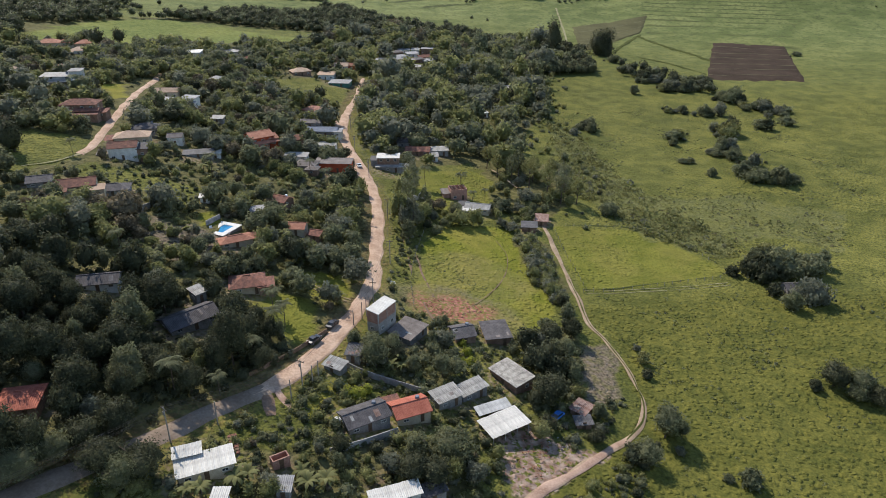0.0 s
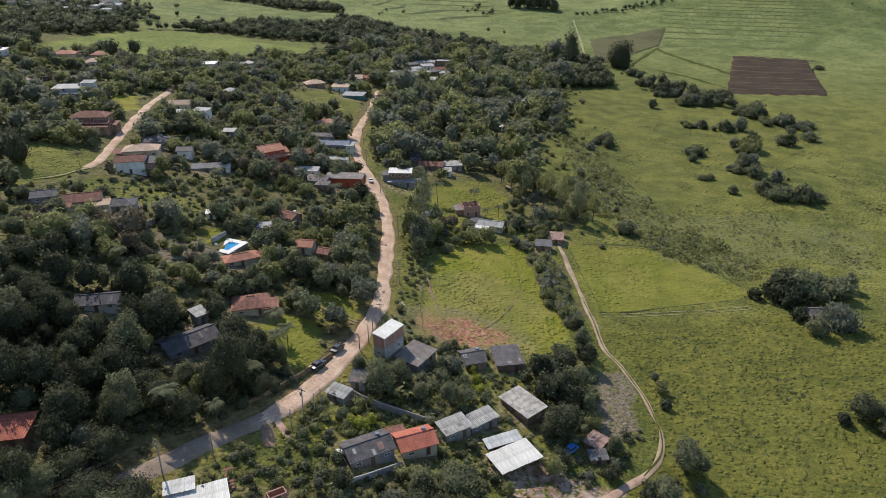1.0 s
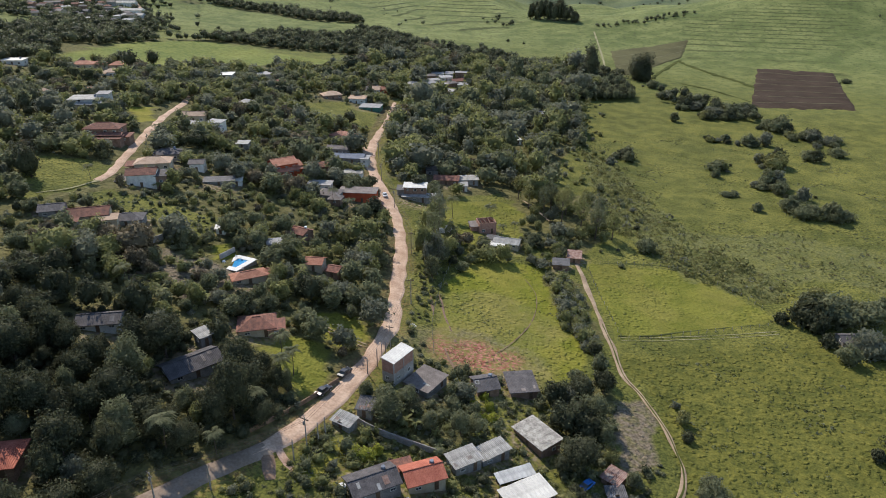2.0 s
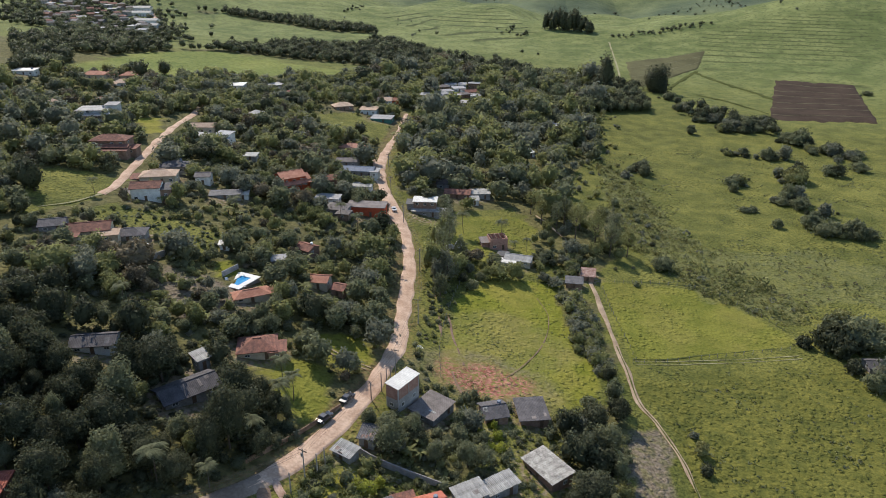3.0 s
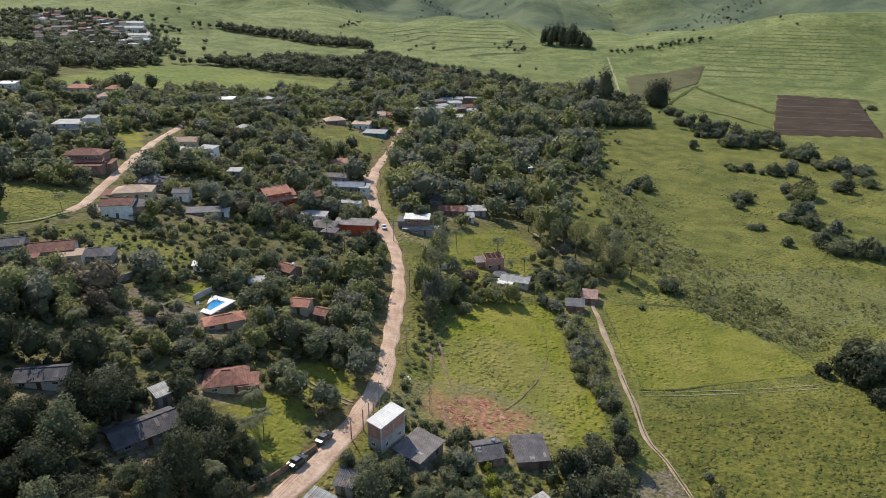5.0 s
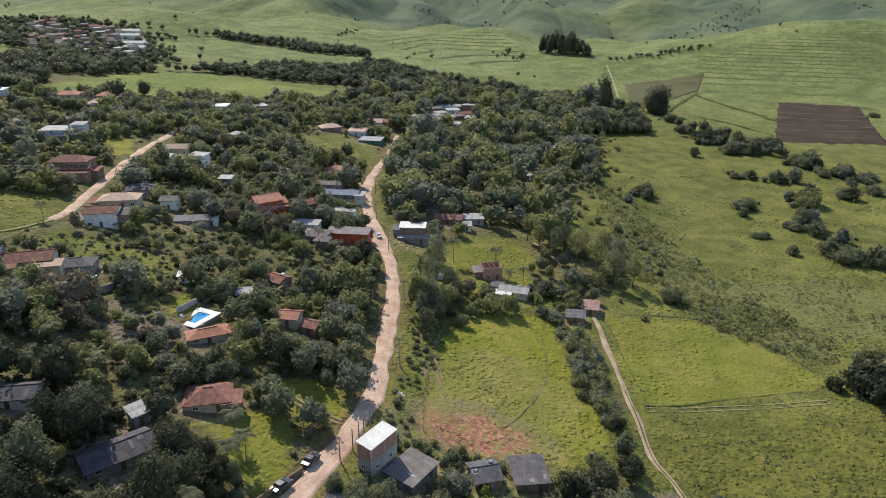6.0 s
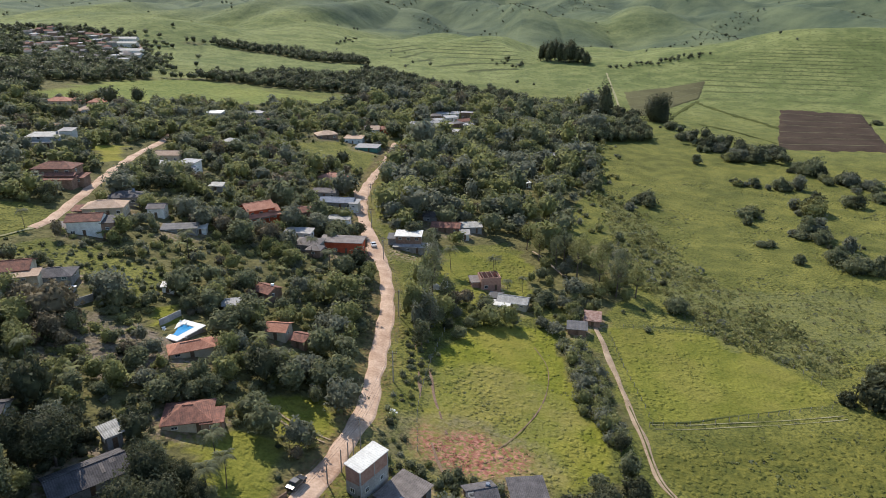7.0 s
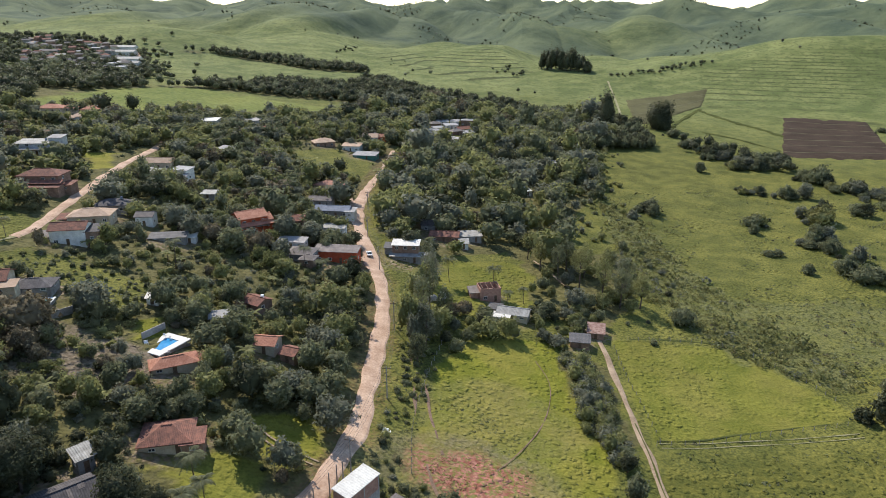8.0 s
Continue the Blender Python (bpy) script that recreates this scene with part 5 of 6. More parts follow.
def plant(kind, x, y, scale, turn, label, category, group):
    ob = new(kind["name"])
    ob.matrix_world = pose(x, y, gz(x, y) - 0.1, 0, 0, turn) @ Matrix.Diagonal((*scale, 1))
    tagged(ob, label, category, group)
    part("trunk", kind["stem"], None, ob)
    part("crown", kind["crown"], None, ob)
    return ob


def far_kind(seed, radius, height, lobes, leaves, size, core=2):
    return crown(seed, radius, height * 0.08, height, lobes, leaves, size, core)


MID = [far_kind(31 + i, rr, hh, 16, 560, 0.30) for i, (rr, hh) in enumerate(((3.4, 6.6), (3.0, 5.6), (2.6, 5.4), (3.6, 7.8), (2.4, 7.2)))]
LOW = [far_kind(41 + i, rr, hh, 17, 160, 0.46, 1) for i, (rr, hh) in enumerate(((3.6, 6.6), (3.2, 6), (2.8, 5.6), (3.8, 8.2), (2.5, 7.8)))]
TINY = [far_kind(51 + i, rr, hh, 11, 80, 0.62, 1) for i, (rr, hh) in enumerate(((5.2, 7.4), (5.0, 8.4), (4.2, 9.4)))]


def woods(name, spots, kinds, leaves, label, category="trees"):
    """Many trees in one mesh. Spots: x, y, radius factor, height factor, turn, kind, leaf."""
    vs, fs, ms, n = [], [], [], 0
    for x, y, sr, sh, turn, k, leaf in spots:
        v, f = kinds[k % len(kinds)]
        c, s = math.cos(turn), math.sin(turn)
        w = np.empty_like(v)
        w[:, 0] = (v[:, 0] * c - v[:, 1] * s) * sr + x
        w[:, 1] = (v[:, 0] * s + v[:, 1] * c) * sr + y
        w[:, 2] = v[:, 2] * sh + gz(x, y) - 0.3
        vs.append(w)
        fs.append(f + n)
        ms.append(np.full(len(f), leaf))
        n += len(v)
    if not vs:
        return None
    me = mesh_of(name, np.vstack(vs), np.vstack(fs), [M[q] for q in leaves], np.concatenate(ms))
    return tagged(new(name, me), label, category, kind="stuff")


FEET = list(FOOT)


def clear_of_houses(x, y, tall, wide=0.9):
    """False where a tree would stand in a house, or right before its front."""
    d = math.hypot(x, y - 30)
    cx, cy = -x / d, (30 - y) / d
    reach = tall * d / 85 * (0.6 if x < -35 and d < 165 else 0.5 if d < 150 else 0.55 if d < 440 else 0.7)
    for hx, hy, a, b, t, h in FEET:
        if abs(hx - x) > 40 or abs(hy - y) > 40:
            continue
        for s in (0.0, 0.25, 0.5, 0.75, 1.0):
            px, py = x - hx - cx * reach * s, y - hy - cy * reach * s
            u, v = px * math.cos(t) + py * math.sin(t), py * math.cos(t) - px * math.sin(t)
            if abs(u) < a + wide and abs(v) < b + wide:
                return False
    return True


OPEN = ("grass_slope", "shrub_field", "lawn", "meadow_small", "meadow_mid", "garden_a", "green_hill", "pool_garden", "bright_field", "clay_yard", "dirt_yard")
POOLS = [(-66, 187, 8.5), (-63, 182, 6), (-97, 191, 7), (-95, 186, 5)]


def scatter(zone, gap, seed, keep=1.0, shy=True, open_too=False):
    poly = ZONES[zone] if isinstance(zone, str) else zone
    g = np.random.default_rng(seed)
    xs, ys = [p[0] for p in poly], [p[1] for p in poly]
    X, Y = np.meshgrid(np.arange(min(xs), max(xs), float(gap)), np.arange(min(ys), max(ys), gap * 0.87))
    X[1::2] += gap / 2
    X, Y = X.ravel() + g.uniform(-0.42, 0.42, X.size) * gap, Y.ravel() + g.uniform(-0.42, 0.42, Y.size) * gap
    sway = np.array([noise.noise((a * 0.045, b * 0.045, 31)) for a, b in zip(X, Y)]) * (12 if gap > 4 else 4)
    ok = inside(poly, X + sway, Y - sway * 1.3) & (g.uniform(size=X.size) < keep)
    ok &= (off_line(ROAD, X, Y) > 4.0) & (off_line(HILL_ROAD, X, Y) > 5.0) & (off_line(HILL_ROAD, X - 4, Y + 9) > 4.5) & (off_line(TRACK, X, Y) > 4.2)
    if not open_too:
        for z in OPEN:
            ok &= ~inside(z, X, Y)
    for px, py, pr in POOLS:
        ok &= np.hypot(X - px, Y - py) > pr
    return [(float(x), float(y)) for x, y in zip(X[ok], Y[ok]) if not shy or clear_of_houses(x, y, 5.0 if shy is True else shy)]


left_side = [(p[0] - 3, p[1]) for p in ROAD[1:]] + [(-50, 520), (-90, 560), (-130, 520), (-200, 440), (-255, 400), (-300, 330), (-180, 200), (-130, 130), (-105, 60)]
g = np.random.default_rng(3)
spots_near, spots_mid, spots_low = [], [], []


def share(x, y, size=1.0, tall=1.0, leaf=None):
    """Sorts a tree by its distance from the flight."""
    d = math.hypot(x, y - 25)
    tone = noise.noise((x * 0.045, y * 0.045, 20)) + 0.35 * noise.noise((x * 0.2, y * 0.2, 3))
    s = size * g.choice((0.5, 0.7, 0.92, 1.15, 1.42, 1.8), p=(0.14, 0.23, 0.26, 0.20, 0.12, 0.05)) * g.uniform(0.9, 1.1)
    s = min(s, 1.35) if d < 163 else s
    # paler mix past 150 m: garden species, and brighter light put into colour
    if d < 150:
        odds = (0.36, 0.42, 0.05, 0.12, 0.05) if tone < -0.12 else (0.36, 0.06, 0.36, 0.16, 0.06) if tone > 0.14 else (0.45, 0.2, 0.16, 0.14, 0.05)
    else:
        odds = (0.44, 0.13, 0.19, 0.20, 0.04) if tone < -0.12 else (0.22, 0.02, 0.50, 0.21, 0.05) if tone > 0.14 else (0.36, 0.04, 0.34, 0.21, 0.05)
    if leaf is None:
        leaf = 4 if inside("dry_hill", x, y) and g.random() < 0.6 else int(g.choice(5, p=odds))
    kind = {0: (0, 4, 6), 1: (1, 3), 2: (2,), 3: (5,), 4: (5,), 5: (2,)}[leaf]
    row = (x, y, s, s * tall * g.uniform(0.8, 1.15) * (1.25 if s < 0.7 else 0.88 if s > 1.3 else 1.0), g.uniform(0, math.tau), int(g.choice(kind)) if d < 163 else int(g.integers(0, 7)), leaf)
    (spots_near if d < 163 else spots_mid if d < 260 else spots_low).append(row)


for x, y in scatter(left_side, 4.7, 1, 0.97):
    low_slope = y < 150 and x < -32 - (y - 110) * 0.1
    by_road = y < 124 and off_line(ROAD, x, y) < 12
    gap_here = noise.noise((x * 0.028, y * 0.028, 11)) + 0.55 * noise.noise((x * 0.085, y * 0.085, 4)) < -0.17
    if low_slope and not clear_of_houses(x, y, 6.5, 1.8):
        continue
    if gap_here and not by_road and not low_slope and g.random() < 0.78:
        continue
    # lower slope takes mostly dark leaves: cloud shade put into leaf colour
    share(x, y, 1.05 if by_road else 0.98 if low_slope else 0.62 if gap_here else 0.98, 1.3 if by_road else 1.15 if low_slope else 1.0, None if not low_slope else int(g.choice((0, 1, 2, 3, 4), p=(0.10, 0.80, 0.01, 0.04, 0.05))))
for zone, gap, keep, size, tall in (("upper_wood", 6.5, 0.92, 1.38, 1.15), ("tall_row", 5.5, 0.7, 1.0, 1.9), ("garden_row", 5.0, 0.85, 0.85, 0.9), ("gate_row", 4.6, 0.85, 0.75, 0.8), ("gate_trees", 6.5, 0.42, 0.9, 1.0), ("hamlet_wood", 6.8, 0.88, 1.35, 1.1),
                                    ("grove_a", 4.2, 0.95, 0.95, 0.9), ("grove_b", 4.6, 0.92, 1.0, 0.95), ("garden_low", 4.6, 0.72, 0.85, 0.9),
                                    ("roadside", 4.5, 0.9, 0.8, 0.8), ("track_edge", 5.5, 0.6, 0.8, 0.8), ("yard_trees", 4.2, 0.85, 0.95, 0.85), ("slope_low", 4.5, 0.4, 0.55, 0.5)):
    for x, y in scatter(zone, gap, len(zone) * 7 + int(gap * 10), keep):
        if zone == "upper_wood" and noise.noise((x * 0.03, y * 0.03, 11)) + 0.55 * noise.noise((x * 0.085, y * 0.085, 4)) < -0.3 and g.random() < 0.8:
            continue
        share(x, y, size, tall, (0, 2, 5, 3)[int(g.integers(0, 4))] if zone in ("gate_trees", "tall_row") else None)

spots_near.sort(key=lambda s: s[1])
TREE_WORDS = ["green leafy tree with a broad uneven crown", "dark green dense tree among garden plots", "light green bushy tree with a round crown", "large dark green tree shading the slope",
              "slender green tree with an upright crown", "low grey-green tree with a loose crown", "tall green tree with a high crown"]
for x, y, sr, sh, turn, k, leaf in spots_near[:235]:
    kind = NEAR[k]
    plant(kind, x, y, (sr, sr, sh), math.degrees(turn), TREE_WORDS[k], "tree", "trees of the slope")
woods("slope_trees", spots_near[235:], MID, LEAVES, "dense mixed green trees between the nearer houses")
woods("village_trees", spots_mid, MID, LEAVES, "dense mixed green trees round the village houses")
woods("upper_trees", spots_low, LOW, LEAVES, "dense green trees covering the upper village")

far_spots = []
for zone, gap in (("belt_a", 5.2), ("belt_e", 5.6), ("belt_b", 5.2), ("west_wood", 5.4), ("belt_c", 5.6), ("belt_d", 6.0)):
    for x, y in scatter(zone, gap, len(zone) + int(zone.encode()[-1]), 0.96, False, True):
        s = g.uniform(0.6, 1.1)
        far_spots.append((x, y, s, s * g.uniform(0.8, 1.3), g.uniform(0, 6.28), int(g.integers(0, 3)), int(g.choice((0, 1, 1, 1)))))
for i in range(1150):
    dy = g.uniform(-125, 120)
    x, y = -418 + g.normal() * 48 - 0.62 * dy, 730 + dy
    if clear_of_houses(x, y, 3.0):
        far_spots.append((x, y, g.uniform(0.55, 1.1), g.uniform(0.55, 1.0), i, i % 3, int(i % 4 != 0)))
woods("valley_woods", far_spots, TINY, LEAVES, "dark green woodland belt along the valley floor")

# bushes standing on the pasture: x, y, spread
CLUMPS = [(53, 256, 9.5), (68, 261, 7.9), (85, 385, 14), (73, 373, 9), (114, 230, 12), (112, 213, 14), (122, 221, 14), (101, 212, 8), (113, 196, 11), (304, 611, 11), (63, 109, 9.6),
          (54.5, 132, 5.9), (53, 125, 6), (42, 115, 7), (118, 203, 12), (116, 212, 13), (132, 217, 16), (124, 193, 12), (110, 207, 8.6), (112, 190, 8), (54, 154, 4.4), (53.5, 147, 3.6), (54, 160, 3.6), (155, 513, 22.2),
          (173, 495, 39.1), (149, 435, 22.4), (165, 425, 18.8), (194, 461, 24.4), (205, 440, 23.7), (211, 428, 19.8), (190, 398, 12.5), (132, 376, 14.9), (160, 386, 18.8), (84, 381, 8), (133, 478, 8.4), (146, 546, 15), (137, 581, 13.6),
          (208, 402, 10.3), (149, 349, 17), (156, 336, 19.5), (148, 320, 12.1), (152, 309, 15.4), (161, 308, 16.5), (123, 333, 11.2), (132, 318, 10), (134, 383, 13.9), (126, 363, 8.1)]
BUSH = {}
for k in range(6):
    rr, hh = ((3.2, 4.4), (2.7, 3.8), (3.5, 5.0), (2.9, 5.4), (2.3, 3.6), (3.8, 4.2))[k]
    shape = crown(161 + k, rr, -0.6, hh, 20 + 2 * k, 900, 0.27, 2, 0.055)
    for leaf in (0, 1, 3, 5):
        BUSH[k, leaf] = mesh_of("bush", *shape, [M[LEAVES[leaf]]])
for x, y, wide in CLUMPS:
    n = max(1, int((wide / 5.6) ** 2 * 0.7))
    lean = g.uniform(-0.5, 0.5)
    for i in range(n):
        a, rr = g.uniform(0, math.tau), wide / 2 * math.sqrt(g.uniform(0, 0.75)) * (0 if n == 1 else 1)
        s = wide / 6.4 if n == 1 else g.choice((0.4, 0.7, 1.05, 1.4, 1.75), p=(0.2, 0.25, 0.25, 0.2, 0.1)) * g.uniform(0.9, 1.15) * (1.15 - 0.5 * (2 * rr / wide) ** 2) * (1.0 if wide < 11 else 1.15)
        px, py = x + rr * math.cos(a) * 1.15 + lean * rr * math.sin(a), y + rr * math.sin(a) * 0.75
        if not clear_of_houses(px, py, 1.5):
            continue
        ob = new("bush", BUSH[int(g.integers(0, 6)), int(g.choice((0, 1, 3, 5), p=(0.5, 0.2, 0.22, 0.08)))])
        ob.matrix_world = pose(px, py, gz(px, py) - 0.2 * s, 0, 0, g.uniform(0, 360)) @ Matrix.Diagonal((s * g.uniform(0.85, 1.25), s, s * g.uniform(0.75, 1.25), 1))
        tagged(ob, "spreading dark green bush standing on open pasture", "bush", "bushes on the pasture")


def ground_cover(name, poly, gap, kinds, size, seed, leaf_odds, label, keep=1.0, shy=True, open_too=True, dense=None):
    """Low growth strewn over a stretch of land, in one mesh."""
    q = np.random.default_rng(seed)
    rows = []
    for x, y in scatter(poly, gap, seed, keep, shy, open_too):
        if name == "weeds" and poly != "bright_field" and inside("mown_field", x, y):
            continue
        if dense is not None and noise.noise((x * 0.05, y * 0.05, 5)) < dense:
            continue
        s = size * q.uniform(0.5, 1.4)
        leaf = int(q.choice(len(leaf_odds), p=leaf_odds))
        # light leaves turn dark on the lower slope, colouring in a cloud's shade
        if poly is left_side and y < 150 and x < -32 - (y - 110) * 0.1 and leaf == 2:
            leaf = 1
        rows.append((x, y, s, s * q.uniform(0.7, 1.1), q.uniform(0, 6.28), int(q.integers(0, 9)), leaf))
    return woods(name, rows, kinds, LEAVES, label, "undergrowth")


BUSHLET = [crown(91 + i, 2.6, -0.6, 3.0 + 0.8 * i, 9, 165, 0.28, 1, 0.15) for i in range(4)]
SPRIG = [crown(101 + i, 1.0, -0.2, 0.9 + 0.25 * i, 5, 34, 0.26, 0, 0.35) for i in range(4)]
SHRUB = [crown(71 + i, 1.0, -0.15, 1.0 + 0.3 * i, 6, 56, 0.20, 1, 0.2) for i in range(4)]
TUFT = [crown(81 + i, 1.0, -0.35, 0.5, 3, 12, 0.42, 0, 0.4) for i in range(4)]
ground_cover("undergrowth", left_side, 3.8, SHRUB, 1.2, 21, (0.36, 0.14, 0.36, 0.14), "low shrubs and saplings between the trees", 0.8, 1.6, False)
ground_cover("undergrowth", [(-132, 185), (-128, 262), (-112, 330), (-62, 330), (-40, 260), (-28, 200), (-27, 165), (-60, 150), (-112, 160)], 4.3, BUSHLET, 0.62, 41, (0.34, 0.06, 0.36, 0.14, 0.04, 0.06), "rounded garden bushes between the village houses", 0.85, 1.6, False)
ground_cover("undergrowth", "shrub_field", 2.9, SHRUB, 0.95, 22, (0.4, 0.4, 0.1, 0.1), "rows of low garden shrubs on a grassy slope", 0.8)
ground_cover("scrub", "scrub", 4.2, SPRIG, 1.7, 29, (0.06, 0.0, 0.34, 0.1, 0.0, 0.5), "taller grey-green scrub on the damp pasture", 0.7)
ground_cover("scrub", "scrub", 1.7, SPRIG, 0.8, 23, (0.06, 0.0, 0.44, 0.04, 0.02, 0.44), "grey-green scrub on the damp pasture", 0.9)
ground_cover("scrub", "scrub_east", 2.3, SPRIG, 0.7, 43, (0.1, 0.0, 0.25, 0.05, 0.15, 0.45), "patchy brown-green scrub on the pasture", 0.7, True, True, -0.15)
LOWER_GARDEN = [(-60, 84), (40, 84), (46, 130), (40, 160), (-8, 158), (-22, 138), (-30, 122), (-44, 105)]
ground_cover("undergrowth", LOWER_GARDEN, 1.9, SHRUB, 0.9, 24, (0.3, 0.12, 0.42, 0.08, 0.02, 0.06), "garden shrubs and weeds round the lower houses", 0.8, 1.4, False)
ground_cover("undergrowth", LOWER_GARDEN, 3.3, BUSHLET, 0.60, 34, (0.44, 0.2, 0.30, 0.06), "rounded garden bushes between the lower houses", 0.85, 1.6, False)
ground_cover("undergrowth", [(-34, 112), (-22, 104), (-12, 110), (-22, 126), (-30, 128)], 3.0, BUSHLET, 0.62, 35, (0.25, 0.05, 0.7), "lush light green shrubs below the road bend", 0.9)
ground_cover("undergrowth", [(30, 110), (42, 108), (50, 126), (52, 150), (46, 165), (38, 150), (36, 128)], 3.0, BUSHLET, 0.6, 36, (0.5, 0.2, 0.2, 0.1), "bushes and tall weeds along the farm track", 0.8, True, False)
# mostly dark leaves, painting in the shade of a cloud
ground_cover("undergrowth", [(-95, 50), (-66, 80), (-55, 92), (-44, 108), (-34, 128), (-30, 150), (-75, 155), (-110, 130), (-120, 80)], 2.9, BUSHLET, 0.7, 37, (0.12, 0.83, 0.0, 0.05), "dense lower-slope undergrowth, its dark leaves standing in for cloud shade", 0.9, True, False)
ground_cover("hedge", "hedge", 1.9, BUSHLET, 0.78, 39, (0.15, 0.0, 0.45, 0.4), "lush green hedge of shrubs beside the farm track", 1.0)
ground_cover("undergrowth", [(-16.5, 158), (-11, 157), (-9.6, 190), (-11, 216), (-16, 216), (-16.5, 190)], 2.5, BUSHLET, 0.42, 44, (0.45, 0.2, 0.3, 0.05), "shrubs on the bank between the road and the field", 0.8, 1.2)
ground_cover("undergrowth", [(-13, 154), (-3, 157), (-5, 162), (-14, 161)], 2.4, BUSHLET, 0.45, 45, (0.5, 0.15, 0.35), "shrubs behind the brick house", 0.9, 1.2)
ground_cover("undergrowth", "shrub_field", 3.6, BUSHLET, 0.38, 46, (0.4, 0.1, 0.4, 0.1), "rounded shrubs on the grassy garden slope", 0.7, 1.2)
ground_cover("undergrowth", "fringe", 6.0, BUSHLET, 0.8, 38, (0.3, 0.05, 0.2, 0.2, 0.0, 0.25), "scattered shrubs along the edge of the wood", 0.4)
ground_cover("undergrowth", [(-17, 160), (-8, 160), (-8, 200), (-10, 270), (-20, 270), (-18, 220), (-15, 190)], 1.9, SHRUB, 0.75, 25, (0.4, 0.1, 0.42, 0.08), "shrubs along the bank beside the road", 0.75, True, True, -0.12)
ground_cover("weeds", [(50, 100), (140, 100), (210, 300), (230, 440), (60, 440), (60, 250), (46, 190), (54, 150)], 1.9, TUFT, 0.7, 26, (0.4, 0.08, 0.52), "dark weed tufts strewn over the pasture", 0.7, False, True, -0.2)
ground_cover("weeds", "bright_field", 1.3, TUFT, 0.45, 27, (0.4, 0.0, 0.6), "grass tufts in the bright field", 0.6, False)
gully = []
for x, y in scatter([(-900, 760), (900, 760), (1400, 2400), (-1400, 2400)], 14, 28, 0.9, False, True):
    line = abs(noise.noise((x * 0.0045, y * 0.0032, 15))) + 0.25 * abs(noise.noise((x * 0.02, y * 0.02, 9)))
    grove = noise.noise((x * 0.006, y * 0.005, 44)) + 0.3 * noise.noise((x * 0.03, y * 0.03, 12)) > (0.3 if y < 1300 else 0.27)
    if inside("terraces_right", x, y) and g.random() < 0.93:
        continue
    if (line < 0.022 and noise.noise((x * 0.011, y * 0.011, 31)) > -0.12) or (grove and g.random() < (0.07 if y < 1300 else 0.6)) or g.random() < 0.002:
        k = 0.22 + 0.6 * g.random() ** 1.6
        gully.append((x, y, k, k * g.uniform(0.8, 1.2), x, int(x) % 3, int(g.choice((0, 1, 1, 3)))))
for ax, ay, bx, by, n in ((140, 866, 216, 880, 26), (216, 880, 256, 896, 14), (-205, 990, -188, 1060, 14), (28, 880, 40, 910, 7), (14, 900, 24, 950, 6), (108, 650, 112, 770, 16)):
    for i in range(n):
        k = g.uniform(0.35, 0.75)
        t = (i + g.uniform(-0.5, 0.5)) / n
        gully.append((ax + (bx - ax) * t + g.normal() * 3, ay + (by - ay) * t + g.normal() * 4, k, k * g.uniform(0.8, 1.2), i, i % 3, int(g.choice((0, 1, 1)))))
woods("far_trees", gully, TINY, LEAVES, "gully woods and single trees on the far hills")


# ---- named trees, palms and banana plants ----
def big_tree(x, y, wide, tall, leaf, label, seed, trunk=0.25, lobes=16, leaves=900, size=0.4, core=2):
    ob = thing("tree", x, y, gz(x, y) - 0.2, 0, label, "tree")
    st = stem(seed, wide * 0.03 + 0.12, tall * 0.6, wide * 0.3, 7)
    part("trunk", mesh_of("trunk", *st, [M["bark"]]), None, ob)
    part("crown", mesh_of("crown", *crown(seed, wide / 2, tall * trunk, tall, lobes, leaves, size, core, 0.10 if core else 0.05), [M[leaf]]), None, ob)
    return ob


big_tree(138, 611, 27, 29, "leaf_dark", "huge dark rounded tree at the foot of the far hill", 201, -0.3, 15, 2600, 0.6)
big_tree(95, 607, 15, 34, "leaf_dark", "tall narrow dark tree beside the far farm road", 202, 0.0, 14, 800, 0.6)
stand = random.Random(17)
grove = []
for i in range(20):
    for k in range(5):
        q = stand.uniform(0.58, 0.72)
        grove.append((72 + i * 2.3 + k * 0.9 + stand.uniform(-0.6, 0.6), 524 + i * 0.55 + k * 4.2 + stand.uniform(-1, 1), q * 1.25, stand.uniform(1.15, 1.3), i * 1.7 + k, i + k, 1 if stand.random() < 0.5 else 0))
woods("planted_grove", grove, LOW, LEAVES, "dense planted grove of even trees on the pasture")
for i in range(26):
    t = i / 25
    x, y = 64 + 54 * t + stand.uniform(-2, 2), 938 - 36 * t + stand.uniform(-10, 10)
    big_tree(x, y, stand.uniform(9, 13), (13 + 19 * math.sin(math.pi * min(1, 0.15 + t * 0.8))) * stand.uniform(0.8, 1.1), "leaf_dark", "tall dark tree of a far eucalyptus stand", 403 + i, -0.1, 9, 220, 0.8)
for i, (x, y, w, h) in enumerate(((-80, 357, 7, 6.5), (-69, 382, 9, 7.5), (-140, 215, 9, 14), (-145, 219, 8, 12), (-206, 448, 11, 11))):
    big_tree(x, y, w, h, "leaf_dark", "tall dark tree standing above the gardens", 220 + i, -0.1, 14, 700, 0.34)
for i, (x, y, h) in enumerate(((-14, 262, 15), (-12, 252, 17), (-11.5, 240, 19), (-12.5, 228, 18), (-10.5, 217, 13), (-11.5, 207, 8.5), (-7, 234, 12))):
    big_tree(x, y, 6.0, h, "leaf_grey" if i % 3 == 1 else "leaf", "tall feathery eucalyptus in a row beside the field", 240 + i, 0.12, 26, 1900, 0.21, 0)
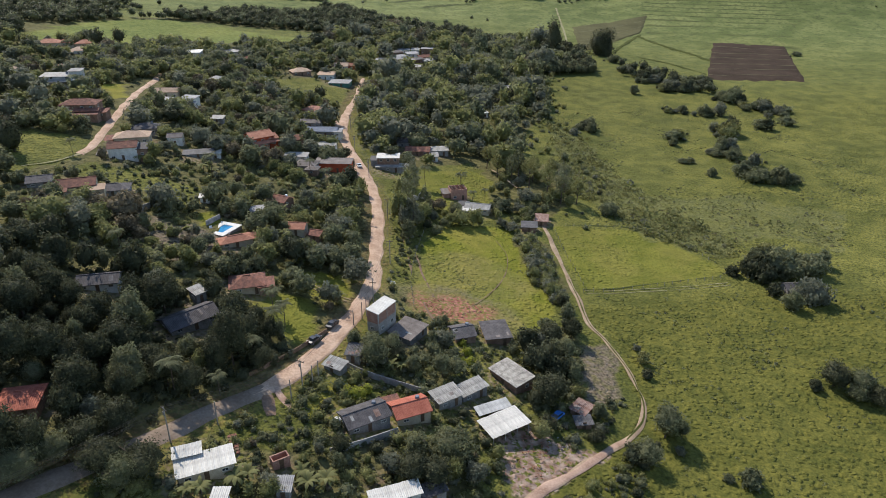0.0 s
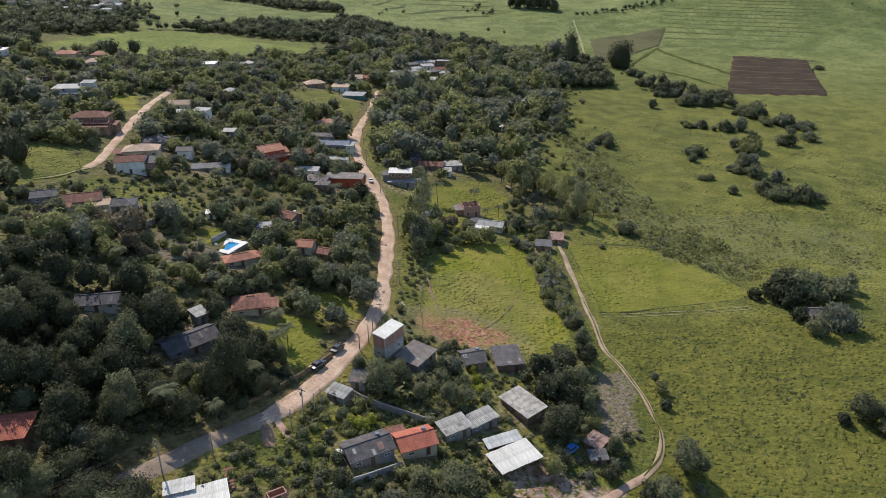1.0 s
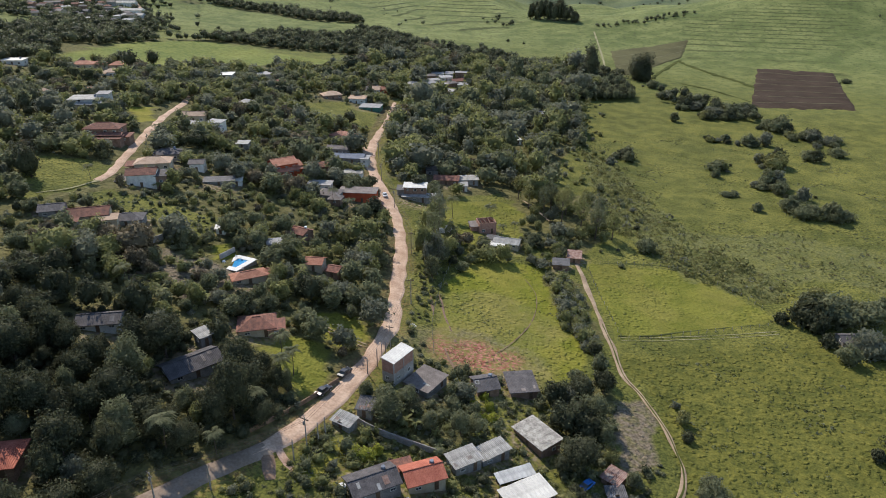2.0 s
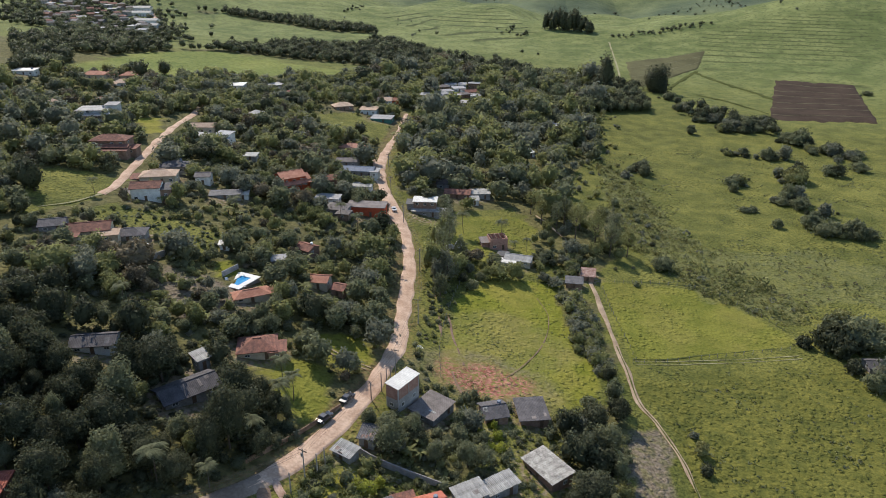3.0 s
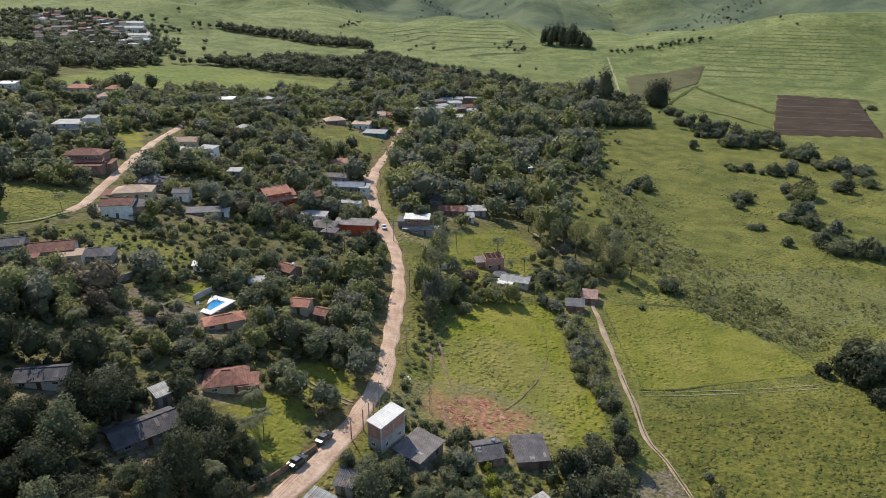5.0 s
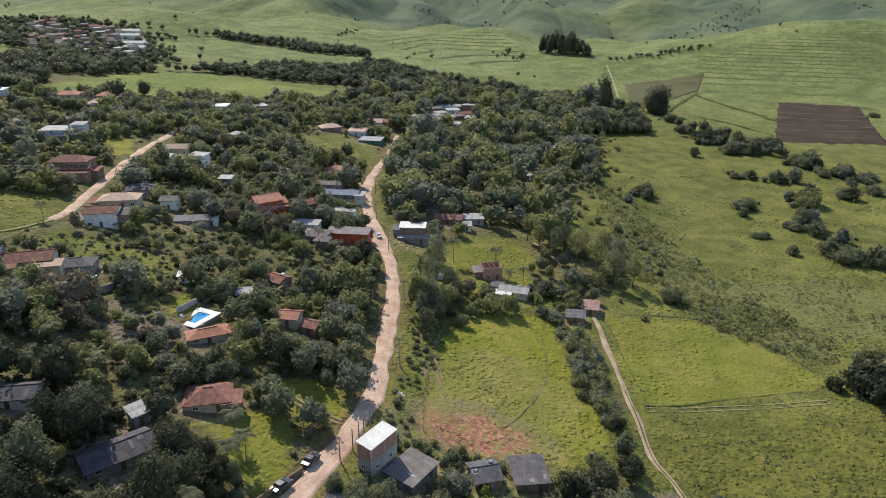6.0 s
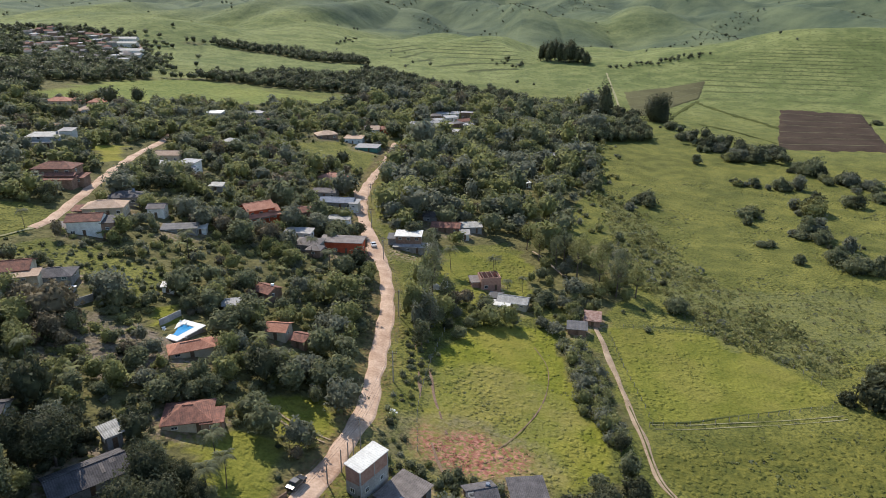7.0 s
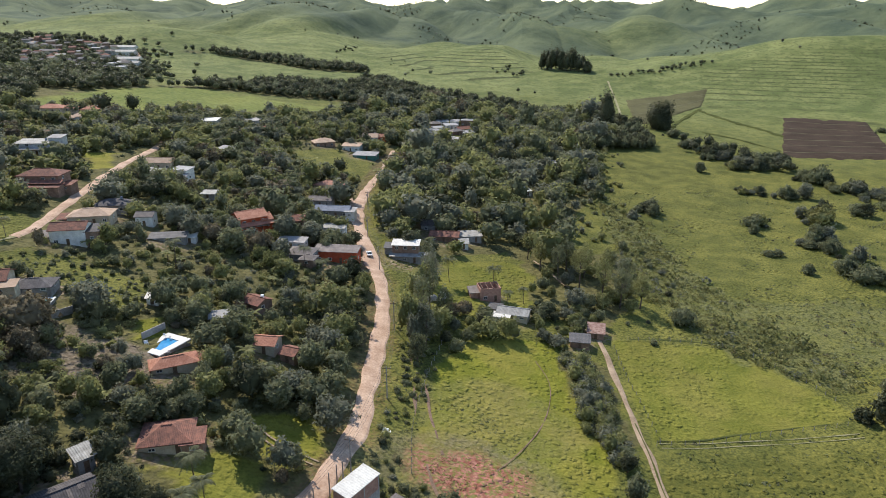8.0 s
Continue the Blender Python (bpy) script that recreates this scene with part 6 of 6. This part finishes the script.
for i, (x, y, w, h) in enumerate(((30, 284, 7, 14), (37, 278, 8, 17), (44, 272, 8, 16), (49, 266, 8, 15), (24, 290, 6, 12), (40, 290, 7, 14), (52, 276, 8, 17), (47, 286, 7, 15), (56, 268, 7, 13), (34, 294, 7, 14), (20, 300, 6, 12))):
    big_tree(x, y, w, h, "leaf_olive" if i % 3 == 1 else "leaf_light" if i % 3 else "leaf", "tall open-crowned tree above the farm gate", 260 + i, 0.3, 24, 1500, 0.22, 0)
for i, (x, y, w, h) in enumerate(((104, 149, 10, 9), (109, 146, 9, 8), (112, 141, 8, 6), (107, 143, 6, 5), (98, 147, 4, 3.5))):
    big_tree(x, y, w, h, "leaf" if i % 2 else "leaf_dark", "large spreading tree standing alone on the pasture", 360 + i, 0.0, 18, 1500, 0.22)
for i, (x, y) in enumerate([(-18.2, 120.1), (-20.3, 120.1), (-16.8, 122.7)]):
    big_tree(x, y, 4.6 - i * 0.8, 3.2 - i * 0.4, "leaf_lime", "bright yellow-green leafy shrub below the road bend", 370 + i, -0.1, 14, 900, 0.17)
for i, (x, y) in enumerate([(4, 141.8), (6.3, 145.4), (2.2, 144.9), (5, 149), (6.9, 141.4)]):
    big_tree(x, y, 3.2 + 0.3 * (i % 3), 2.0 + 0.3 * (i % 2), "leaf_lime", "low light green shrub between the lower houses", 380 + i, -0.15, 12, 600, 0.17)
big_tree(2.4, 106.5, 10.5, 7.6, "leaf", "broad spreading dark mango tree between the houses", 280, 0.2, 20, 2600, 0.24)
big_tree(-5.0, 105.6, 7, 5.5, "leaf", "rounded green tree beside the open shed", 281, 0.2, 14, 1500, 0.22)
big_tree(35.6, 161, 7.5, 7, "leaf_dark", "dark spreading tree between the field and the farm track", 283, 0.2, 16, 1800, 0.24)
big_tree(28.5, 163, 5, 4.5, "leaf", "small green tree at the corner of the field", 284, 0.2, 12, 1200, 0.22)
big_tree(35.8, 178.5, 4.6, 4.8, "leaf_dark", "small round dark tree at the end of the hedge", 285, 0.15, 12, 1200, 0.22)
big_tree(29, 155.5, 9, 8, "leaf_dark", "large dark tree above the lower houses", 282, 0.2, 18, 2200, 0.24)
big_tree(31, 147.5, 9, 8.5, "leaf", "large round green tree beside the farm track", 283, 0.2, 16, 1800, 0.23)
# every second crown is in dark leaf, for cloud shade over this corner
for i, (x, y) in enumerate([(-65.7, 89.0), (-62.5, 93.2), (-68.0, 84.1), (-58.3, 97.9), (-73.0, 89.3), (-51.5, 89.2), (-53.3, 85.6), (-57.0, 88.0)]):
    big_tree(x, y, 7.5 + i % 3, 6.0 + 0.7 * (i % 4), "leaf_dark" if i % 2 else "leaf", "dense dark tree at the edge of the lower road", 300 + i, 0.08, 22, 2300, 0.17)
for i, (x, y) in enumerate([(22.0, 128.5), (23.6, 121.0), (21.3, 117.7), (36.4, 127.0), (34.5, 119.2), (32.6, 135.3), (27.9, 136.4)]):
    big_tree(x, y, 4.2 + 0.8 * (i % 3), 3.6 + 0.6 * (i % 4), ("leaf", "leaf_dark", "leaf_olive")[i % 3], "bushy tree shading the lower yard", 330 + i, 0.05, 16, 1200, 0.16)
for i, (x, y) in enumerate(((-45.1, 112.6), (-38.2, 141.5), (-39.8, 138), (-7.3, 264), (11.6, 253), (-41, 125), (-39.8, 178), (-53, 110), (-32, 198), (-84, 160), (-28, 190), (7.3, 263.3), (16.9, 258), (-50.9, 250.1), (-43.8, 243.1), (-70.8, 357.9), (-68.3, 365.1), (-30.4, 228), (-42.1, 146.9), (-81, 227.2), (-125.8, 223.4))):
    s = 0.72 + 0.1 * (i % 4)
    plant(PALM[i % 2], x, y, (s, s, s), 40 * i, "palm with drooping feathery fronds in a garden", "palm", "garden palms")
for i, (x, y) in enumerate(((-7.8, 134), (-9.8, 133), (-34.3, 92), (-36, 90.5), (-43, 86.5), (-41, 87.5), (-24, 92.5), (-11.3, 136.4), (2.3, 138.5), (-12, 133), (-34.8, 213), (-31, 208), (-35.4, 222), (-33, 217), (-78, 146), (-30.5, 201), (-29, 212), (-25.5, 95), (-21, 94), (-74, 150), (-89.6, 272.3), (-86.5, 268.8), (-85.6, 274.2), (-74.9, 250.5), (-85.2, 237.5), (-106.2, 231.4), (-105.3, 227.4), (-85.3, 231.7), (-81.4, 231.4), (-28.8, 223.7), (-29.4, 218.1), (-34, 246.7), (-47.8, 237.7), (-55.8, 232.3), (-52.4, 202.7), (-52.8, 208), (-65.5, 163.5), (-76.1, 161.8), (-75.5, 158.7), (-48.3, 190), (-34.3, 207.8), (-31.7, 204), (-67.4, 294.9), (-85.4, 306.7), (-71.2, 332.3))):
    s = 0.8 + 0.12 * (i % 4)
    plant(BANANA[i % 2], x, y, (s, s, s), 55 * i, "banana plant with long bright green leaves", "banana plant", "banana plants")


# ---- pools ----
def pool(x, y, turn, deck_l, deck_w, l, w, water, label):
    ob = thing("swimming_pool", x, y, gz(x, y) + 0.15, turn, label, "pool")
    bm = bmesh.new()
    for x0, x1, y0, y1 in ((-deck_l / 2, -l / 2, -deck_w / 2, deck_w / 2), (l / 2, deck_l / 2, -deck_w / 2, deck_w / 2), (-l / 2, l / 2, -deck_w / 2, -w / 2), (-l / 2, l / 2, w / 2, deck_w / 2)):
        add_box(bm, x0, x1, y0, y1, 0.05, 0.25)
    part("deck", bm, M["pool_tile"], ob, "white paved pool deck")
    part("retaining_wall", wall_mesh(deck_l - 0.3, deck_w - 0.3, 0.045, "none", 0.5, 2.0), M["grey_wall"], ob, "grey retaining wall under the deck")
    part("basin", box(-l / 2, l / 2, -w / 2, w / 2, -1.6, -0.9), M["pool_tile"], ob)
    part("water", box(-l / 2 + 0.01, l / 2 - 0.01, -w / 2 + 0.01, w / 2 - 0.01, -0.85, 0.12), water, ob)
    return ob


pool(-65.6, 186.8, 68, 9.0, 7.0, 5.2, 3.4, M["water"], "blue swimming pool set in a white paved deck")
pool(-96.8, 191.6, 12, 6.5, 5.0, 4.6, 2.8, M["water_green"], "pale green swimming pool with a white deck")
r = random.Random(8)
for i in range(5):
    a = (-66.5 + r.uniform(-3.5, 3.5), 187 + r.uniform(-1, 1) + (3 if i % 2 else -3))
    chair = thing("garden_chair", a[0], a[1], gz(*a) + 0.4, r.uniform(0, 360), "white plastic garden chair on the pool deck", "chair", "chairs at the pool")
    part("seat", box(-0.25, 0.25, -0.25, 0.25, 0.4, 0.45), M["car_white"], chair)
    part("backrest", box(-0.25, 0.25, 0.2, 0.25, 0.45, 0.9), M["car_white"], chair)
    for sx in (-0.22, 0.22):
        for sy in (-0.22, 0.22):
            part("leg", box(sx - 0.02, sx + 0.02, sy - 0.02, sy + 0.02, 0, 0.4), M["car_white"], chair)


# ---- walls and fences ----
def wall_run(name, line, high, thick, material, label):
    pts = smooth_line(line, 2.0)
    bm = bmesh.new()
    for p, q in zip(pts, pts[1:]):
        d = Vector((*(q - p), 0)).normalized() if np.hypot(*(q - p)) else Vector((1, 0, 0))
        n = Vector((-d.y, d.x, 0)) * thick / 2
        c = []
        for e in (p, q):
            z = gz(*e)
            for s in (-1, 1):
                for zz in (z - 0.5, z + high):
                    c.append(bm.verts.new((e[0] + n.x * s, e[1] + n.y * s, zz)))
        for f in ((0, 1, 5, 4), (2, 6, 7, 3), (1, 3, 7, 5), (0, 2, 3, 1), (4, 5, 7, 6)):
            bm.faces.new([c[i] for i in f])
    bmesh.ops.recalc_face_normals(bm, faces=bm.faces)
    me = bpy.data.meshes.new(name)
    bm.to_mesh(me)
    bm.free()
    me.materials.append(material)
    return tagged(new(name, me), label, "wall")


wall_run("garden_wall", [(-21.5, 101.8), (-16, 105.6), (-9.1, 111.2)], 1.6, 0.2, M["slab"], "grey concrete block garden wall below the houses")
wall_run("garden_wall", [(-23.4, 131), (-17.1, 128.4), (-4.9, 126.0)], 1.5, 0.2, M["grey_wall"], "long weathered grey garden wall between trees")
wall_run("roadside_wall", [(-42.2, 118.8), (-34.2, 131.7), (-28.4, 143.1)], 1.0, 0.25, M["earth"], "low dark earthen roadside wall along the bend")
wall_run("garden_wall", [(-70.6, 187), (-68.6, 193.9)], 1.6, 0.2, M["slab"], "pale garden wall beside the swimming pool")
wall_run("garden_wall", [(-91.6, 182.5), (-87.6, 192.9)], 1.8, 0.2, M["grey_wall"], "dark retaining wall below the second pool")
wall_run("roadside_wall", [(-61.1, 94.3), (-59.6, 96.8)], 1.3, 0.15, M["pale_sheet"], "pale board gate at the roadside")


def fence(line, label, gap=3.0, high=1.25):
    pts = smooth_line(line, gap)
    ob = thing("fence", *pts[0], gz(*pts[0]), 0, label, "fence")
    base = Vector((*pts[0], gz(*pts[0])))
    for p in pts:
        q = part("post", FENCE_POST, None, ob)
        q.matrix_local = pose(*(Vector((*p, gz(*p))) - base))
    for k in (0.4, 0.8, 1.15):
        part("wire", tube([tuple(Vector((*p, gz(*p) + k)) - base) for p in pts], 0.012, 3), M["cable"], ob)
    return ob


bm = box(-0.06, 0.06, -0.06, 0.06, -0.3, 1.3, soft=0.015)
FENCE_POST = bpy.data.meshes.new("post")
bm.to_mesh(FENCE_POST)
bm.free()
FENCE_POST.materials.append(M["pole"])
fence([(44.6, 190.4), (55, 193.5), (65.9, 198.1), (80, 203.5), (95.8, 209)], "wire fence on wooden posts across the meadow")
fence([(42.3, 236), (43.2, 217.9), (44.6, 204.8), (45.6, 191.5)], "wire fence on wooden posts along the farm track")
fence([(47.5, 243), (64, 246.5), (79.6, 246), (92, 232), (98.2, 220.9)], "wire fence on wooden posts above the mown field")
fence([(-8, 164), (-9.5, 180), (-8.5, 200), (-6, 222)], "wire fence on wooden posts beside the bright field")


# ---- power line ----
def utility_pole(x, y, high, arm, turn):
    ob = thing("utility_pole", x, y, gz(x, y), turn, "grey concrete utility pole with a wooden cross-arm" if arm else "plain grey utility pole beside the road", "pole", "poles along the road")
    part("shaft", tube([(0, 0, -0.5), (0, 0, high * 0.5), (0, 0, high)], 0.15, 8, 0.1), M["pole"], ob)
    if arm:
        part("cross_arm", box(-1.0, 1.0, -0.06, 0.06, high - 0.6, high - 0.46), M["wood"], ob)
        for k in (-0.9, -0.4, 0.4, 0.9):
            part("insulator", tube([(k, 0, high - 0.46), (k, 0, high - 0.3)], 0.05, 6), M["slab"], ob)
        part("transformer", tube([(0.28, 0, high - 1.9), (0.28, 0, high - 1.2)], 0.22, 8), M["grey_wall"], ob) if turn % 2 else None
    return ob


POLES = [(-78, 62), (-49.6, 97.6), (-29.8, 119.0), (-18.6, 159.5), (-16.2, 187.5), (-19.5, 222), (-30.0, 262), (-39, 291), (-45, 325), (-46.5, 365), (-47, 410)]
for i, (x, y) in enumerate(POLES):
    a, b = POLES[max(i - 1, 0)], POLES[min(i + 1, len(POLES) - 1)]
    utility_pole(x, y, 8.0, True, int(math.degrees(math.atan2(b[1] - a[1], b[0] - a[0])) + 90))
for x, y, h in ((-43.1, 104.2, 5.5), (-28.2, 121.8, 5.0), (-27.4, 124.5, 4.5), (-31.5, 115.5, 5.0), (-20.9, 152.5, 5.0), (-20.0, 154.5, 5.5), (-19.4, 156.5, 5.0), (-22.6, 148.5, 4.5)):
    utility_pole(x, y, h, False, 0)
line_ob = thing("power_line", *POLES[0], gz(*POLES[0]) + 7.7, 0, "thin black cables sagging between utility poles", "cable")
base = Vector((*POLES[0], gz(*POLES[0]) + 7.7))
for side in (-0.9, -0.4, 0.4, 0.9):
    pts = []
    for (ax, ay), (bx, by) in zip(POLES, POLES[1:]):
        d = Vector((bx - ax, by - ay)).normalized()
        for i in range(6):
            t = i / 6
            pts.append(tuple(Vector((ax + (bx - ax) * t + d.y * side, ay + (by - ay) * t - d.x * side, (gz(ax, ay) * (1 - t) + gz(bx, by) * t) + 7.7 - 3.2 * t * (1 - t))) - base))
    part("cable", tube(pts, 0.022, 3), M["cable"], line_ob)


# ---- vehicles ----
def car(x, y, turn, paint, label):
    ob = thing("car", x, y, gz(x, y) + 0.2, turn, label, "car")
    bm = bmesh.new()
    prof = [(-2.0, 0.35), (-2.05, 0.85), (-1.35, 0.95), (1.0, 0.95), (1.95, 0.8), (2.05, 0.4)]
    rows = [[bm.verts.new((px, s, pz)) for px, pz in prof] for s in (-0.85, 0.85)]
    for i in range(len(prof)):
        j = (i + 1) % len(prof)
        bm.faces.new((rows[0][i], rows[0][j], rows[1][j], rows[1][i]))
    bm.faces.new(rows[0])
    bm.faces.new(rows[1][::-1])
    bmesh.ops.bevel(bm, geom=bm.edges[:], offset=0.05, segments=1, affect="EDGES")
    part("body", bm, paint, ob)
    for name, m, prof, half in (("window_band", M["glass"], [(-1.35, 0.95), (-0.95, 1.38), (0.35, 1.38), (0.98, 0.95)], 0.76), ("roof", paint, [(-1.0, 1.38), (-0.9, 1.45), (0.25, 1.45), (0.38, 1.38)], 0.74)):
        bm = bmesh.new()
        a = [[bm.verts.new((px, s * half * (0.9 if pz > 1.2 else 1), pz)) for px, pz in prof] for s in (-1, 1)]
        for i in range(4):
            j = (i + 1) % 4
            bm.faces.new((a[0][i], a[0][j], a[1][j], a[1][i]))
        bm.faces.new(a[0])
        bm.faces.new(a[1][::-1])
        part(name, bm, m, ob)
    for wx in (-1.25, 1.25):
        for wy in (-0.8, 0.8):
            wheel = part("wheel", tube([(0, -0.1, 0), (0, 0.1, 0)], 0.32, 14), M["tyre"], ob)
            wheel.matrix_local = pose(wx, wy, 0.32)
            part("rim", tube([(0, -0.11, 0), (0, 0.11, 0)], 0.18, 10), M["pole"], wheel)
    for wy in (-0.6, 0.6):
        part("headlight", box(2.0, 2.05, wy - 0.18, wy + 0.18, 0.6, 0.74), M["pool_tile"], ob)
    return ob


car(-35.2, 272.6, 108, M["car_white"], "white hatchback car driving along the dirt road")
car(-30.6, 137.6, 60, M["car_dark"], "dark car parked at the edge of the dirt road")
car(-27.5, 146.0, 66, M["car_dark"], "dark car parked in the shade beside the road")


# ---- yard things ----
def cloth(name, x, y, turn, w, d, high, material, label, category, seed):
    """A crumpled sheet thrown over something."""
    bm = bmesh.new()
    n = 9
    grid = [[bm.verts.new(((i / (n - 1) - 0.5) * w, (j / (n - 1) - 0.5) * d, high * max(0.0, 1 - ((i / (n - 1) - 0.5) * 2) ** 4 - ((j / (n - 1) - 0.5) * 2) ** 4) + 0.14 * noise.noise((i * 0.9, j * 0.9, seed)))) for j in range(n)] for i in range(n)]
    for i in range(n - 1):
        for j in range(n - 1):
            bm.faces.new((grid[i][j], grid[i + 1][j], grid[i + 1][j + 1], grid[i][j + 1]))
    bmesh.ops.solidify(bm, geom=bm.faces[:], thickness=0.03)
    me = bpy.data.meshes.new(name)
    bm.to_mesh(me)
    bm.free()
    me.materials.append(material)
    ob = new(name, me)
    ob.matrix_world = pose(x, y, gz(x, y) + 0.1, 0, 0, turn)
    return tagged(ob, label, category)


car(26.2, 125.1, 225, M["car_blue"], "small blue car parked in the shaded yard")
cloth("tarpaulin", -14.8, 241.1, 30, 4.5, 3.0, 1.6, M["white_sheet"], "white sheet awning beneath the tall trees", "tarpaulin", 4)
cloth("tarpaulin", -11.3, 246.6, 10, 3.5, 2.2, 1.6, M["white_sheet"], "white sheet awning beneath the tall trees", "tarpaulin", 5)
cloth("tarpaulin", -8.5, 250.2, 75, 4.0, 2.6, 1.8, M["white_sheet"], "white sheet awning beside the garden trees", "tarpaulin", 6)
tank = thing("water_tank", -21.4, 110.5, gz(-21.4, 110.5), 0, "white plastic water tank beside the grey house", "tank")
part("drum", tube([(0, 0, 0), (0, 0, 0.2), (0, 0, 1.2), (0, 0, 1.5)], 0.85, 14, 0.75), M["car_white"], tank)
part("lid", tube([(0, 0, 1.5), (0, 0, 1.62)], 0.7, 14, 0.5), M["pool_tile"], tank)
stair = thing("garden_steps", -39.0, 99.6, gz(-39.0, 99.6), 22, "brown earth and timber steps beside the long white house", "steps")
for i in range(7):
    dy = -2.4 + i * 0.75
    part("step", box(-0.9, 0.9, dy, dy + 0.7, -0.6, gz(-39.0 - dy * 0.37, 99.6 + dy * 0.93) - gz(-39.0, 99.6) + 0.22, soft=0.03), M["wood"] if i % 2 else M["old_tile"], stair)
r = random.Random(14)


def heap(name, cx, cy, rx, ry, count, material, label, lo, hi):
    """Clods, rubble or planks strewn on the ground, in one mesh."""
    iv, it = ico()
    vs, fs, n = [], [], 0
    for i in range(count):
        a, q = r.uniform(0, math.tau), math.sqrt(r.random())
        x, y = cx + rx * q * math.cos(a), cy + ry * q * math.sin(a)
        if noise.noise((x * 0.35, y * 0.35, 6)) < -0.05:
            continue
        s = np.array([r.uniform(lo, hi), r.uniform(lo, hi), r.uniform(lo, hi) * 0.6])
        vs.append(iv * s * np.array([[r.uniform(0.75, 1.2)] for _ in iv]) + (x, y, gz(x, y) + 0.05))
        fs.append(it + n)
        n += len(iv)
    return tagged(new(name, mesh_of(name, np.vstack(vs), np.vstack(fs), [material])), label, name.replace("_", " "), kind="stuff")


heap("clods", 3.2, 167.0, 10, 5.0, 760, M["clay"], "clods of red clay on the bare patch of field", 0.06, 0.19)
heap("rubble", 9.5, 132.5, 2.6, 1.6, 60, M["wood"], "broken boards and rubbish behind the pale sheds", 0.08, 0.3)
heap("rubble", 20, 112, 5, 7, 110, M["clay"], "red rubble and builders' rubbish in the yard", 0.07, 0.25)
heap("rubble", 26, 116, 3, 3, 70, M["slab"], "pale rubble heaped beside the yard", 0.08, 0.28)
heap("stones", -14.6, 175.3, 0.9, 0.9, 9, M["pool_tile"], "white painted stones at the roadside", 0.25, 0.5)
ribbon("path", [(-35.2, 118.2), (-33.8, 116.1), (-31.2, 113.2), (-28.9, 110.3), (-26.1, 108.4), (-23, 107.6)], (1.4, 1.6, 1.6, 1.4, 1.2, 1.0), M["pink_dirt"], "short dirt path down from the road to the houses", 0.16, 0.4)
ribbon("path", [(-36.5, 115.2), (-35.2, 112.2), (-34.0, 109.4)], 2.2, M["earth"], "bare brown bank below the road", 0.14, 0.7)
for side in (-0.75, 0.75):
    ribbon("path", [(-42.6 + side * 0.6, 168.6 + side * 0.8), (-39.2 + side * 0.6, 166.4 + side * 0.8), (-35.5 + side * 0.6, 163.9 + side * 0.8), (-30.8 + side * 0.6, 161.5 + side * 0.8), (-25.3 + side * 0.6, 160.2 + side * 0.8)], 0.42, M["track"], "pale driveway rut beside the small meadow", 0.14, 0.2, 5)
ribbon("road", [(-148.7, 355.3), (-153, 372), (-160, 391), (-185, 398), (-211.8, 394)], 3.4, M["dirt_road"], "narrow dirt drive to the upper houses", 0.12, 0.5)
ribbon("road", FAR_ROAD, 1.9, M["wheel_rut"], "far sandy farm road climbing the valley", 0.3, 0.8)
ribbon("ditch", DITCH, 0.35, M["earth"], "eroded brown ditch along the edge of the field", 0.02, 0.7)
ribbon("ditch", [(-2.6, 171.6), (-4.4, 178.3), (-6.4, 185.5), (-8.7, 197.9), (-10.4, 204)], (0.9, 0.6, 0.6, 0.5, 0.4), M["earth"], "narrow brown gully running down to the bare clay", 0.06, 0.28)
ribbon("path", [(8.2, 170.1), (12.4, 176.8), (18.0, 188.3), (20.9, 199.2), (21.6, 210.6), (18.2, 221.8)], (0.32, 0.26, 0.28, 0.24, 0.2, 0.18), M["earth"], "faint worn footpath curving over the field", 0.09, 0.14, 5)
ribbon("path", [(22.4, 299.4), (26.8, 292.2), (30.4, 283.3), (35.2, 274.6)], 1.1, M["track"], "pale footpath among the trees above the farm gate", 0.1, 0.3)
ribbon("bank", [(192.9, 700.1), (205.1, 657.0), (218.0, 624.6), (226.8, 592.3)], 5.0, M["dark_grass"], "dark overgrown contour bank above the ploughed field", 0.4, 2.4, 7)
ribbon("bank", [(148.5, 619.6), (170.4, 662.5), (195.2, 708.4)], 4.0, M["dark_grass"], "dark overgrown bank beside the stubble field", 0.45, 1.6, 7)
ribbon("bank", [(168.7, 603.1), (187.6, 580.7), (205.9, 541.1)], 2.0, M["dark_grass"], "thin dark contour line across the slope", 0.4, 1.2, 5)
ribbon("road", [(-397, 823), (-371, 778), (-327, 696), (-309, 664)], 6.0, M["dirt_road"], "pale road along the edge of the far town", 0.4, 1.0)
ribbon("road", [(-512, 819), (-491, 796), (-463, 754)], 5.0, M["dirt_road"], "pale road into the far town", 0.4, 1.0)
ribbon("bank", [(45, 192.2), (55, 195), (65.9, 199.8), (80, 205.2), (96, 210.6)], 0.5, M["dark_grass"], "dark rank grass along the meadow fence", 0.12, 0.5, 5)
ribbon("bank", [(47.5, 244), (64, 247.5), (79.6, 247), (92, 233), (99, 221)], 1.1, M["dark_grass"], "dark rank grass along the upper meadow fence", 0.10, 0.7, 5)
